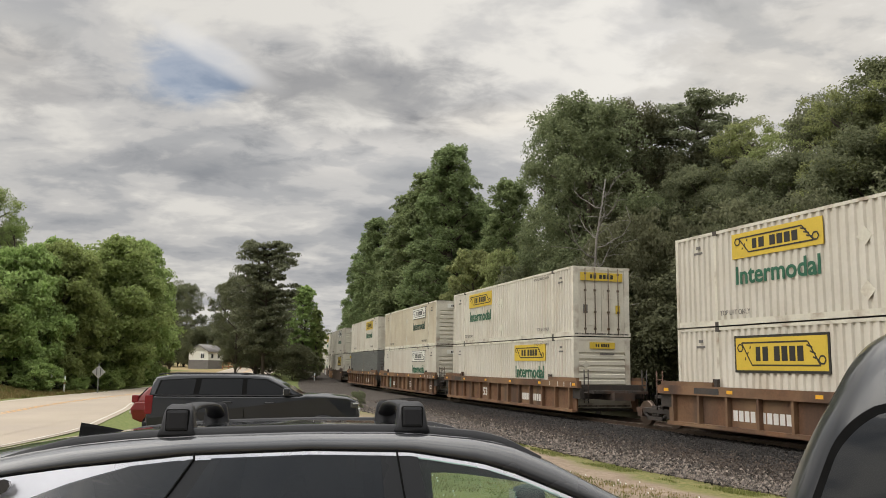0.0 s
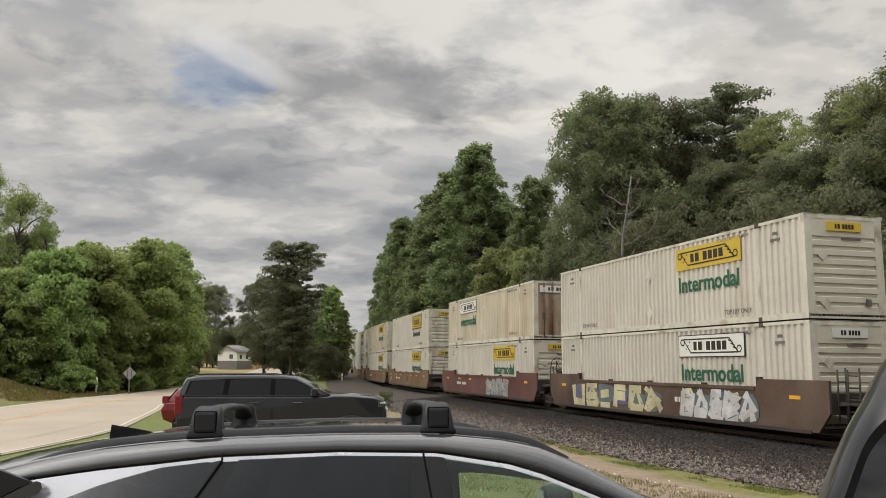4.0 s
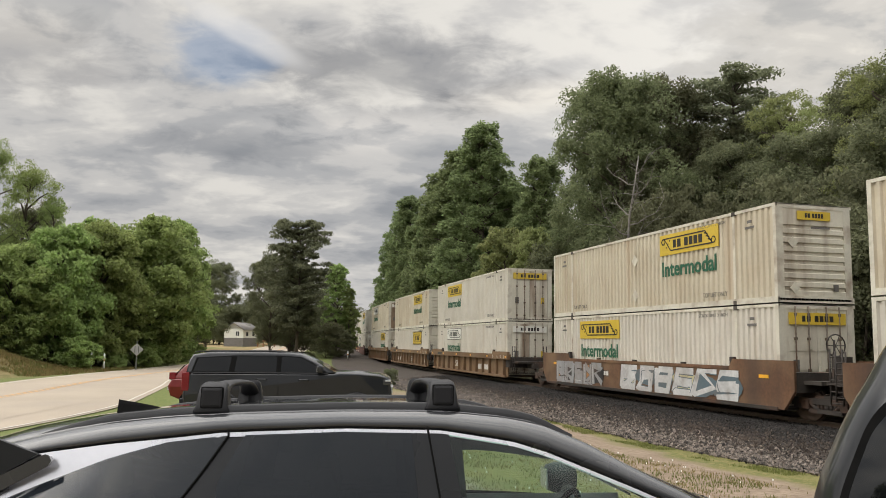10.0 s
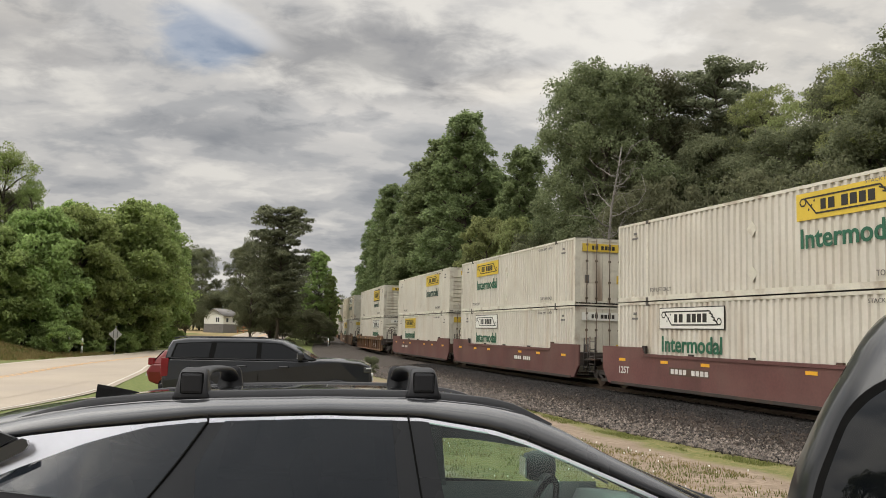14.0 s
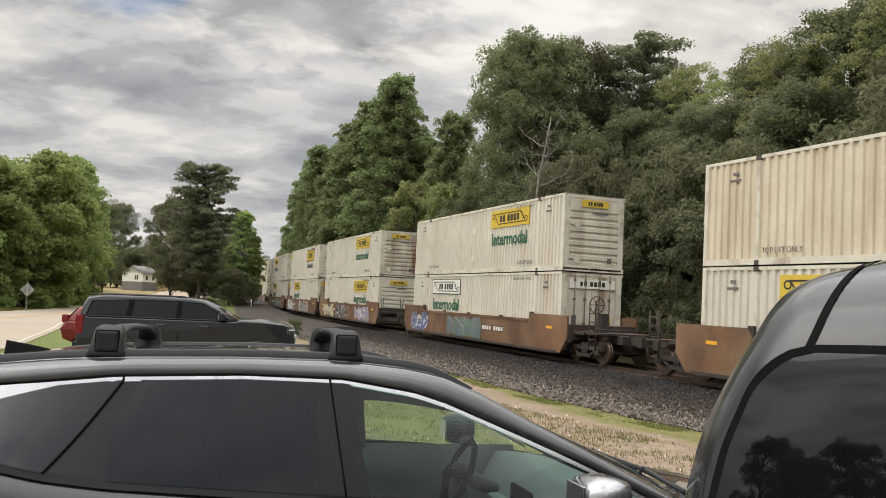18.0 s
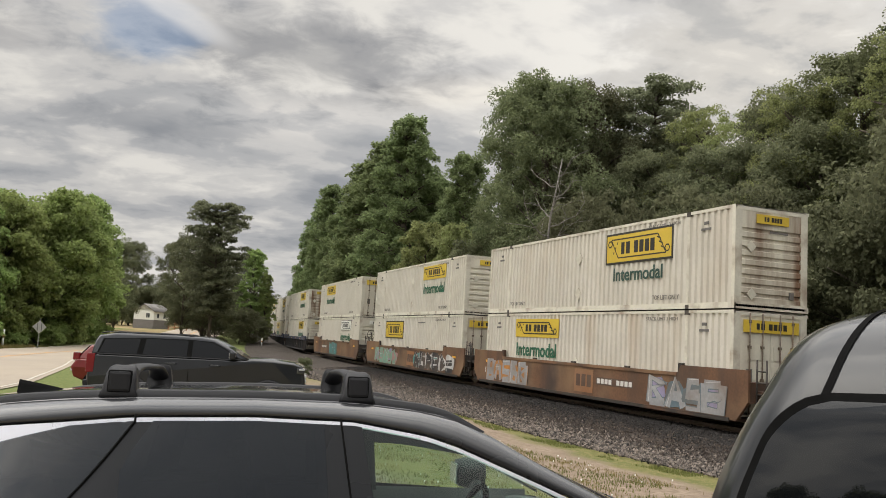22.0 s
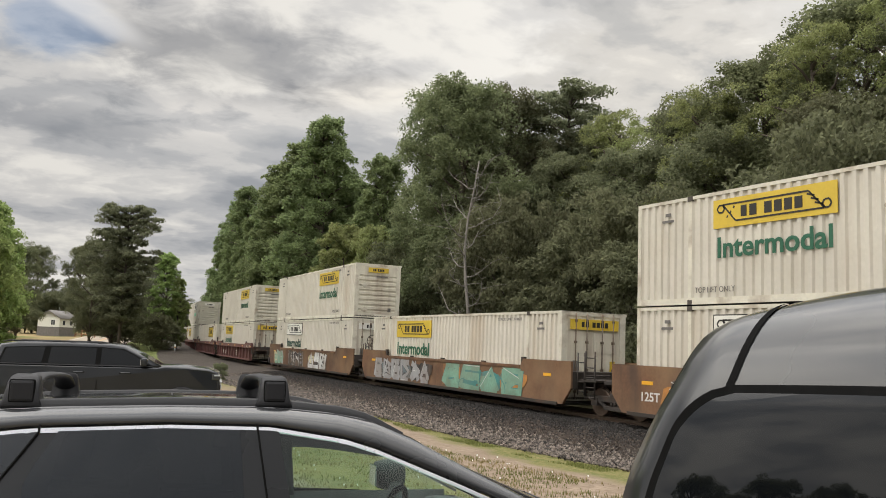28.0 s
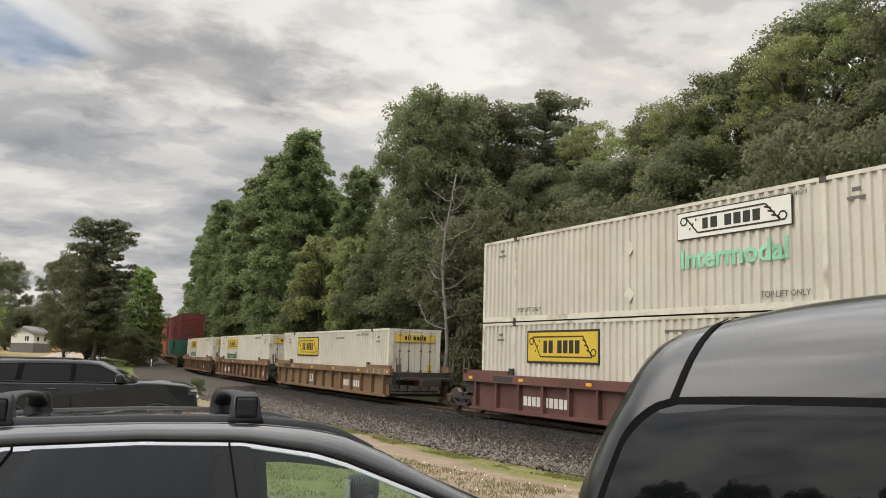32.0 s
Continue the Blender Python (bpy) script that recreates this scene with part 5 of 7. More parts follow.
def pine_tree(h, rad, base, seed, n, leaf="leaf_pine", size=0.22, tag="tall dark pine with a ragged crown", form=(0.55, 0.95, 1.0, 0.72, 0.30), step=0.052):
    """A pine: whorls of limbs that carry rounded tufts of needles, in layers with sky between them. form: the crown's half width from its foot to its top."""
    rnd = np.random.default_rng(seed)
    th = thing("pine_tree", Matrix(), tag, "tree")
    limbs, tufts = [], []
    z = base
    while z < h - 0.5:
        u = (z - base) / (h - base)
        for k in range(6):
            a = k * 1.05 + 2 * rnd.random()
            r = rad * float(np.interp(u, [0, 0.3, 0.55, 0.8, 1.0], form)) * (0.62 + 0.45 * rnd.random())
            e = (math.cos(a) * r, math.sin(a) * r, z + 0.20 * r + rnd.normal() * 0.15)
            limbs.append((z, e, 0.05))
            for f in (0.35, 0.6, 0.82, 1.0):
                if rnd.random() < 0.9:
                    b = np.array([e[0] * f, e[1] * f, z + (e[2] - z) * f + 0.15]) + rnd.normal(size=3) * np.array([0.3, 0.3, 0.08])
                    tufts.append((b, (0.50 + 0.36 * rnd.random()) * (1 - 0.2 * u)))
        z += (h - base) * step * (0.85 + 0.3 * rnd.random())
    tufts.append((np.array([0, 0, h - 0.4]), rad * 0.2))
    m = max(1, n // len(tufts))
    pts, face = [], []
    for c, lr in tufts:
        d = rnd.normal(size=(m, 3))
        d /= np.linalg.norm(d, axis=1)[:, None]
        d[:, 2] = np.where(d[:, 2] < -0.15, -d[:, 2], d[:, 2])
        pts.append(c + d * np.array([1.1, 1.1, 0.72]) * lr * (0.5 + 0.6 * rnd.random((m, 1))))
        face.append(d * 0.7 + np.array([0, 0, 0.4]))
    wood(th, h * 0.97, 0.014 * h, limbs, rnd, M["bark"])
    leaves("crown", np.concatenate(pts), size, M[leaf], th, rnd, face=np.concatenate(face))
    return th


def dead_tree(h, seed):
    """A bare tree: a bent trunk, spreading boughs, and many thin branches, each bough with its own spray."""
    rnd = np.random.default_rng(seed)
    th = thing("dead_tree", Matrix(), "bare grey dead tree with broken branches", "tree")
    bm = bmesh.new()
    trunk = [Vector((0.25 * math.sin(k * 0.9) + 0.05 * k, 0.12 * math.cos(k * 1.3), h * k / 8 - 0.3)) for k in range(9)]
    tube(bm, trunk, 0.13, 7, r1=0.03)
    part("trunk", bm, M["bark_grey"], th)
    for k in range(16):
        f = 0.30 + 0.66 * k / 16
        a = trunk[int(f * 8)].lerp(trunk[min(8, int(f * 8) + 1)], f * 8 % 1)
        ang, r = k * 2.4 + rnd.random(), (1.1 + 1.5 * rnd.random()) * (1.25 - 0.7 * f)
        pts = [a]
        for q in range(4):
            ang += rnd.normal() * 0.3
            pts.append(pts[-1] + Vector((math.cos(ang) * r / 4, math.sin(ang) * r / 4, r * (0.05 + 0.16 * rnd.random() * q))))
        bm = bmesh.new()
        tube(bm, pts, 0.042, 5, r1=0.012)
        for q in range(9):
            b = pts[1 + q % 4]
            d = Vector(rnd.normal(size=3)) * 0.42
            d.z = abs(d.z) * 0.8
            tube(bm, [b, b + d * 0.6 + Vector((0, 0, 0.05)), b + d * 1.3], 0.016, 4, r1=0.007)
        part("bough", bm, M["bark_grey"], th)
    return th


def put(ob, x, y, rz=0.0, k=1.0, kz=None, first=[]):
    """Stands the tree, or a copy of it, on the ground; k, kz: its spread and height against the first one's."""
    m = pose(x, y, height(x, y) - 0.05, 0, 0, rz) @ Matrix.Diagonal((k, k, kz or k, 1))
    if ob in first:
        return copy_thing(ob, m)
    first.append(ob)
    ob.matrix_basis = m
    return ob


def woods():
    oak = broad_tree(19.4, 4.6, 4.0, 1, 64000, "leaf_mid", 0.105, lobes=40, flat=0.85)
    oak_b = broad_tree(18.0, 4.6, 0.8, 2, 64000, "leaf_dark", 0.105, lobes=40, flat=0.85)
    tulip = broad_tree(22.0, 4.0, 1.0, 3, 70000, "leaf_bright", 0.125, cone=0.62, lobes=64, tag="tall pointed broadleaf tree, fresh green", bunch=0.85, flat=1.35)
    tulip_b = broad_tree(20.0, 3.8, 0.8, 4, 64000, "leaf_bright", 0.125, cone=0.5, lobes=56, tag="tall dense broadleaf tree, mid green", bunch=0.85, flat=1.35)
    light = broad_tree(9.5, 2.6, 0.6, 5, 20000, "leaf_light", 0.12, lobes=24, tag="young yellow-green broadleaf tree")
    bush = broad_tree(6.2, 3.6, 0.0, 6, 30000, "leaf_dark", 0.09, lobes=18, tag="dark understorey shrub at the wood's edge")
    pine = pine_tree(19.5, 3.3, 6.5, 7, 30000, size=0.13, form=(0.7, 0.9, 1.0, 0.95, 0.5))
    thin = broad_tree(19.0, 4.6, 3.0, 8, 30000, "leaf_light", 0.078, lobes=34, tag="thin broadleaf tree with sky showing through", bunch=0.62)
    # the wall of woods behind the train: tree, place, spread and height
    for k, (ob, x, y, q, qz) in enumerate((
            (tulip, 0.5, 77.5, 1.30, 1.05), (tulip_b, 5.6, 71.0, 0.98, 0.90), (tulip_b, 3.4, 80.0, 1.05, 0.96), (tulip, -1.9, 93.8, 1.16, 1.02), (tulip, -3.8, 98.8, 1.10, 0.97),
            (tulip_b, -6.0, 108.1, 1.10, 1.03), (light, 2.3, 67.5, 1.05, 1.24), (light, 4.2, 60.0, 0.70, 0.92),
            (oak, 9.4, 54.0, 1.00, 1.03), (oak_b, 13.3, 57.0, 0.95, 1.14), (oak, 8.8, 58.0, 0.72, 1.02), (pine, 17.9, 57.0, 1.12, 1.05),
            (thin, 19.3, 52.0, 0.85, 0.92), (oak_b, 19.5, 56.0, 0.92, 0.86), (thin, 20.6, 47.0, 0.90, 0.95), (oak_b, 22.2, 46.0, 0.92, 0.84),
            (thin, 20.5, 41.0, 0.88, 0.91), (oak, 23.0, 40.0, 0.92, 0.88), (thin, 22.8, 35.0, 0.96, 1.0), (oak, 27.0, 37.0, 1.05, 1.02), (thin, 26.2, 33.0, 1.0, 1.06),
            (oak_b, 26.4, 29.0, 1.0, 1.0), (oak, 29.0, 24.0, 1.0, 0.92), (thin, 32.0, 19.0, 1.0, 0.95), (oak_b, 36.5, 14.0, 1.0, 1.0), (oak, 41.0, 8.0, 1.0, 1.0),
            (oak_b, 16.2, 52.5, 0.85, 0.72), (oak_b, 11.4, 52.5, 0.7, 0.62), (tulip_b, 6.6, 65.5, 0.85, 0.62), (oak_b, 18.2, 45.5, 0.8, 0.68), (oak_b, 20.4, 39.0, 0.8, 0.66), (oak_b, 22.6, 33.0, 0.85, 0.66), (oak_b, 24.6, 27.5, 0.9, 0.68))):
        put(ob, x, y, 67 * k, q, qz)
    for k, (st, o, q, qz) in enumerate(((114, 7.6, 1.02, 1.00), (121, 7.2, 1.0, 1.00), (129, 7.4, 0.98, 1.00), (138, 7.4, 0.92, 1.00), (149, 7.4, 0.88, 0.96), (165, 7.6, 0.85, 0.90), (185, 8.0, 0.85, 0.85), (88, 11.0, 1.1, 0.98), (104, 11.0, 1.1, 1.02))):
        p, th = on_track(st, o)
        put(tulip if k % 2 else tulip_b, p.x, p.y, 70 * k, q, qz)
    for k, (x, y, q) in enumerate(((9.8, 64, 0.72), (12, 64, 0.85), (6, 78, 0.82), (4.0, 88, 0.85), (2, 98, 0.9), (16, 63, 0.9), (21, 55, 0.86), (25, 50, 0.9), (30, 45, 0.9), (34, 38, 0.92), (38, 30, 0.95), (0, 110, 0.95))):
        put(oak_b if k % 2 else tulip_b, x, y, 47 * k, q * 1.1, q)
    for k in range(24):
        p, th = on_track(4 + k * 4.4, 9.8 + 1.4 * math.sin(k * 2.1))
        put(bush, p.x, p.y, 63 * k, 1.0 + 0.35 * ((k * 7) % 5) / 5, 1.1 + 0.6 * ((k * 3) % 5) / 5)
    dead = dead_tree(12.6, 11)
    put(dead, 7.75, 42.6)
    # trees beyond the road
    maple = broad_tree(11.4, 4.4, 0.3, 21, 42000, "leaf_sunny", 0.165, lobes=44, tag="bushy bright green tree beyond the road", clumps=7, bunch=1.15)
    maple_b = broad_tree(10.2, 4.0, 0.2, 22, 38000, "leaf_sunny", 0.165, lobes=40, tag="bushy green tree beyond the road", clumps=7, bunch=1.15)
    for k, (ob, x, y, q, qz) in enumerate(((maple, -28.6, 70.0, 1.02, 1.06), (maple_b, -32.6, 90.0, 0.98, 1.18), (maple_b, -30.2, 80.0, 0.98, 1.14), (maple, -29.4, 64.0, 0.80, 0.92), (maple_b, -30.6, 60.0, 0.80, 0.87),
                                           (maple_b, -32.3, 57.0, 0.75, 0.68), (maple, -35.5, 54.0, 0.80, 0.62), (maple, -34.5, 72.0, 1.0, 1.0), (maple_b, -38, 62, 1.0, 0.85), (maple, -44, 56, 1.1, 0.9),
                                           (oak_b, -36.3, 66.0, 0.66, 0.64), (oak_b, -40.1, 64.0, 0.78, 0.63), (oak_b, -36.4, 112.0, 0.6, 0.59), (oak_b, -45, 68, 0.9, 0.75))):
        put(ob, x, y, 50 * k, q, qz)
    sparse = broad_tree(15.0, 3.4, 5.5, 23, 17000, "leaf_sunny", 0.085, lobes=24, tag="thin airy tree with a bare trunk", clumps=8, bunch=1.0)
    for k, (x, y, q, qz) in enumerate(((-35.0, 63.0, 0.82, 1.05), (-36.3, 60.0, 0.74, 1.07), (-32.6, 62.5, 0.5, 0.84), (-41.0, 60.5, 1.0, 1.1))):
        put(sparse, x, y, 100 * k, q, qz)
    shrub = broad_tree(3.2, 2.3, 0.0, 24, 9000, "leaf_sunny", 0.115, lobes=15, tag="loose green shrub beside the road")
    for k, (x, y, q) in enumerate(((-27.8, 57.5, 0.7), (-32.5, 54.5, 1.0), (-36.5, 50.5, 0.9), (-26.0, 66, 0.7), (-40, 45, 1.2), (-30.2, 56.2, 0.6), (-34.2, 52.2, 0.7), (-26.8, 61.6, 0.45),
                                   (-38.4, 48.4, 0.8), (-26.9, 68.0, 0.9), (-27.3, 73.5, 0.9), (-29.5, 60.0, 1.1), (-27.6, 63.5, 0.6), (-27.9, 79.0, 0.9))):
        put(shrub, x, y, 50 * k, q)
    # the dark pine and the trees round it
    tall = pine_tree(15.0, 3.8, 2.6, 31, 42000, size=0.14, tag="broad dark pine standing alone beside the road", form=(0.6, 0.92, 1.0, 0.90, 0.58))
    put(tall, -20.0, 93.5, 0, 0.94, 1.03)
    put(oak_b, -24.9, 101, 0, 0.58, 0.60), put(oak_b, -23.6, 106, 90, 0.8, 0.52), put(pine, -29.5, 139, 60, 0.8, 0.66)
    for k, (x, y, q) in enumerate(((-45, 146, 0.72), (-51, 142, 0.8), (-39, 149, 0.75), (-33, 146, 0.7), (-26, 152, 0.7), (-57, 140, 0.75))):
        put(oak_b, x, y, 60 * k, q)
    for k in range(13):
        put(bush, -62 + k * 3.6, 146 + 5 * math.sin(k * 1.9), 80 * k, 1.25, 1.0)
    put(bush, -22.4, 108.0, 70, 0.7)
    column = broad_tree(13.0, 2.2, 0.8, 32, 26000, "leaf_sunny", 0.13, cone=0.12, lobes=46, tag="slender columnar tree, light green, beside the track", bunch=0.95)
    put(column, -17.6, 105.0, 0, 0.98, 0.90), put(column, -15.7, 104.0, 120, 0.55, 0.74)
    put(bush, -17.4, 97.5, 0, 0.62), put(bush, -16.3, 101.0, 99, 0.5)
    put(bush, -4.7, 46.5, 30, 0.13, 0.15)
    far = broad_tree(18.0, 5.4, 1.0, 41, 9000, "leaf_dark", 0.34, lobes=24, tag="distant broadleaf tree of the wooded horizon")
    for k in range(16):
        put(far, -110 + k * 13, 215 + 22 * math.sin(k * 1.7), 40 * k, 0.62 + 0.1 * math.sin(k * 2.3))
    for k in range(7):
        put(far, -60 - k * 6, 72 + 12 * math.sin(k * 1.9), 55 * k, 0.66)
    # the woods on the other side of the lot
    for k in range(9):
        put(far, -96 + k * 20, -92 - 9 * math.sin(k * 1.3), 70 * k, 1.0)
    for k, (x, y, s) in enumerate(((-34, -48, 0.8), (-47, -50, 0.85), (-56, -46, 0.8), (-52, -62, 0.9), (-64, -52, 0.85), (-26, -58, 0.75), (-42, -38, 0.75), (-50, -36, 0.8))):
        put(oak_b, x, y, 50 * k, s)


woods()

# ---- parked cars ----
M.update(
    paint_black=material("car_paint_black", (0.016, 0.0175, 0.021), 0.2, vary=0.08, scale=2, fine=200, coat=0.55, spec=0.3),
    paint_grey=material("car_paint_graphite", (0.030, 0.031, 0.034), 0.25, metal=0.15, vary=0.05, scale=2, fine=300, coat=1.0, spec=0.4),
    paint_red=material("car_paint_red", (0.15, 0.016, 0.015), 0.3, vary=0.08, coat=0.4, spec=0.3),
    paint_tall=material("car_paint_dark_metallic", (0.013, 0.0135, 0.015), 0.25, metal=0.05, vary=0.06, scale=2, fine=300, coat=0.6, spec=0.3),
    plastic=material("black_plastic", (0.014, 0.014, 0.016), 0.5, spec=0.3, vary=0.08, fine=120),
    gloss=material("gloss_black_trim", (0.013, 0.014, 0.016), 0.3, vary=0.05, spec=0.35),
    liner_dark=material("pillar_lining", (0.05, 0.06, 0.06), 0.85, vary=0.06, fine=80),
    rubber=material("rubber", (0.010, 0.010, 0.010), 0.9, vary=0.2, spec=0.0),
    chrome=material("satin_chrome", (0.74, 0.74, 0.78), 0.26, metal=1.0, vary=0.04),
    mirror_cap=material("mirror_cap", (0.33, 0.33, 0.34), 0.14, metal=0.9, vary=0.05),
    alloy=material("alloy_wheel", (0.35, 0.35, 0.36), 0.35, metal=0.8),
    cloth=material("car_cloth", (0.075, 0.088, 0.088), 0.9, vary=0.15, fine=80, bump=0.2),
    dash=material("dashboard", (0.13, 0.145, 0.145), 0.6, vary=0.12, fine=90, bump=0.15),
    liner=material("headliner", (0.35, 0.35, 0.33), 0.9, vary=0.06),
    lens_red=material("tail_lamp_red", (0.16, 0.010, 0.014), 0.2, coat=0.3, spec=0.3),
    lens_smoke=material("smoked_lamp_lens", (0.045, 0.047, 0.05), 0.1, vary=0.15, coat=1.0),
    lens_clear=material("headlamp_lens", (0.55, 0.56, 0.57), 0.08, vary=0.15, coat=1.0),
    glass_front=glass_material("side_glass", (0.74, 0.87, 0.81), clear=0.5, film=0.012),
    glass_dark=glass_material("privacy_glass", (0.012, 0.014, 0.016), clear=0.50, film=0.012),
    glass_rear=glass_material("rear_side_glass", (0.06, 0.065, 0.078), clear=0.45, film=0.040),
    glass_suv=glass_material("black_tinted_glass", (0.012, 0.014, 0.016), clear=0.33, film=0.006),
    glass_mid=glass_material("tinted_glass", (0.035, 0.040, 0.042), clear=0.5),
)


def strip(bm, rows, mi=0, smooth_it=True, close=False):
    """A sheet through rows of points of equal length."""
    vs = [[bm.verts.new(p) for p in r] for r in rows]
    for a, b in zip(vs, vs[1:]):
        n = len(a)
        for k in range(n if close else n - 1):
            f = bm.faces.new((a[k], a[(k + 1) % n], b[(k + 1) % n], b[k]))
            f.material_index, f.smooth = mi, smooth_it
    return bm


def sheet(name, rows, mat, parent, thick=0.0, label="", out=None):
    """A sheet, given some thickness, that faces the way of out."""
    bm = strip(bmesh.new(), rows)
    bmesh.ops.recalc_face_normals(bm, faces=bm.faces)
    if out is not None:
        bm.normal_update()
        s = sum((f.normal.dot(Vector(out)) * f.calc_area() for f in bm.faces))
        if s < 0:
            for f in bm.faces:
                f.normal_flip()
    if thick:
        bm.normal_update()
        bmesh.ops.solidify(bm, geom=bm.faces[:], thickness=abs(thick))
        for f in bm.faces:
            f.smooth = True
    return part(name, bm, mat, parent, label)


def wheel(par, x, y, z, r, w):
    bm = bmesh.new()
    n = 28
    prof = [(r * 0.70, -w / 2), (r * 0.95, -w / 2), (r, -w * 0.36), (r, w * 0.36), (r * 0.95, w / 2), (r * 0.70, w / 2)]
    strip(bm, [[(x + q * math.cos(2 * math.pi * k / n), y + yy, z + q * math.sin(2 * math.pi * k / n)) for k in range(n)] for q, yy in prof], close=True)
    bmesh.ops.recalc_face_normals(bm, faces=bm.faces)
    wh = part("wheel", bm, M["rubber"], par)
    bm = bmesh.new()
    disc(bm, (x, y, z), "y", r * 0.22, w * 0.9, 14)
    for k in range(10):
        a = 2 * math.pi * k / 10
        tube(bm, [(x + r * 0.2 * math.cos(a), y, z + r * 0.2 * math.sin(a)), (x + r * 0.68 * math.cos(a), y, z + r * 0.68 * math.sin(a))], r * 0.055, 6)
    part("rim", bm, M["alloy"], wh)
    return wh


def crossover():
    """The near car: graphite crossover with a bright window line and two roof bars. Built along u (to its nose), v and z."""
    k = 1.2
    root = pose(0, 0, 1.95) @ Matrix.Diagonal((k, k, k, 1)) @ pose(-0.321, 3.402, -1.95, 0, 0, 8.4)
    # it leans a little on the sloping shoulder
    root = root @ pose(0, -0.58, 1.72, -2.2) @ pose(0, 0.58, -1.72)
    car = thing("parked_crossover", root, "graphite crossover SUV with bright window trim and black roof bars", "car")
    ip = np.interp
    U = [-1.80, -1.62, -1.45, -1.28, -1.11, -0.94, -0.76, -0.58, -0.2, 0.12, 0.36, 0.47, 0.60, 0.75, 0.945, 1.02, 1.20, 1.34]
    EDGE = [1.44, 1.50, 1.56, 1.612, 1.654, 1.684, 1.703, 1.714, 1.726, 1.726, 1.706, 1.683, 1.634, 1.556, 1.464, 1.427, 1.338, 1.265]
    CHR = [1.40, 1.46, 1.515, 1.567, 1.596, 1.619, 1.637, 1.657, 1.671, 1.666, 1.629, 1.596, 1.545, 1.486, 1.405, 1.372, 1.285, 1.22]
    CEN = [1.46, 1.53, 1.60, 1.655, 1.688, 1.708, 1.726, 1.736, 1.749, 1.746, 1.722, 1.700]
    BELT = [1.50, 1.48, 1.47, 1.455, 1.44, 1.42, 1.378, 1.355, 1.329, 1.310, 1.300, 1.295, 1.290, 1.282, 1.268, 1.262, 1.25, 1.24]
    edge, chr_, cen, near_belt = (lambda u: ip(u, U, EDGE)), (lambda u: ip(u, U, CHR)), (lambda u: ip(u, U[:12], CEN)), (lambda u: ip(u, U, BELT))

    def ev(u):      # half width at the roof's edge
        return float(ip(u, [-1.8, -1.3, -0.6, 0.3, 0.6, 1.02, 1.34], [0.50, 0.55, 0.58, 0.575, 0.585, 0.64, 0.69]))

    def cv(u):      # half width at the window line
        return float(ip(u, [-1.8, -1.3, -0.6, 0.3, 0.6, 1.02, 1.34], [0.60, 0.63, 0.64, 0.64, 0.65, 0.70, 0.75]))

    us = [float(x) for x in np.linspace(-1.62, 0.50, 24)]
    # roof skin, crowned
    rows = []
    for f in np.linspace(-1, 1, 15):
        rows.append([(u - 0.0, f * ev(u), float(edge(u) + (cen(u) - edge(u)) * (1 - abs(f) ** 4.5))) for u in us])
    sheet("roof", rows, M["paint_grey"], car, -0.02, out=(0, 0, 1))
    sheet("headliner", [[(u, f * (ev(u) - 0.03), float(edge(u) - 0.045 + (cen(u) - edge(u)) * (1 - f * f))) for u in us[3:]] for f in np.linspace(-1, 1, 7)], M["liner"], car, out=(0, 0, -1))
    ul = [float(x) for x in np.linspace(-1.8, 1.34, 48)]
    for sd in (-1, 1):
        belt = near_belt if sd < 0 else (lambda u: near_belt(u) - 0.012)
        # cant rail and windscreen pillar in one pressing, with a rounded shoulder
        rows = []
        for f, bulge in ((0, 0), (0.12, 0.012), (0.3, 0.020), (0.55, 0.020), (0.8, 0.012), (1.0, 0.0)):
            rows.append([(u, sd * (ev(u) + (cv(u) - ev(u)) * f + bulge), float(edge(u) + (chr_(u) + 0.002 - edge(u)) * f + bulge * 0.4)) for u in ul])
        sheet("cant_rail", rows, M["paint_grey"], car, -0.03, out=(0, sd, 0.3))
        # bright window line; it widens into a blade behind the rear door
        wd = lambda u: float(ip(u, [-1.8, -1.242, -1.08, -0.914, -0.75, -0.57, 1.34], [0.15, 0.128, 0.087, 0.044, 0.015, 0.014, 0.014]))
        um = [float(x) for x in np.linspace(-1.75, 1.22, 60)]
        rows = [[(u, sd * (cv(u) + 0.008 + q * 0.3 * wd(u)), float(chr_(u) - q * wd(u))) for u in um] for q in (0, 0.5, 1.0)]
        sheet("window_trim", rows, M["chrome"], car, 0.0, "satin bright strip over the side windows", out=(0, sd, 0.2))
        # glass: quarter, rear door, front door
        def gp(u, q, off=0.0):
            zt, zb = float(chr_(u) - wd(u)), float(belt(u))
            return (u, sd * (cv(u) + 0.007 + 0.3 * wd(u) + off + (0.745 - cv(u) - 0.3 * wd(u)) * q), zt + 0.004 + (zb - zt) * q)

        def pane(name, a, b, a2, b2, mat, off=0.0, thick=0.0, label="", kink=0.0):
            n = 16
            rows = []
            for q in np.linspace(0, 1, 7):
                ua, ub = a + (a2 - a) * q - kink * (1 - abs(q - 0.46) / 0.54 if q > 0.46 else q / 0.46), b + (b2 - b) * q
                rows.append([gp(float(ua + (ub - ua) * i / n), float(q), off) for i in range(n + 1)])
            return sheet(name, rows, mat, car, thick, label, out=(0, sd, 0.2))

        pane("quarter_window", -1.55, -0.562, -1.6, -0.751, M["glass_rear"], label="dark privacy glass")
        pane("rear_door_window", -0.508, 0.024, -0.575, 0.058, M["glass_rear"], label="dark privacy glass", kink=0.046)
        pane("rear_window_frame", -0.560, -0.490, -0.749, -0.540, M["gloss"], -0.003)
        pane("centre_pillar", 0.022, 0.076, 0.056, 0.134, M["gloss"], 0.002)
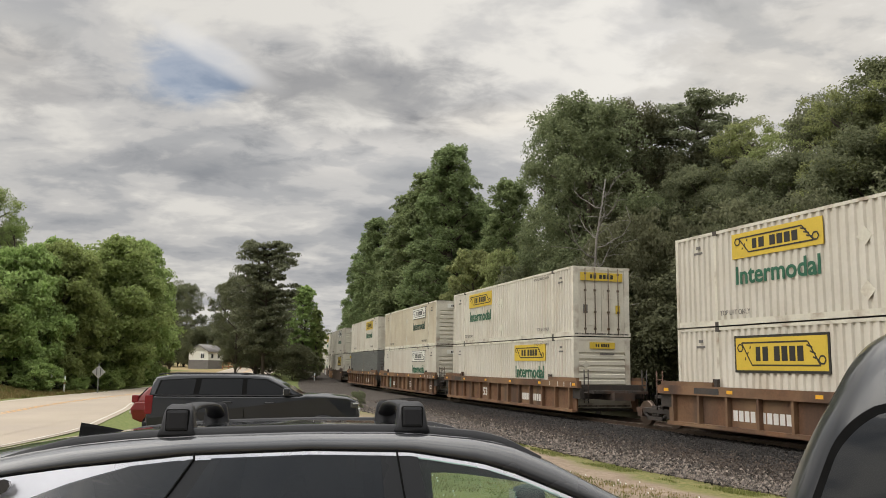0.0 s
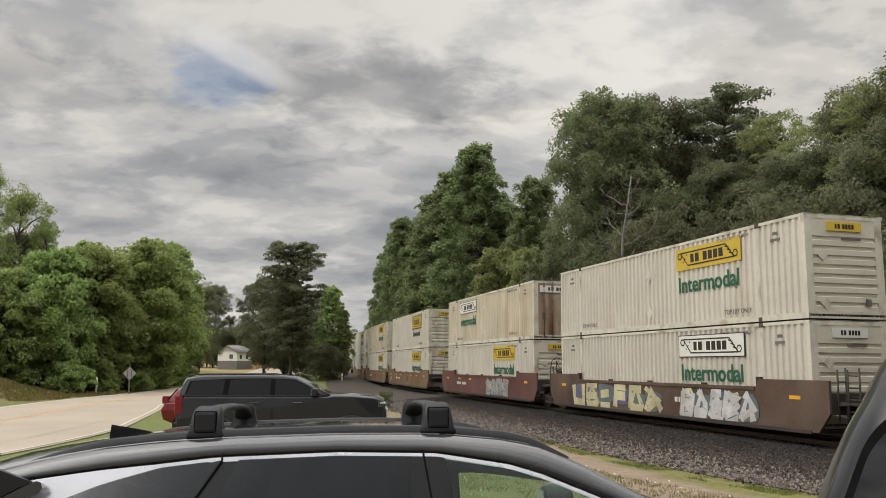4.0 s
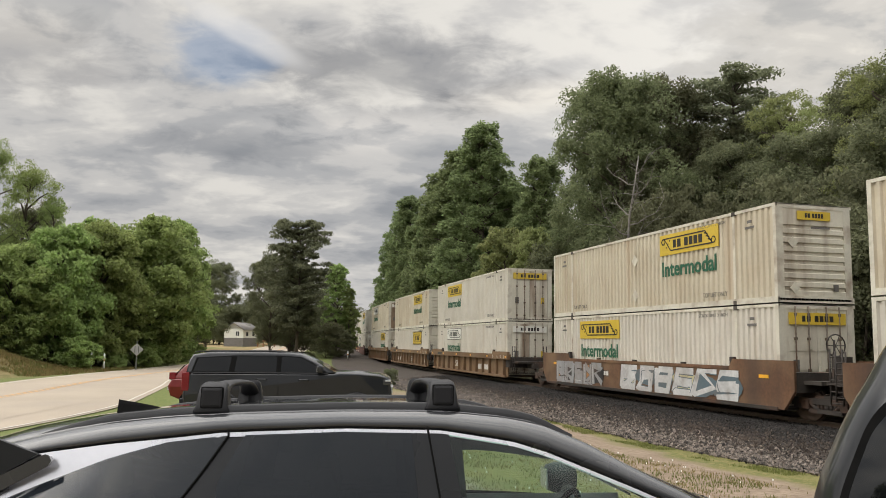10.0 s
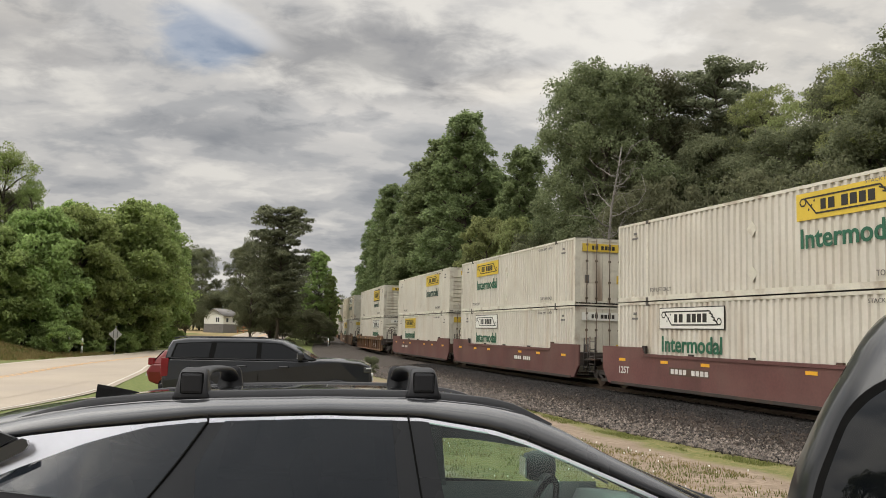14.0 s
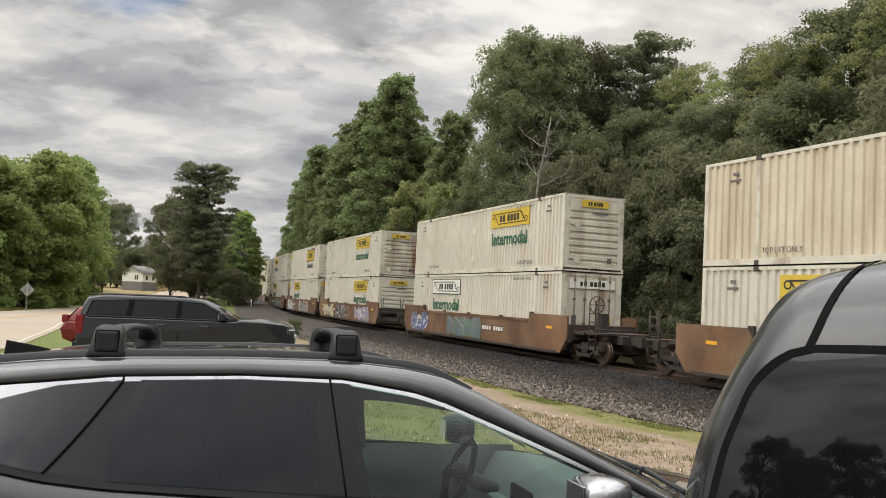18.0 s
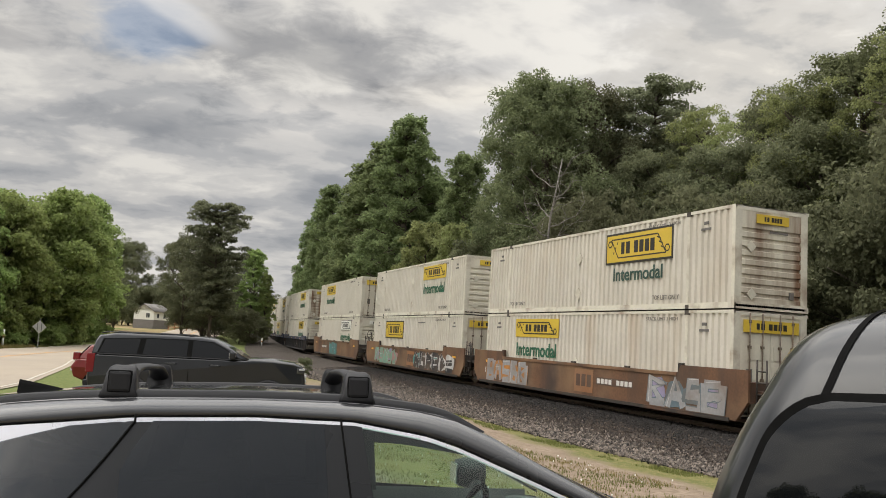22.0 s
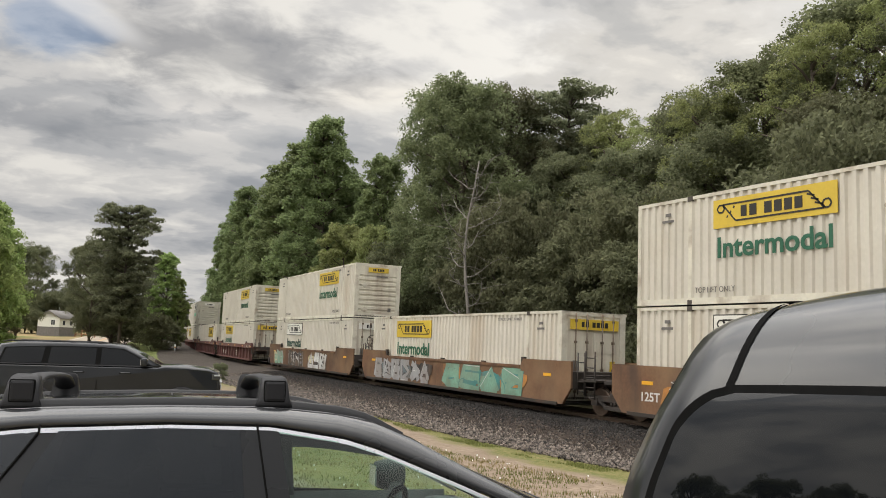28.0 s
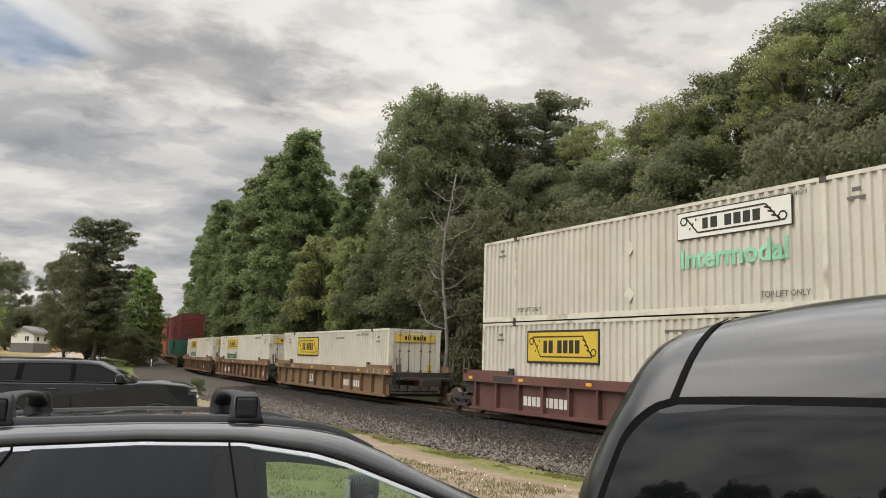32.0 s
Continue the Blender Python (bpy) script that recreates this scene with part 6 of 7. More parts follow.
        pane("front_window_frame", 0.079, 0.144, 0.137, 0.212, M["gloss"], 0.002)
        fw = pane("front_door_window", 0.144, 1.12, 0.212, 1.18, M["glass_front"], label="clear greenish side glass")
        fw.visible_shadow = False
        # the black seams between the doors
        for a, b in ((0.077, 0.136), (-0.561, -0.751)):
            bm = bmesh.new()
            pts = [gp(a + (b - a) * q, q, 0.002) for q in np.linspace(0, 1, 8)]
            tube(bm, [(pts[0][0] - 0.002, pts[0][1] - sd * 0.004, pts[0][2] + 0.018)] + pts, 0.0036, 5)
            part("door_seam", bm, M["rubber"], car)
        # belt moulding and lower body side
        rows = [[(u, sd * (0.748 + q * 0.008), float(belt(u) + 0.008 - q * 0.026)) for u in um] for q in (0, 0.5, 1)]
        sheet("belt_moulding", rows, M["plastic"], car, 0.0, out=(0, sd, 0.2))
        ub = [float(x) for x in np.linspace(-1.95, 2.2, 40)]
        zt = lambda u: float(belt(u)) - 0.014 if u < 1.15 else float(ip(u, [1.15, 1.4, 1.8, 2.2], [belt(1.15) - 0.014, 1.20, 1.14, 1.0]))
        hw = lambda u: float(ip(u, [-1.95, -1.6, 1.4, 1.9, 2.2], [0.66, 0.76, 0.76, 0.72, 0.60]))
        rows = []
        for q, dz in ((0.0, 0.0), (1.01, 0.04), (1.045, 0.14), (1.05, 0.30), (1.05, 0.52), (1.0, 0.78)):
            rows.append([(u, sd * hw(u) * (q if q else 0.97), zt(u) - dz) for u in ub])
        sheet("body_side", rows, M["paint_grey"], car, 0.0, out=(0, sd, 0))
        for x in (-1.18, 1.27):
            wheel(car, x, sd * 0.70, 0.645 + sd * 0.027, 0.30, 0.19)
        # roof rail
        bm = bmesh.new()
        rr = [float(x) for x in np.linspace(-1.18, 0.58, 40)]
        secs = []
        for u in rr:
            h = 0.022 * min(1, (u + 1.185) / 0.22, (0.59 - u) / 0.16) + 0.001
            y0, z0 = sd * (ev(u) - 0.035), float(edge(u)) + 0.004
            secs.append([(u, y0 - sd * -0.018, z0 - 0.012), (u, y0 + sd * 0.016, z0 + h * 0.8), (u, y0 + sd * 0.004, z0 + h), (u, y0 - sd * 0.012, z0 + h * 0.8), (u, y0 - sd * 0.018, z0 - 0.008)])
        strip(bm, secs)
        bmesh.ops.recalc_face_normals(bm, faces=bm.faces)
        part("roof_rail", bm, M["plastic"], car)
        # door mirror
        bm = bmesh.new()
        mz = 1.262 if sd < 0 else 1.255
        box(bm, 0.83, 0.99, min(sd * 0.83, sd * 1.03), max(sd * 0.83, sd * 1.03), mz, mz + 0.15, bevel=0.06)
        for f in bm.faces:
            f.smooth = True
        mir = part("door_mirror", bm, M["mirror_cap" if sd < 0 else "plastic"], car, "bright mirror cap" if sd < 0 else "")
        part("mirror_glass", B(0.822, 0.831, min(sd * 0.86, sd * 1.0), max(sd * 0.86, sd * 1.0), mz + 0.025, mz + 0.125, bevel=0.003), M["chrome"], mir)
        bm = bmesh.new()
        tube(bm, [(0.93, sd * 0.75, mz - 0.02), (0.92, sd * 0.86, mz + 0.03)], 0.035, 8)
        part("mirror_arm", bm, M["plastic"], mir)
    # windscreen
    rows = []
    for q in np.linspace(0, 1, 9):
        row = []
        for f in np.linspace(-1, 1, 13):
            ue = 0.47 + (1.36 - 0.47) * q
            ux = ue - 0.06 * (1 - f * f) * (1 - q) + 0.16 * (1 - f * f) * q
            row.append((float(ux), float(f * (ev(ue) - 0.01)), float(edge(ue) - 0.008 + 0.02 * (1 - f * f) * (1 - q * 0.6))))
        rows.append(row)
    ws = sheet("windscreen", rows, M["glass_front"], car, -0.005, "clear raked windscreen", out=(1, 0, 1))
    ws.visible_shadow = False
    # bonnet, cowl, wipers
    rows = []
    for q in np.linspace(0, 1, 9):
        u0 = 1.34 + (2.2 - 1.34) * q
        row = []
        for f in np.linspace(-1, 1, 13):
            w = float(ip(q, [0, 0.6, 1], [0.70, 0.66, 0.52]))
            row.append((u0 + 0.10 * (1 - f * f), f * w, float(ip(q, [0, 0.36, 0.85, 1], [1.235, 1.195, 1.125, 1.04]) + 0.035 * (1 - f * f) + 0.012 * math.exp(-((abs(f) - 0.72) / 0.12) ** 2))))
        rows.append(row)
    sheet("bonnet", rows, M["paint_grey"], car, -0.015, out=(0, 0, 1))
    rows = [[(1.30 + 0.14 * (1 - f * f) + 0.09 * q, f * 0.69, 1.245 + 0.02 * (1 - f * f) - 0.03 * q * (1 - q) * 4) for f in np.linspace(-1, 1, 11)] for q in (0, 0.5, 1)]
    sheet("cowl", rows, M["plastic"], car, -0.01, out=(0, 0, 1))
    for y0, y1 in ((-0.55, 0.05), (-0.05, 0.58)):
        bm = bmesh.new()
        tube(bm, [(1.46 - 0.09 * abs(y0), y0, 1.285), (1.40, (y0 + y1) / 2, 1.315), (1.36, y1, 1.325)], 0.010, 6)
        tube(bm, [(1.45, y0 * 0.2 + y1 * 0.8, 1.27), (1.39, (y0 + y1) / 2, 1.322)], 0.008, 6)
        part("wiper", bm, M["plastic"], car)
    # tail: rear glass, hatch, bumpers, nose
    rows = [[(-1.62 - 0.30 * q - 0.05 * (1 - f * f), f * (0.53 + 0.13 * q), 1.515 - 0.30 * q + 0.03 * (1 - f * f)) for f in np.linspace(-1, 1, 9)] for q in np.linspace(0, 1, 5)]
    sheet("rear_window", rows, M["glass_dark"], car, -0.006, out=(-1, 0, 0.6))
    rows = [[(-1.92 - 0.06 * math.sin(3.14 * q) - 0.05 * (1 - f * f), f * (0.68 + 0.02 * q), 1.215 - 0.72 * q) for f in np.linspace(-1, 1, 9)] for q in np.linspace(0, 1, 5)]
    sheet("tailgate", rows, M["paint_grey"], car, -0.02, out=(-1, 0, 0))
    rows = [[(2.2 + 0.05 * math.sin(3.14 * q) + 0.08 * (1 - f * f), f * 0.60, 1.03 - 0.6 * q) for f in np.linspace(-1, 1, 9)] for q in np.linspace(0, 1, 5)]
    sheet("front_bumper", rows, M["plastic"], car, -0.02, out=(1, 0, 0))
    part("underbody", B(-1.85, 1.95, -0.70, 0.70, 0.46, 0.56), M["plastic"], car)
    for sd in (-1, 1):
        part("tail_lamp", B(-1.99, -1.86, min(sd * 0.45, sd * 0.68), max(sd * 0.45, sd * 0.68), 1.05, 1.15, bevel=0.02), M["lens_red"], car)
        part("headlamp", B(2.10, 2.23, min(sd * 0.40, sd * 0.60), max(sd * 0.40, sd * 0.60), 0.92, 1.0, bevel=0.02), M["lens_clear"], car)
    # aerial fin
    rows = []
    for q in np.linspace(0, 1, 8):
        u0 = -1.075 + 0.17 * q
        h = 0.052 * (1 - q) ** 0.9 + 0.002
        w = 0.024 * (1 - 0.75 * abs(q - 0.25))
        z0 = float(cen(u0)) - 0.006
        rows.append([(u0 - 0.0, -w, z0), (u0, -w * 0.35, z0 + h * 0.7), (u0, 0, z0 + h), (u0, w * 0.35, z0 + h * 0.7), (u0, w, z0)])
    bm = strip(bmesh.new(), rows)
    bm.verts.ensure_lookup_table()
    bm.faces.new([bm.verts[i] for i in range(5)])
    bmesh.ops.recalc_face_normals(bm, faces=bm.faces)
    part("aerial_fin", bm, M["rubber"], car)
    # the hatch's corner: a dark glass end and the fin beside it
    for nm, mt, off, pts in (("hatch_glass_end", "gloss", 0.664, ((-1.40, 1.69), (-1.246, 1.634), (-1.133, 1.592), (-1.246, 1.524), (-1.40, 1.43))),
                             ("spoiler_fin", "paint_grey", 0.690, ((-1.40, 1.43), (-1.246, 1.522), (-1.108, 1.592), (-1.088, 1.586), (-1.083, 1.574), (-1.092, 1.558), (-1.246, 1.474), (-1.40, 1.385)))):
        for sd in (-1,):
            bm = bmesh.new()
            f = bm.faces.new([bm.verts.new((u, sd * off, z)) for u, z in pts])
            r = bmesh.ops.extrude_face_region(bm, geom=[f])
            for v in r["geom"]:
                if isinstance(v, bmesh.types.BMVert):
                    v.co.y -= sd * 0.02
            bmesh.ops.recalc_face_normals(bm, faces=bm.faces)
            part(nm, bm, M[mt], car)
    # roof bars: an arched beam with a foot at each end
    for n, uc in enumerate((-0.632, 0.133)):
        bm = bmesh.new()
        secs = []
        for f in np.linspace(-1, 1, 25):
            y = f * 0.535
            lift = 0.073 * (1 - abs(f) ** 7) + 0.012 * (1 - f * f)
            z = float(edge(uc)) + 0.012 + lift
            wdt, t = 0.036 + 0.012 * abs(f) ** 6, 0.013 + 0.012 * abs(f) ** 5
            secs.append([(uc + wdt * math.cos(a), y, z + t * math.sin(a)) for a in np.linspace(0, 2 * math.pi, 13)[:-1]])
        strip(bm, secs, close=True)
        bmesh.ops.recalc_face_normals(bm, faces=bm.faces)
        bar = part("roof_bar", bm, M["plastic"], car, "black moulded roof bar")
        for sd in (-1, 1):
            bm = bmesh.new()
            z0 = float(edge(uc)) + 0.0
            secs = []
            for q, hw2, y in ((0, 0.062, 0.568), (0.10, 0.060, 0.572), (0.25, 0.053, 0.571), (0.5, 0.049, 0.566), (0.75, 0.046, 0.556), (0.92, 0.041, 0.540), (1.0, 0.032, 0.520)):
                z = z0 + 0.103 * q
                secs.append([(uc - hw2, sd * (y - 0.012), z), (uc - hw2 * 0.85, sd * y, z), (uc + hw2 * 0.85, sd * y, z), (uc + hw2, sd * (y - 0.012), z), (uc + hw2 * 0.96, sd * 0.475, z + 0.002), (uc - hw2 * 0.96, sd * 0.475, z + 0.002)])
            strip(bm, secs, close=True)
            bmesh.ops.holes_fill(bm, edges=[e for e in bm.edges if e.is_boundary], sides=8)
            bmesh.ops.recalc_face_normals(bm, faces=bm.faces)
            foot = part("bar_foot", bm, M["plastic"], bar)
            part("lock_cover", B(uc - 0.034, uc + 0.034, min(sd * 0.558, sd * 0.577), max(sd * 0.558, sd * 0.577), z0 + 0.020, z0 + 0.086, bevel=0.009), M["plastic"], foot)
            part("cover_gap", B(uc - 0.037, uc + 0.037, min(sd * 0.555, sd * 0.5735), max(sd * 0.555, sd * 0.5735), z0 + 0.017, z0 + 0.089, bevel=0.008), M["rubber"], foot)
    # inside: dash, wheel, seats, far door trim
    rows = [[(1.30 - 0.42 * q, y, 1.235 + 0.02 * math.sin(3 * q) - 0.30 * max(0, q - 0.62) * 2.6 + 0.03 * math.exp(-((y - 0.36) / 0.2) ** 2) * min(1, 2 * q)) for y in np.linspace(-0.68, 0.68, 15)] for q in np.linspace(0, 1, 9)]
    sheet("dashboard", rows, M["dash"], car, 0.02, out=(0, 0, 1))
    part("dash_front", B(0.90, 1.2, -0.68, 0.68, 0.80, 1.12, bevel=0.03), M["dash"], car)
    bm = bmesh.new()
    ring = [Vector((0.775 + 0.06 * math.sin(a), 0.36 + 0.155 * math.cos(a), 1.195 + 0.142 * math.sin(a))) for a in np.linspace(0, 2 * math.pi, 29)]
    tube(bm, ring, 0.014, 8)
    for a in (0.1, 3.04, 4.71):
        tube(bm, [(0.715, 0.36, 1.205), (0.775 + 0.06 * math.sin(a), 0.36 + 0.15 * math.cos(a), 1.195 + 0.138 * math.sin(a))], 0.016, 6)
    stw = part("steering_wheel", bm, M["rubber"], car)
    bm = bmesh.new()
    disc(bm, (0.78, 0.36, 1.195), "x", 0.055, 0.05, 16)
    part("wheel_boss", bm, M["plastic"], stw, "round boss in the steering wheel")
    bm = bmesh.new()
    tube(bm, [(0.80, 0.36, 1.19), (1.0, 0.36, 1.10)], 0.035, 8)
    part("steering_column", bm, M["plastic"], stw)
    part("centre_screen", B(0.95, 0.97, -0.13, 0.13, 1.08, 1.20, bevel=0.008), M["rubber"], car)
    for uc in (-0.05, -0.95):
        for sd in (-1, 1):
            bm = bmesh.new()
            box(bm, uc - 0.02, uc + 0.42, sd * 0.36 - 0.22, sd * 0.36 + 0.22, 0.72, 0.88, bevel=0.04)
            for f in bm.faces:
                f.smooth = True
            seat = part("seat", bm, M["cloth"], car)
            bm = box(bmesh.new(), -0.07, 0.07, -0.21, 0.21, 0.0, 0.50, bevel=0.05)
            bmesh.ops.transform(bm, matrix=pose(uc - 0.02, sd * 0.36, 0.84, 0, -16, 0), verts=bm.verts)
            for f in bm.faces:
                f.smooth = True
            part("backrest", bm, M["cloth"], seat)
            bm = box(bmesh.new(), -0.045, 0.045, -0.12, 0.12, 0.0, 0.16, bevel=0.04)
            bmesh.ops.transform(bm, matrix=pose(uc - 0.19, sd * 0.36, 1.35, 0, -12, 0), verts=bm.verts)
            for f in bm.faces:
                f.smooth = True
            part("headrest", bm, M["cloth"], seat)
    for sd in (-1, 1):
        rows = [[(u, sd * (0.725 - 0.03 * q), (1.28 if sd < 0 else 1.28) - 0.5 * q) for u in np.linspace(-1.3, 1.15, 8)] for q in np.linspace(0, 1, 4)]
        sheet("door_trim", rows, M["cloth"], car, 0.01, out=(0, -sd, 0))
    # far pillar and roof linings round the window opening
    for sd in (1,):
        rows = [[(u + 0.05 * q, sd * (0.60 + 0.09 * q), 1.647 - 0.38 * q) for u in np.linspace(0.06, 0.34, 5)] for q in np.linspace(0, 1, 6)]
        sheet("pillar_trim", rows, M["liner_dark"], car, 0.012, out=(0, -sd, 0))
    rows = [[(u, 0.655 - 0.08 * q, 1.492 - 0.16 * max(0.0, u - 0.45) ** 1.2 + q * 0.14 * (1 - 0.9 * max(0.0, u - 0.4))) for u in np.linspace(0.0, 0.95, 12)] for q in np.linspace(0, 1, 4)]
    sheet("roof_lining", rows, M["liner_dark"], car, out=(0, -1, 0))
    part("floor_pan", B(-1.6, 1.2, -0.68, 0.68, 0.50, 0.56), M["cloth"], car)


crossover()


def shell(outline, wf, bevel=0.05, rows=1):
    """A body from its side outline (u, z); wf(u, z): half its width there."""
    bm = bmesh.new()
    a = [bm.verts.new((u, -1, z)) for u, z in outline]
    b = [bm.verts.new((u, 1, z)) for u, z in outline]
    bm.faces.new(a), bm.faces.new(b[::-1])
    n = len(outline)
    for i in range(n):
        bm.faces.new((a[i], b[i], b[(i + 1) % n], a[(i + 1) % n]))
    bmesh.ops.recalc_face_normals(bm, faces=bm.faces)
    bmesh.ops.subdivide_edges(bm, edges=[e for e in bm.edges if abs(e.verts[0].co.y - e.verts[1].co.y) > 1], cuts=6)
    rim = [e for e in bm.edges if all(abs(abs(v.co.y) - 1) < 1e-4 for v in e.verts)]
    bmesh.ops.bevel(bm, geom=rim, offset=bevel, segments=3, affect="EDGES", profile=0.5)
    for v in bm.verts:
        crown = 0.03 * (1 - v.co.y ** 2) if v.co.z > 1.2 else 0.0
        v.co.y *= wf(v.co.x, v.co.z)
        v.co.z += crown
    for f in bm.faces:
        f.smooth = len(f.verts) <= 4
    return bm


def side_panel(name, pts, wf, mat, par, off=0.006, label="", sd=-1):
    """A plate that lies on a body's side, by its outline (u, z)."""
    bm = bmesh.new()
    vs = [bm.verts.new((u, sd * (wf(u, z) + off), z)) for u, z in pts]
    f = bm.faces.new(vs)
    f.normal_update()
    if f.normal.y * sd < 0:
        f.normal_flip()
    r = bmesh.ops.extrude_face_region(bm, geom=[f])
    for v in r["geom"]:
        if isinstance(v, bmesh.types.BMVert):
            v.co.y -= sd * 0.02
    bmesh.ops.recalc_face_normals(bm, faces=bm.faces)
    return part(name, bm, mat, par, label)


def big_suv():
    car = thing("parked_suv", pose(-4.39, 22.5, height(-4.4, 22.5) + 0.01, 0, 0, 6) @ Matrix.Diagonal((1, 1, 0.965, 1)), "black full-size SUV with dark windows parked on the grass", "car")
    wf = lambda u, z: float(np.interp(z, [0.3, 0.6, 1.0, 1.42, 1.95], [0.93, 1.0, 1.01, 0.97, 0.78])) * float(np.interp(u, [-3.4, -3.1, 1.5, 2.15], [0.96, 1, 1, 0.90]))
    low = [(-3.12, 0.50), (-3.16, 0.85), (-3.09, 1.42), (0.62, 1.44), (0.80, 1.475), (1.3, 1.465), (1.85, 1.42), (2.08, 1.34), (2.15, 1.05), (2.17, 0.62), (2.0, 0.42), (-3.1, 0.42)]
    part("body", shell(low, wf, 0.05), M["paint_black"], car)
    top = [(-3.10, 1.42), (-3.05, 1.76), (-2.97, 1.905), (-2.6, 1.965), (-1.4, 1.985), (-0.5, 1.975), (-0.18, 1.93), (0.15, 1.77), (0.72, 1.45)]
    part("cabin", shell(top, wf, 0.045), M["paint_black"], car)
    for sd in (-1, 1):
        for nm, pts in (("rear_quarter_window", [(-2.92, 1.47), (-2.82, 1.81), (-1.98, 1.87), (-2.02, 1.47)]), ("rear_door_window", [(-1.88, 1.47), (-1.84, 1.87), (-0.82, 1.88), (-0.82, 1.47)]),
                        ("front_door_window", [(-0.70, 1.47), (-0.70, 1.88), (-0.22, 1.85), (0.08, 1.71), (0.42, 1.50), (0.38, 1.47)])):
            side_panel(nm, pts, wf, M["glass_suv"], car, 0.008, "dark tinted glass", sd)
        side_panel("window_surround", [(-2.97, 1.45), (-2.87, 1.83), (-1.9, 1.895), (-0.78, 1.905), (-0.2, 1.875), (0.12, 1.72), (0.50, 1.47), (0.46, 1.45)], wf, M["rubber"], car, 0.003, sd=sd)
        side_panel("window_trim", [(-2.95, 1.43), (-2.95, 1.455), (0.5, 1.468), (0.5, 1.44)], wf, M["plastic"], car, 0.012, sd=sd)
        for x in (-1.92, -0.76):
            side_panel("door_seam", [(x, 0.6), (x, 1.44), (x + 0.015, 1.44), (x + 0.015, 0.6)], wf, M["rubber"], car, 0.004, sd=sd)
        for x in (-1.05, 0.02):
            bm = bmesh.new()
            y = sd * (wf(x, 1.27) + 0.035)
            tube(bm, [(x - 0.26, y - sd * 0.03, 1.27), (x - 0.22, y, 1.275), (x - 0.04, y, 1.275), (x, y - sd * 0.03, 1.27)], 0.018, 6)
            part("door_handle", bm, M["paint_black"], car)
        bm = bmesh.new()
        box(bm, 0.24, 0.40, min(sd * 0.96, sd * 1.20), max(sd * 0.96, sd * 1.20), 1.46, 1.66, bevel=0.05)
        mir = part("door_mirror", bm, M["paint_black"], car)
        part("mirror_glass", B(0.232, 0.243, min(sd * 0.99, sd * 1.18), max(sd * 0.99, sd * 1.18), 1.49, 1.63), M["chrome"], mir)
        bm = bmesh.new()
        tube(bm, [(-2.95, sd * 0.66, 1.96), (-2.8, sd * 0.68, 1.995), (-0.9, sd * 0.68, 2.015), (-0.6, sd * 0.66, 1.97)], 0.018, 6)
        part("roof_rail", bm, M["plastic"], car)
        part("tail_lamp", B(-3.19, -3.0, min(sd * 0.78, sd * 1.0), max(sd * 0.78, sd * 1.0), 0.95, 1.44, bevel=0.02), M["lens_red"], car)
        lamp = part("headlamp", B(1.93, 2.13, min(sd * 0.60, sd * 0.93), max(sd * 0.60, sd * 0.93), 1.15, 1.31, bevel=0.03), M["lens_smoke"], car)
        part("lamp_strip", B(1.99, 2.135, min(sd * 0.64, sd * 0.934), max(sd * 0.64, sd * 0.934), 1.25, 1.285, bevel=0.006), M["lens_clear"], lamp)
        part("fog_lamp", B(2.06, 2.20, min(sd * 0.66, sd * 0.90), max(sd * 0.66, sd * 0.90), 0.66, 0.74, bevel=0.015), M["lens_clear"], car)
        for x in (-2.2, 1.25):
            wheel(car, x, sd * 0.86, 0.40, 0.40, 0.27)
            bm = bmesh.new()
            tube(bm, [(x + 0.5 * math.cos(a), sd * 0.985, 0.42 + 0.5 * math.sin(a)) for a in np.linspace(0, math.pi, 13)], 0.045, 6)
            part("wheel_arch", bm, M["plastic"], car)
    for z in (0.95, 1.08):
        part("grille_bar", B(2.13, 2.19, -0.62, 0.62, z - 0.03, z + 0.03, bevel=0.01), M["chrome"], car)
    part("front_bumper", B(2.05, 2.22, -0.90, 0.90, 0.48, 0.80, bevel=0.05), M["plastic"], car)
    part("rear_bumper", B(-3.24, -3.06, -0.95, 0.95, 0.48, 0.76, bevel=0.04), M["plastic"], car)


big_suv()


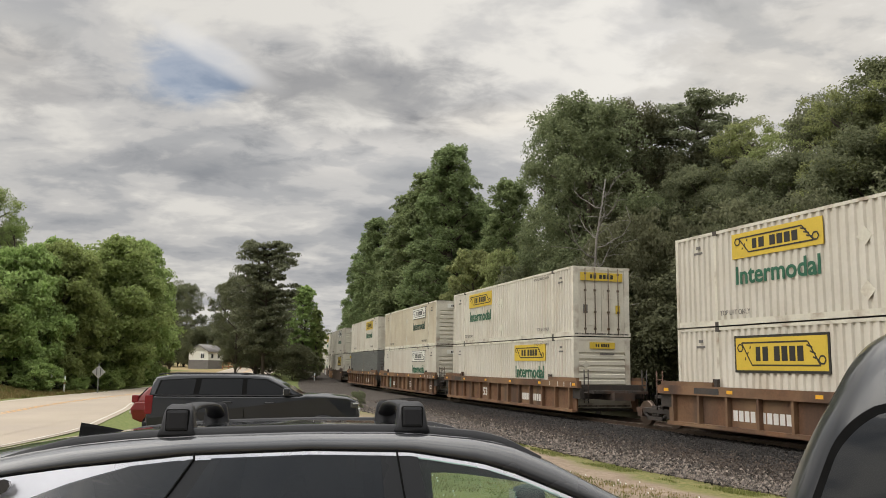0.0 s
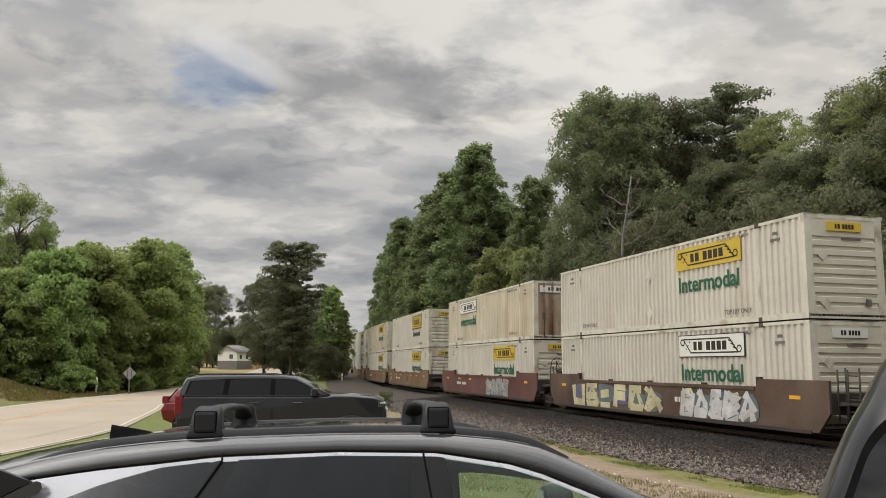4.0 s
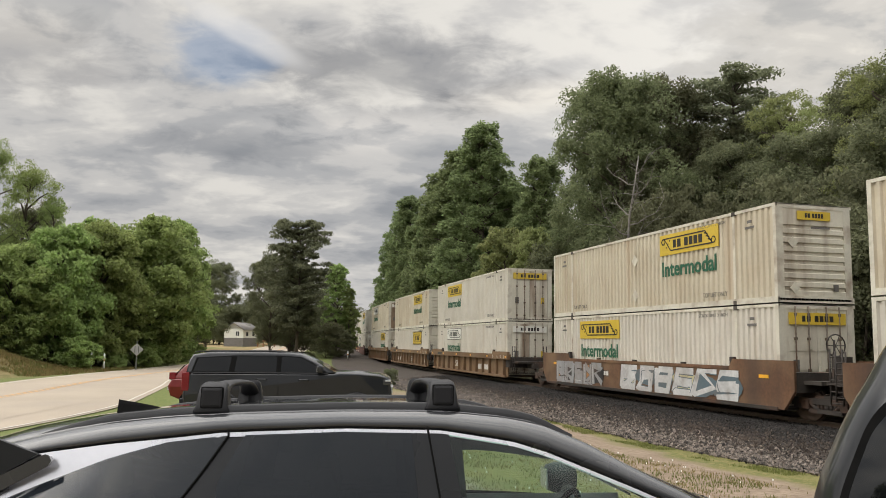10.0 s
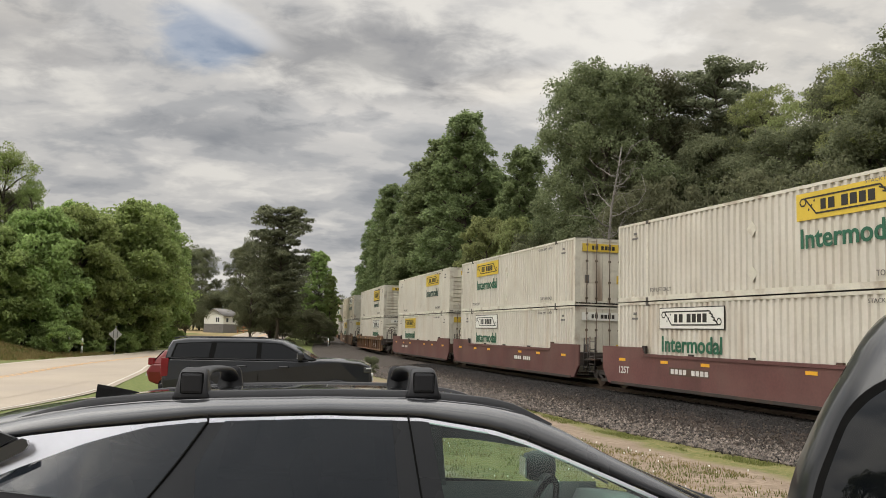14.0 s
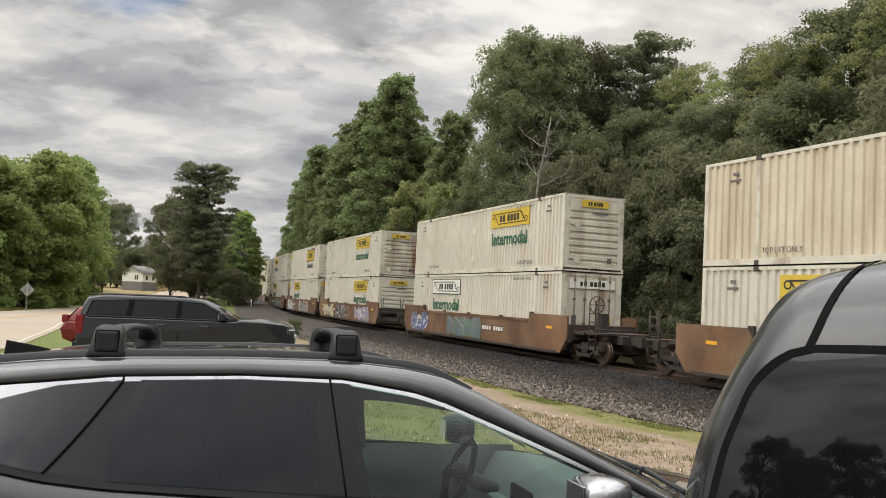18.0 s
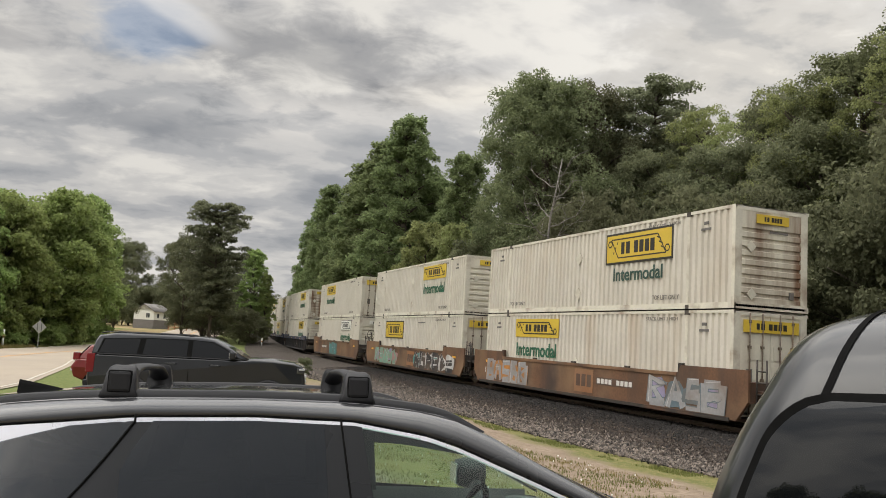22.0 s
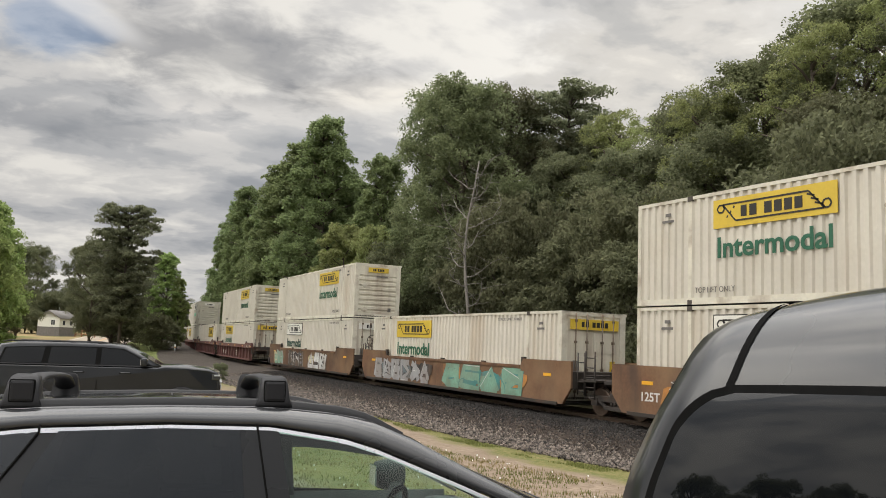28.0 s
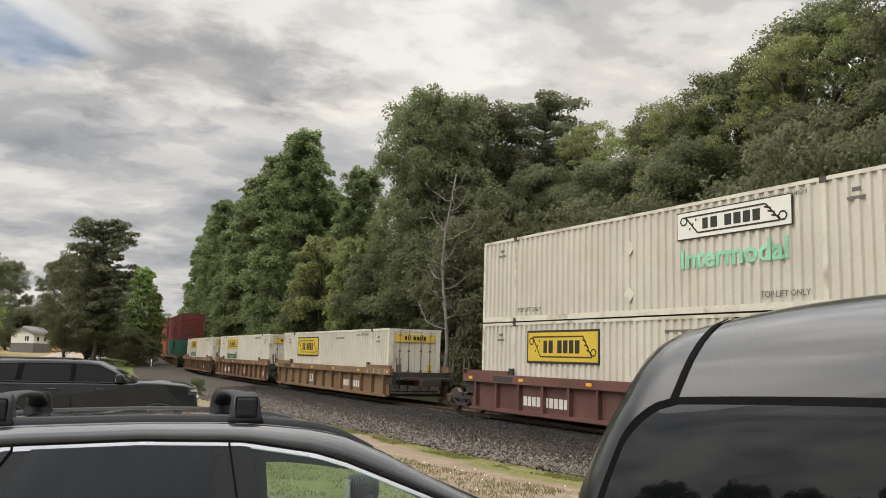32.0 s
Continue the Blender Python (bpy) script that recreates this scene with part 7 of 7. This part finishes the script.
def red_car():
    x, y = -7.85, 27.3
    car = thing("parked_red_car", pose(x, y, height(x, y) + 0.01, 0, 0, 6), "red hatchback parked on grass behind the SUV", "car")
    wf = lambda u, z: float(np.interp(z, [0.3, 0.7, 0.95, 1.5], [0.82, 0.90, 0.86, 0.62]))
    part("body", shell([(-1.85, 0.45), (-1.93, 0.75), (-1.80, 1.0), (0.95, 0.98), (1.7, 0.86), (2.1, 0.66), (2.1, 0.4), (-1.6, 0.35)], wf, 0.06), M["paint_red"], car)
    part("cabin", shell([(-1.80, 0.98), (-1.45, 1.40), (-1.1, 1.53), (-0.2, 1.55), (0.25, 1.44), (1.0, 0.98)], wf, 0.05), M["paint_red"], car)
    for sd in (-1, 1):
        side_panel("rear_window", [(-1.5, 1.02), (-1.25, 1.38), (-0.4, 1.44), (-0.4, 1.02)], wf, M["glass_dark"], car, 0.006, sd=sd)
        side_panel("front_window", [(-0.33, 1.02), (-0.33, 1.44), (0.1, 1.40), (0.75, 1.02)], wf, M["glass_mid"], car, 0.006, sd=sd)
        part("tail_lamp", B(-1.90, -1.70, min(sd * 0.70, sd * 0.85), max(sd * 0.66, sd * 0.86), 0.95, 1.18, bevel=0.03), M["lens_red"], car)
        part("reflector", B(-1.96, -1.88, min(sd * 0.5, sd * 0.8), max(sd * 0.5, sd * 0.8), 0.62, 0.70, bevel=0.01), M["lens_clear"], car)
        for xx in (-1.25, 1.3):
            wheel(car, xx, sd * 0.76, 0.31, 0.31, 0.2)
    rows = [[(-1.84 + 0.33 * q, f * 0.60, 1.03 + 0.37 * q) for f in np.linspace(-1, 1, 7)] for q in np.linspace(0, 1, 4)]
    sheet("tailgate_window", rows, M["glass_dark"], car, -0.01, out=(-1, 0, 0.5))


red_car()


def flow(x, xs, ys):
    """A smooth curve through the points, with no overshoot."""
    h = [b - a for a, b in zip(xs, xs[1:])]
    d = [(b - a) / k for a, b, k in zip(ys, ys[1:], h)]
    m = [d[0]] + [0.0 if p * q <= 0 else 2 * p * q / (p + q) for p, q in zip(d, d[1:])] + [d[-1]]
    k = max(0, min(len(h) - 1, int(np.searchsorted(xs, x, "right")) - 1))
    t = (x - xs[k]) / h[k]
    return (ys[k] * (1 + 2 * t) * (1 - t) ** 2 + h[k] * m[k] * t * (1 - t) ** 2 + ys[k + 1] * t * t * (3 - 2 * t) + h[k] * m[k + 1] * t * t * (t - 1))


def tall_suv():
    """The black vehicle close by: its tail with a wide rear window and a crowned roof."""
    cx, cy = 0.625, 1.577
    hd = -36.0
    r = (math.cos(radians(36)), -math.sin(radians(36)))
    W0 = 0.935
    car = thing("parked_tall_suv", pose(cx + r[0] * W0, cy + r[1] * W0, 0.0, 0, 0, hd), "glossy black full-size SUV seen from behind, close by", "car")
    # along the arc from sill to roof: height, set-back, half width, crown
    T = [0.0, 0.3, 0.65, 0.77, 1.0, 1.22, 1.32, 1.40, 1.435, 1.465, 1.56, 1.66, 1.79, 1.96, 2.26, 3.46, 5.46]
    Z = [0.45, 0.75, 1.10, 1.22, 1.45, 1.667, 1.77, 1.85, 1.885, 1.914, 1.998, 2.068, 2.122, 2.156, 2.172, 2.174, 2.16]
    D = [-0.06, -0.045, -0.018, 0.0, 0.036, 0.070, 0.087, 0.102, 0.110, 0.120, 0.162, 0.232, 0.34, 0.50, 0.80, 2.0, 4.0]
    W = [0.98, 1.05, 1.065, 1.06, 1.035, 1.0, 0.966, 0.935, 0.920, 0.907, 0.878, 0.851, 0.826, 0.805, 0.79, 0.79, 0.79]
    C = [0.0, 0.0, 0.0, 0.0, 0.004, 0.008, 0.012, 0.020, 0.025, 0.030, 0.045, 0.065, 0.09, 0.11, 0.12, 0.12, 0.12]

    def P(i, f, off=0.0):
        if off:
            p = Vector(P(i, f))
            n = (Vector(P(i + 0.004, f)) - p).cross(Vector(P(i, f - 0.004)) - p).normalized()
            return tuple(p + n * (off if n.y < 0.2 else -off))
        z, d, w, c = (float(flow(i, T, q)) for q in (Z, D, W, C))
        a = abs(f)
        turn = max(0.0, (a - 0.90) / 0.10)
        return (f * w, d + 0.035 * a * a + 0.125 * turn ** 2.2, z - c * a ** 2.4)

    def skin(name, i0, i1, f0, f1, mat, off=0.0, n=26, m=20, label=""):
        rows = [[P(float(i), float(f), off) for f in np.linspace(f0, f1, n)] for i in np.linspace(i0, i1, m)]
        return sheet(name, rows, mat, car, 0.0, label, out=(0, -1, 0.3))

    skin("tail_shell", 0, 2.4, -1.0, 1.0, M["paint_tall"], 0.0, 72, 70)
    skin("roof", 2.4, 5.06, -1.0, 1.0, M["paint_tall"], 0.0, 40, 16)

    def corner(i, i0, i1, lim, rad):
        """Half width of a window with rounded corners at the height i."""
        e = max(0.0, rad - min(i - i0, i1 - i)) / rad
        return lim - 0.085 * (1 - math.sqrt(max(0.0, 1 - e * e)))

    for nm, i0, i1, lim, mat, off, lb in (("window_seal", 0.735, 1.464, 0.925, "rubber", 0.003, ""), ("rear_window", 0.765, 1.444, 0.908, "glass_dark", 0.006, "dark wide rear window")):
        rows = []
        for i in np.linspace(i0, i1, 60):
            q = corner(float(i), i0, i1, lim, 0.11)
            rows.append([P(float(i), float(f), off) for f in np.linspace(-q, q, 60)])
        sheet(nm, rows, M[mat], car, 0.0, lb, out=(0, -1, 0.3))
    for sd in (-1, 1):
        a, b = sorted((sd * 0.836, sd * 0.853))
        skin("roof_seam", 1.46, 2.4, a, b, M["rubber"], 0.003, 4, 30)
        # flank
        rows = []
        for i in np.linspace(0, 1.9, 26):
            x, y, z = P(float(i), sd)
            rows.append([(x, y, z), (x * 1.004, y + 0.1, z), (x * 1.0, y + 0.5, z), (x * 0.97, 1.7, z), (x * 0.86, 2.6, z), (x * 0.84, 3.6, z)])
        sheet("flank", rows, M["paint_tall"], car, 0.0, out=(sd, 0, 0))
        for yy in (1.0, 4.0):
            wheel(car, sd * 0.0 + 0.0, 0.0, 0.42, 0.42, 0.26).matrix_basis = pose(sd * (0.88 if yy < 2 else 0.72), yy, 0, 0, 0, 90)
        part("tail_lamp", B(min(sd * 0.93, sd * 1.04), max(sd * 0.93, sd * 1.04), 0.0, 0.17, 0.85, 1.12, bevel=0.02), M["lens_red"], car)
    rows = [[(f * 0.74, 3.6 + 0.75 * q, 2.1 - 0.75 * q) for f in (-1, -0.5, 0, 0.5, 1)] for q in np.linspace(0, 1, 5)]
    sheet("windscreen", rows, M["glass_dark"], car, out=(0, 1, 1))
    part("bonnet", B(-0.84, 0.84, 3.55, 4.9, 0.5, 1.32, bevel=0.1), M["paint_tall"], car)
    part("rear_bumper", B(-0.98, 0.98, -0.16, 0.1, 0.42, 0.68, bevel=0.04), M["plastic"], car)
    part("underbody", B(-0.9, 0.9, 0.0, 4.6, 0.35, 0.5), M["plastic"], car)


tall_suv()

# ---- house, signs, posts and what stands far off ----
M.update(
    siding=material("house_siding", (0.66, 0.66, 0.60), 0.7, vary=0.06, fine=30),
    shingle=material("roof_shingle", (0.16, 0.15, 0.14), 0.9, vary=0.2, fine=20),
    sign_back=material("sign_metal", (0.42, 0.42, 0.41), 0.4, metal=0.7, vary=0.1),
    sign_post=material("sign_post", (0.16, 0.17, 0.15), 0.6, metal=0.5),
    post_white=material("marker_white", (0.72, 0.72, 0.70), 0.5, vary=0.1),
    window_dark=material("house_window", (0.05, 0.055, 0.06), 0.1),
    wood_fence=material("fence_wood", (0.30, 0.13, 0.06), 0.8, vary=0.2),
    truck_white=material("truck_white", (0.70, 0.70, 0.68), 0.45, vary=0.06, fine=12),
)


def house():
    x, y = -36.9, 131.0
    z = height(x, y)
    h = thing("house", pose(x, y, z + 1.0, 0, 0, 72) @ Matrix.Diagonal((0.58, 0.58, 0.62, 1)), "small white gabled house with a grey shingle roof", "house")
    part("wall", B(-3.6, 3.6, -3.0, 3.0, 0.0, 2.7), M["siding"], h)
    for sd in (-1, 1):
        bm = bmesh.new()
        v = [bm.verts.new((-3.6 if sd < 0 else 3.6, yy, zz)) for yy, zz in ((-3.0, 2.7), (3.0, 2.7), (0, 4.3))]
        bm.faces.new(v)
        bmesh.ops.solidify(bm, geom=bm.faces[:], thickness=0.1)
        part("gable", bm, M["siding"], h)
        rows = [[(xx, sd * yy, zz + 0.06) for xx in (-4.0, 0, 4.0)] for yy, zz in ((0, 4.35), (3.5, 2.45))]
        sheet("roof", rows, M["shingle"], h, -0.12, out=(0, 0, 1))
    for xx, yy in ((-3.62, -1.2),):
        w = part("window", B(xx - 0.03, xx + 0.05, yy - 0.5, yy + 0.5, 1.0, 2.1), M["window_dark"], h)
        part("frame", B(xx - 0.05, xx, yy - 0.56, yy + 0.56, 2.1, 2.18), M["post_white"], w)
        part("frame", B(xx - 0.05, xx, yy - 0.04, yy + 0.04, 1.0, 2.1), M["post_white"], w)
    for xx in (-1.8, 1.2):
        w = part("window", B(xx - 0.45, xx + 0.45, -3.05, -2.97, 1.0, 2.0), M["window_dark"], h)
        part("frame", B(xx - 0.5, xx + 0.5, -3.08, -3.02, 2.0, 2.08), M["post_white"], w)
    bm = bmesh.new()
    tube(bm, [(1.5, 0.8, 3.6), (1.5, 0.8, 5.2)], 0.08, 6)
    part("vent_pipe", bm, M["sign_post"], h)
    part("skirting", B(-3.62, 3.62, -3.03, 3.03, -3.0, 0.5), M["shingle"], h)
    f = thing("garden_fence", pose(-33.5, 128, height(-33.5, 128)), "low reddish wooden fence by the house", "fence")
    for k in range(4):
        part("post", B(k * 0.9 - 0.06, k * 0.9 + 0.06, -0.06, 0.06, 0, 1.1), M["wood_fence"], f)
    for zz in (0.4, 0.85):
        part("rail", B(-0.1, 2.8, 0.06, 0.1, zz, zz + 0.12), M["wood_fence"], f)


def road_sign():
    x, y = -24.6, 60.2
    s = thing("road_sign", pose(x, y, height(x, y), 0, 0, 10), "grey back of a diamond road sign on a post", "sign")
    part("post", B(-0.04, 0.04, 0.0, 0.06, -0.2, 2.1), M["sign_post"], s)
    bm = B(-0.33, 0.33, -0.012, 0.0, -0.33, 0.33, bevel=0.01)
    bmesh.ops.transform(bm, matrix=pose(0, 0, 1.50, 0, 45, 0), verts=bm.verts)
    pl = part("plate", bm, M["sign_back"], s)
    for xx in (-0.13, 0.13):
        part("brace", B(xx - 0.03, xx + 0.03, -0.03, -0.012, 1.24, 1.76), M["sign_post"], pl)


def marker_post(x, y, h, label):
    p = thing("marker_post", pose(x, y, height(x, y)), label, "post")
    bm = bmesh.new()
    tube(bm, [(0, 0, -0.2), (0, 0, h)], 0.07, 8)
    part("shaft", bm, M["post_white"], p)
    bm = bmesh.new()
    tube(bm, [(0, 0, h * 0.55), (0, 0, h * 0.70)], 0.076, 8)
    part("band", bm, M["line_yellow"], p)
    bm = bmesh.new()
    tube(bm, [(0, 0, h), (0, 0, h + 0.05)], 0.075, 8, r1=0.03)
    part("cap", bm, M["post_white"], p)


def box_truck(x, y, rz, far):
    z = height(x, y)
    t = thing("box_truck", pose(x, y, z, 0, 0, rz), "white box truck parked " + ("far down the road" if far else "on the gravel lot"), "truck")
    part("cargo_box", B(-3.4, 1.6, -1.2, 1.2, 0.95, 3.5, bevel=0.03), M["truck_white"], t)
    part("cab", shell([(1.7, 0.6), (1.7, 2.3), (2.2, 2.4), (2.75, 2.2), (3.1, 1.5), (3.7, 1.35), (3.8, 0.6)], lambda u, z: 1.0, 0.08), M["truck_white"], t)
    part("windscreen", B(2.72, 3.1, -0.9, 0.9, 1.55, 2.15), M["window_dark"], t)
    part("chassis", B(-3.2, 3.5, -0.45, 0.45, 0.5, 0.8), M["steel_dark"], t)
    for xx in (-2.2, 2.9):
        for sd in (-1, 1):
            wheel(t, xx, sd * 0.92, 0.42, 0.42, 0.28)


house()
road_sign()
marker_post(-27.2, 58.6, 1.25, "white marker post with an orange band beside the road")
marker_post(-26.4, 58.9, 1.15, "leaning white marker post beside the road")
marker_post(-14.6, 96.0, 0.9, "short pale post in the grass near the track")
box_truck(-27.5, 168, 70, True)
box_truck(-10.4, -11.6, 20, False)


# ---- grass tufts, wild flowers, weeds ----
def tufts(name, n, region, hgt, mat, label, seed, w=0.009, patch=-0.08, plan=False):
    rnd = np.random.default_rng(seed)
    verts, faces = [], []
    c = 0
    while c < n:
        s, o = region(rnd)
        p = Vector((s, o, 0)) if plan else on_track(s, o)[0]
        if (p.y < 2 and p.x < 3) or noise.noise(Vector((p.x * 0.7, p.y * 0.7, seed))) < patch:
            c += 1
            continue
        z = height(p.x, p.y)
        for b in range(5):
            a = rnd.random() * 6.28
            h = hgt * (0.5 + 0.8 * rnd.random())
            bx, by = p.x + rnd.normal() * 0.06, p.y + rnd.normal() * 0.06
            dx, dy = math.cos(a) * w, math.sin(a) * w
            lx, ly = rnd.normal() * h * 0.35, rnd.normal() * h * 0.35
            k = len(verts)
            verts += [(bx - dx, by - dy, z - 0.02), (bx + dx, by + dy, z - 0.02), (bx + lx, by + ly, z + h)]
            faces.append((k, k + 1, k + 2))
        c += 1
    me = bpy.data.meshes.new(name)
    me.from_pydata(verts, [], faces)
    me.materials.append(mat)
    tagged(new(name, me), label, "grass", kind="stuff")


M["blade"] = leaf_material("grass_blade", (0.150, 0.160, 0.052), 0.4)
M["straw"] = leaf_material("dry_grass", (0.24, 0.20, 0.08), 0.3)
M["petal"] = material("white_petal", (0.75, 0.75, 0.70), 0.7)
tufts("verge_grass", 5500, lambda r: (2 + 50 * r.random() ** 1.3, -5.1 - 0.75 * r.random()), 0.06, M["blade"], "short green grass along the ballast", 41)
tufts("lot_grass", 6000, lambda r: (-4 + 30 * r.random(), -7.6 - 5.0 * r.random() ** 1.2), 0.048, M["blade"], "uneven grass with wild flowers beside the dirt track", 42)
tufts("dry_grass", 7000, lambda r: (-4 + 40 * r.random(), -7.4 - 5.0 * r.random()), 0.045, M["straw"], "dry straw-coloured grass tufts", 43)

tufts("bank_weeds", 6000, lambda r: (-25.2 - 12 * r.random(), 63 - 16 * r.random()), 0.20, M["straw"], "tall dry weeds on the roadside bank", 45, 0.02, -0.3, True)
tufts("bank_weeds", 3500, lambda r: (-25.0 - 12 * r.random(), 64 - 17 * r.random()), 0.22, M["blade"], "green weeds on the roadside bank", 46, 0.024, -0.05, True)


def flowers():
    rnd = np.random.default_rng(44)
    verts, faces = [], []
    for i in range(300):
        p, th = on_track(-2 + 26 * rnd.random(), -7.9 - 4.2 * rnd.random())
        z = height(p.x, p.y) + 0.06 + 0.10 * rnd.random()
        r = 0.007 + 0.006 * rnd.random()
        k = len(verts)
        verts += [(p.x + r * math.cos(q), p.y + r * math.sin(q), z + 0.012 * math.cos(2 * q)) for q in np.linspace(0, 6.28, 7)[:-1]] + [(p.x, p.y, z + 0.02)]
        faces += [(k + q, k + (q + 1) % 6, k + 6) for q in range(6)]
    me = bpy.data.meshes.new("wild_flowers")
    me.from_pydata(verts, [], faces)
    me.materials.append(M["petal"])
    tagged(new("wild_flowers", me), "small white wild flowers in the grass", "flowers", kind="stuff")


flowers()


def motions():
    for ob, mid, z in TRAIN:
        ride(ob, mid, z)


motions()
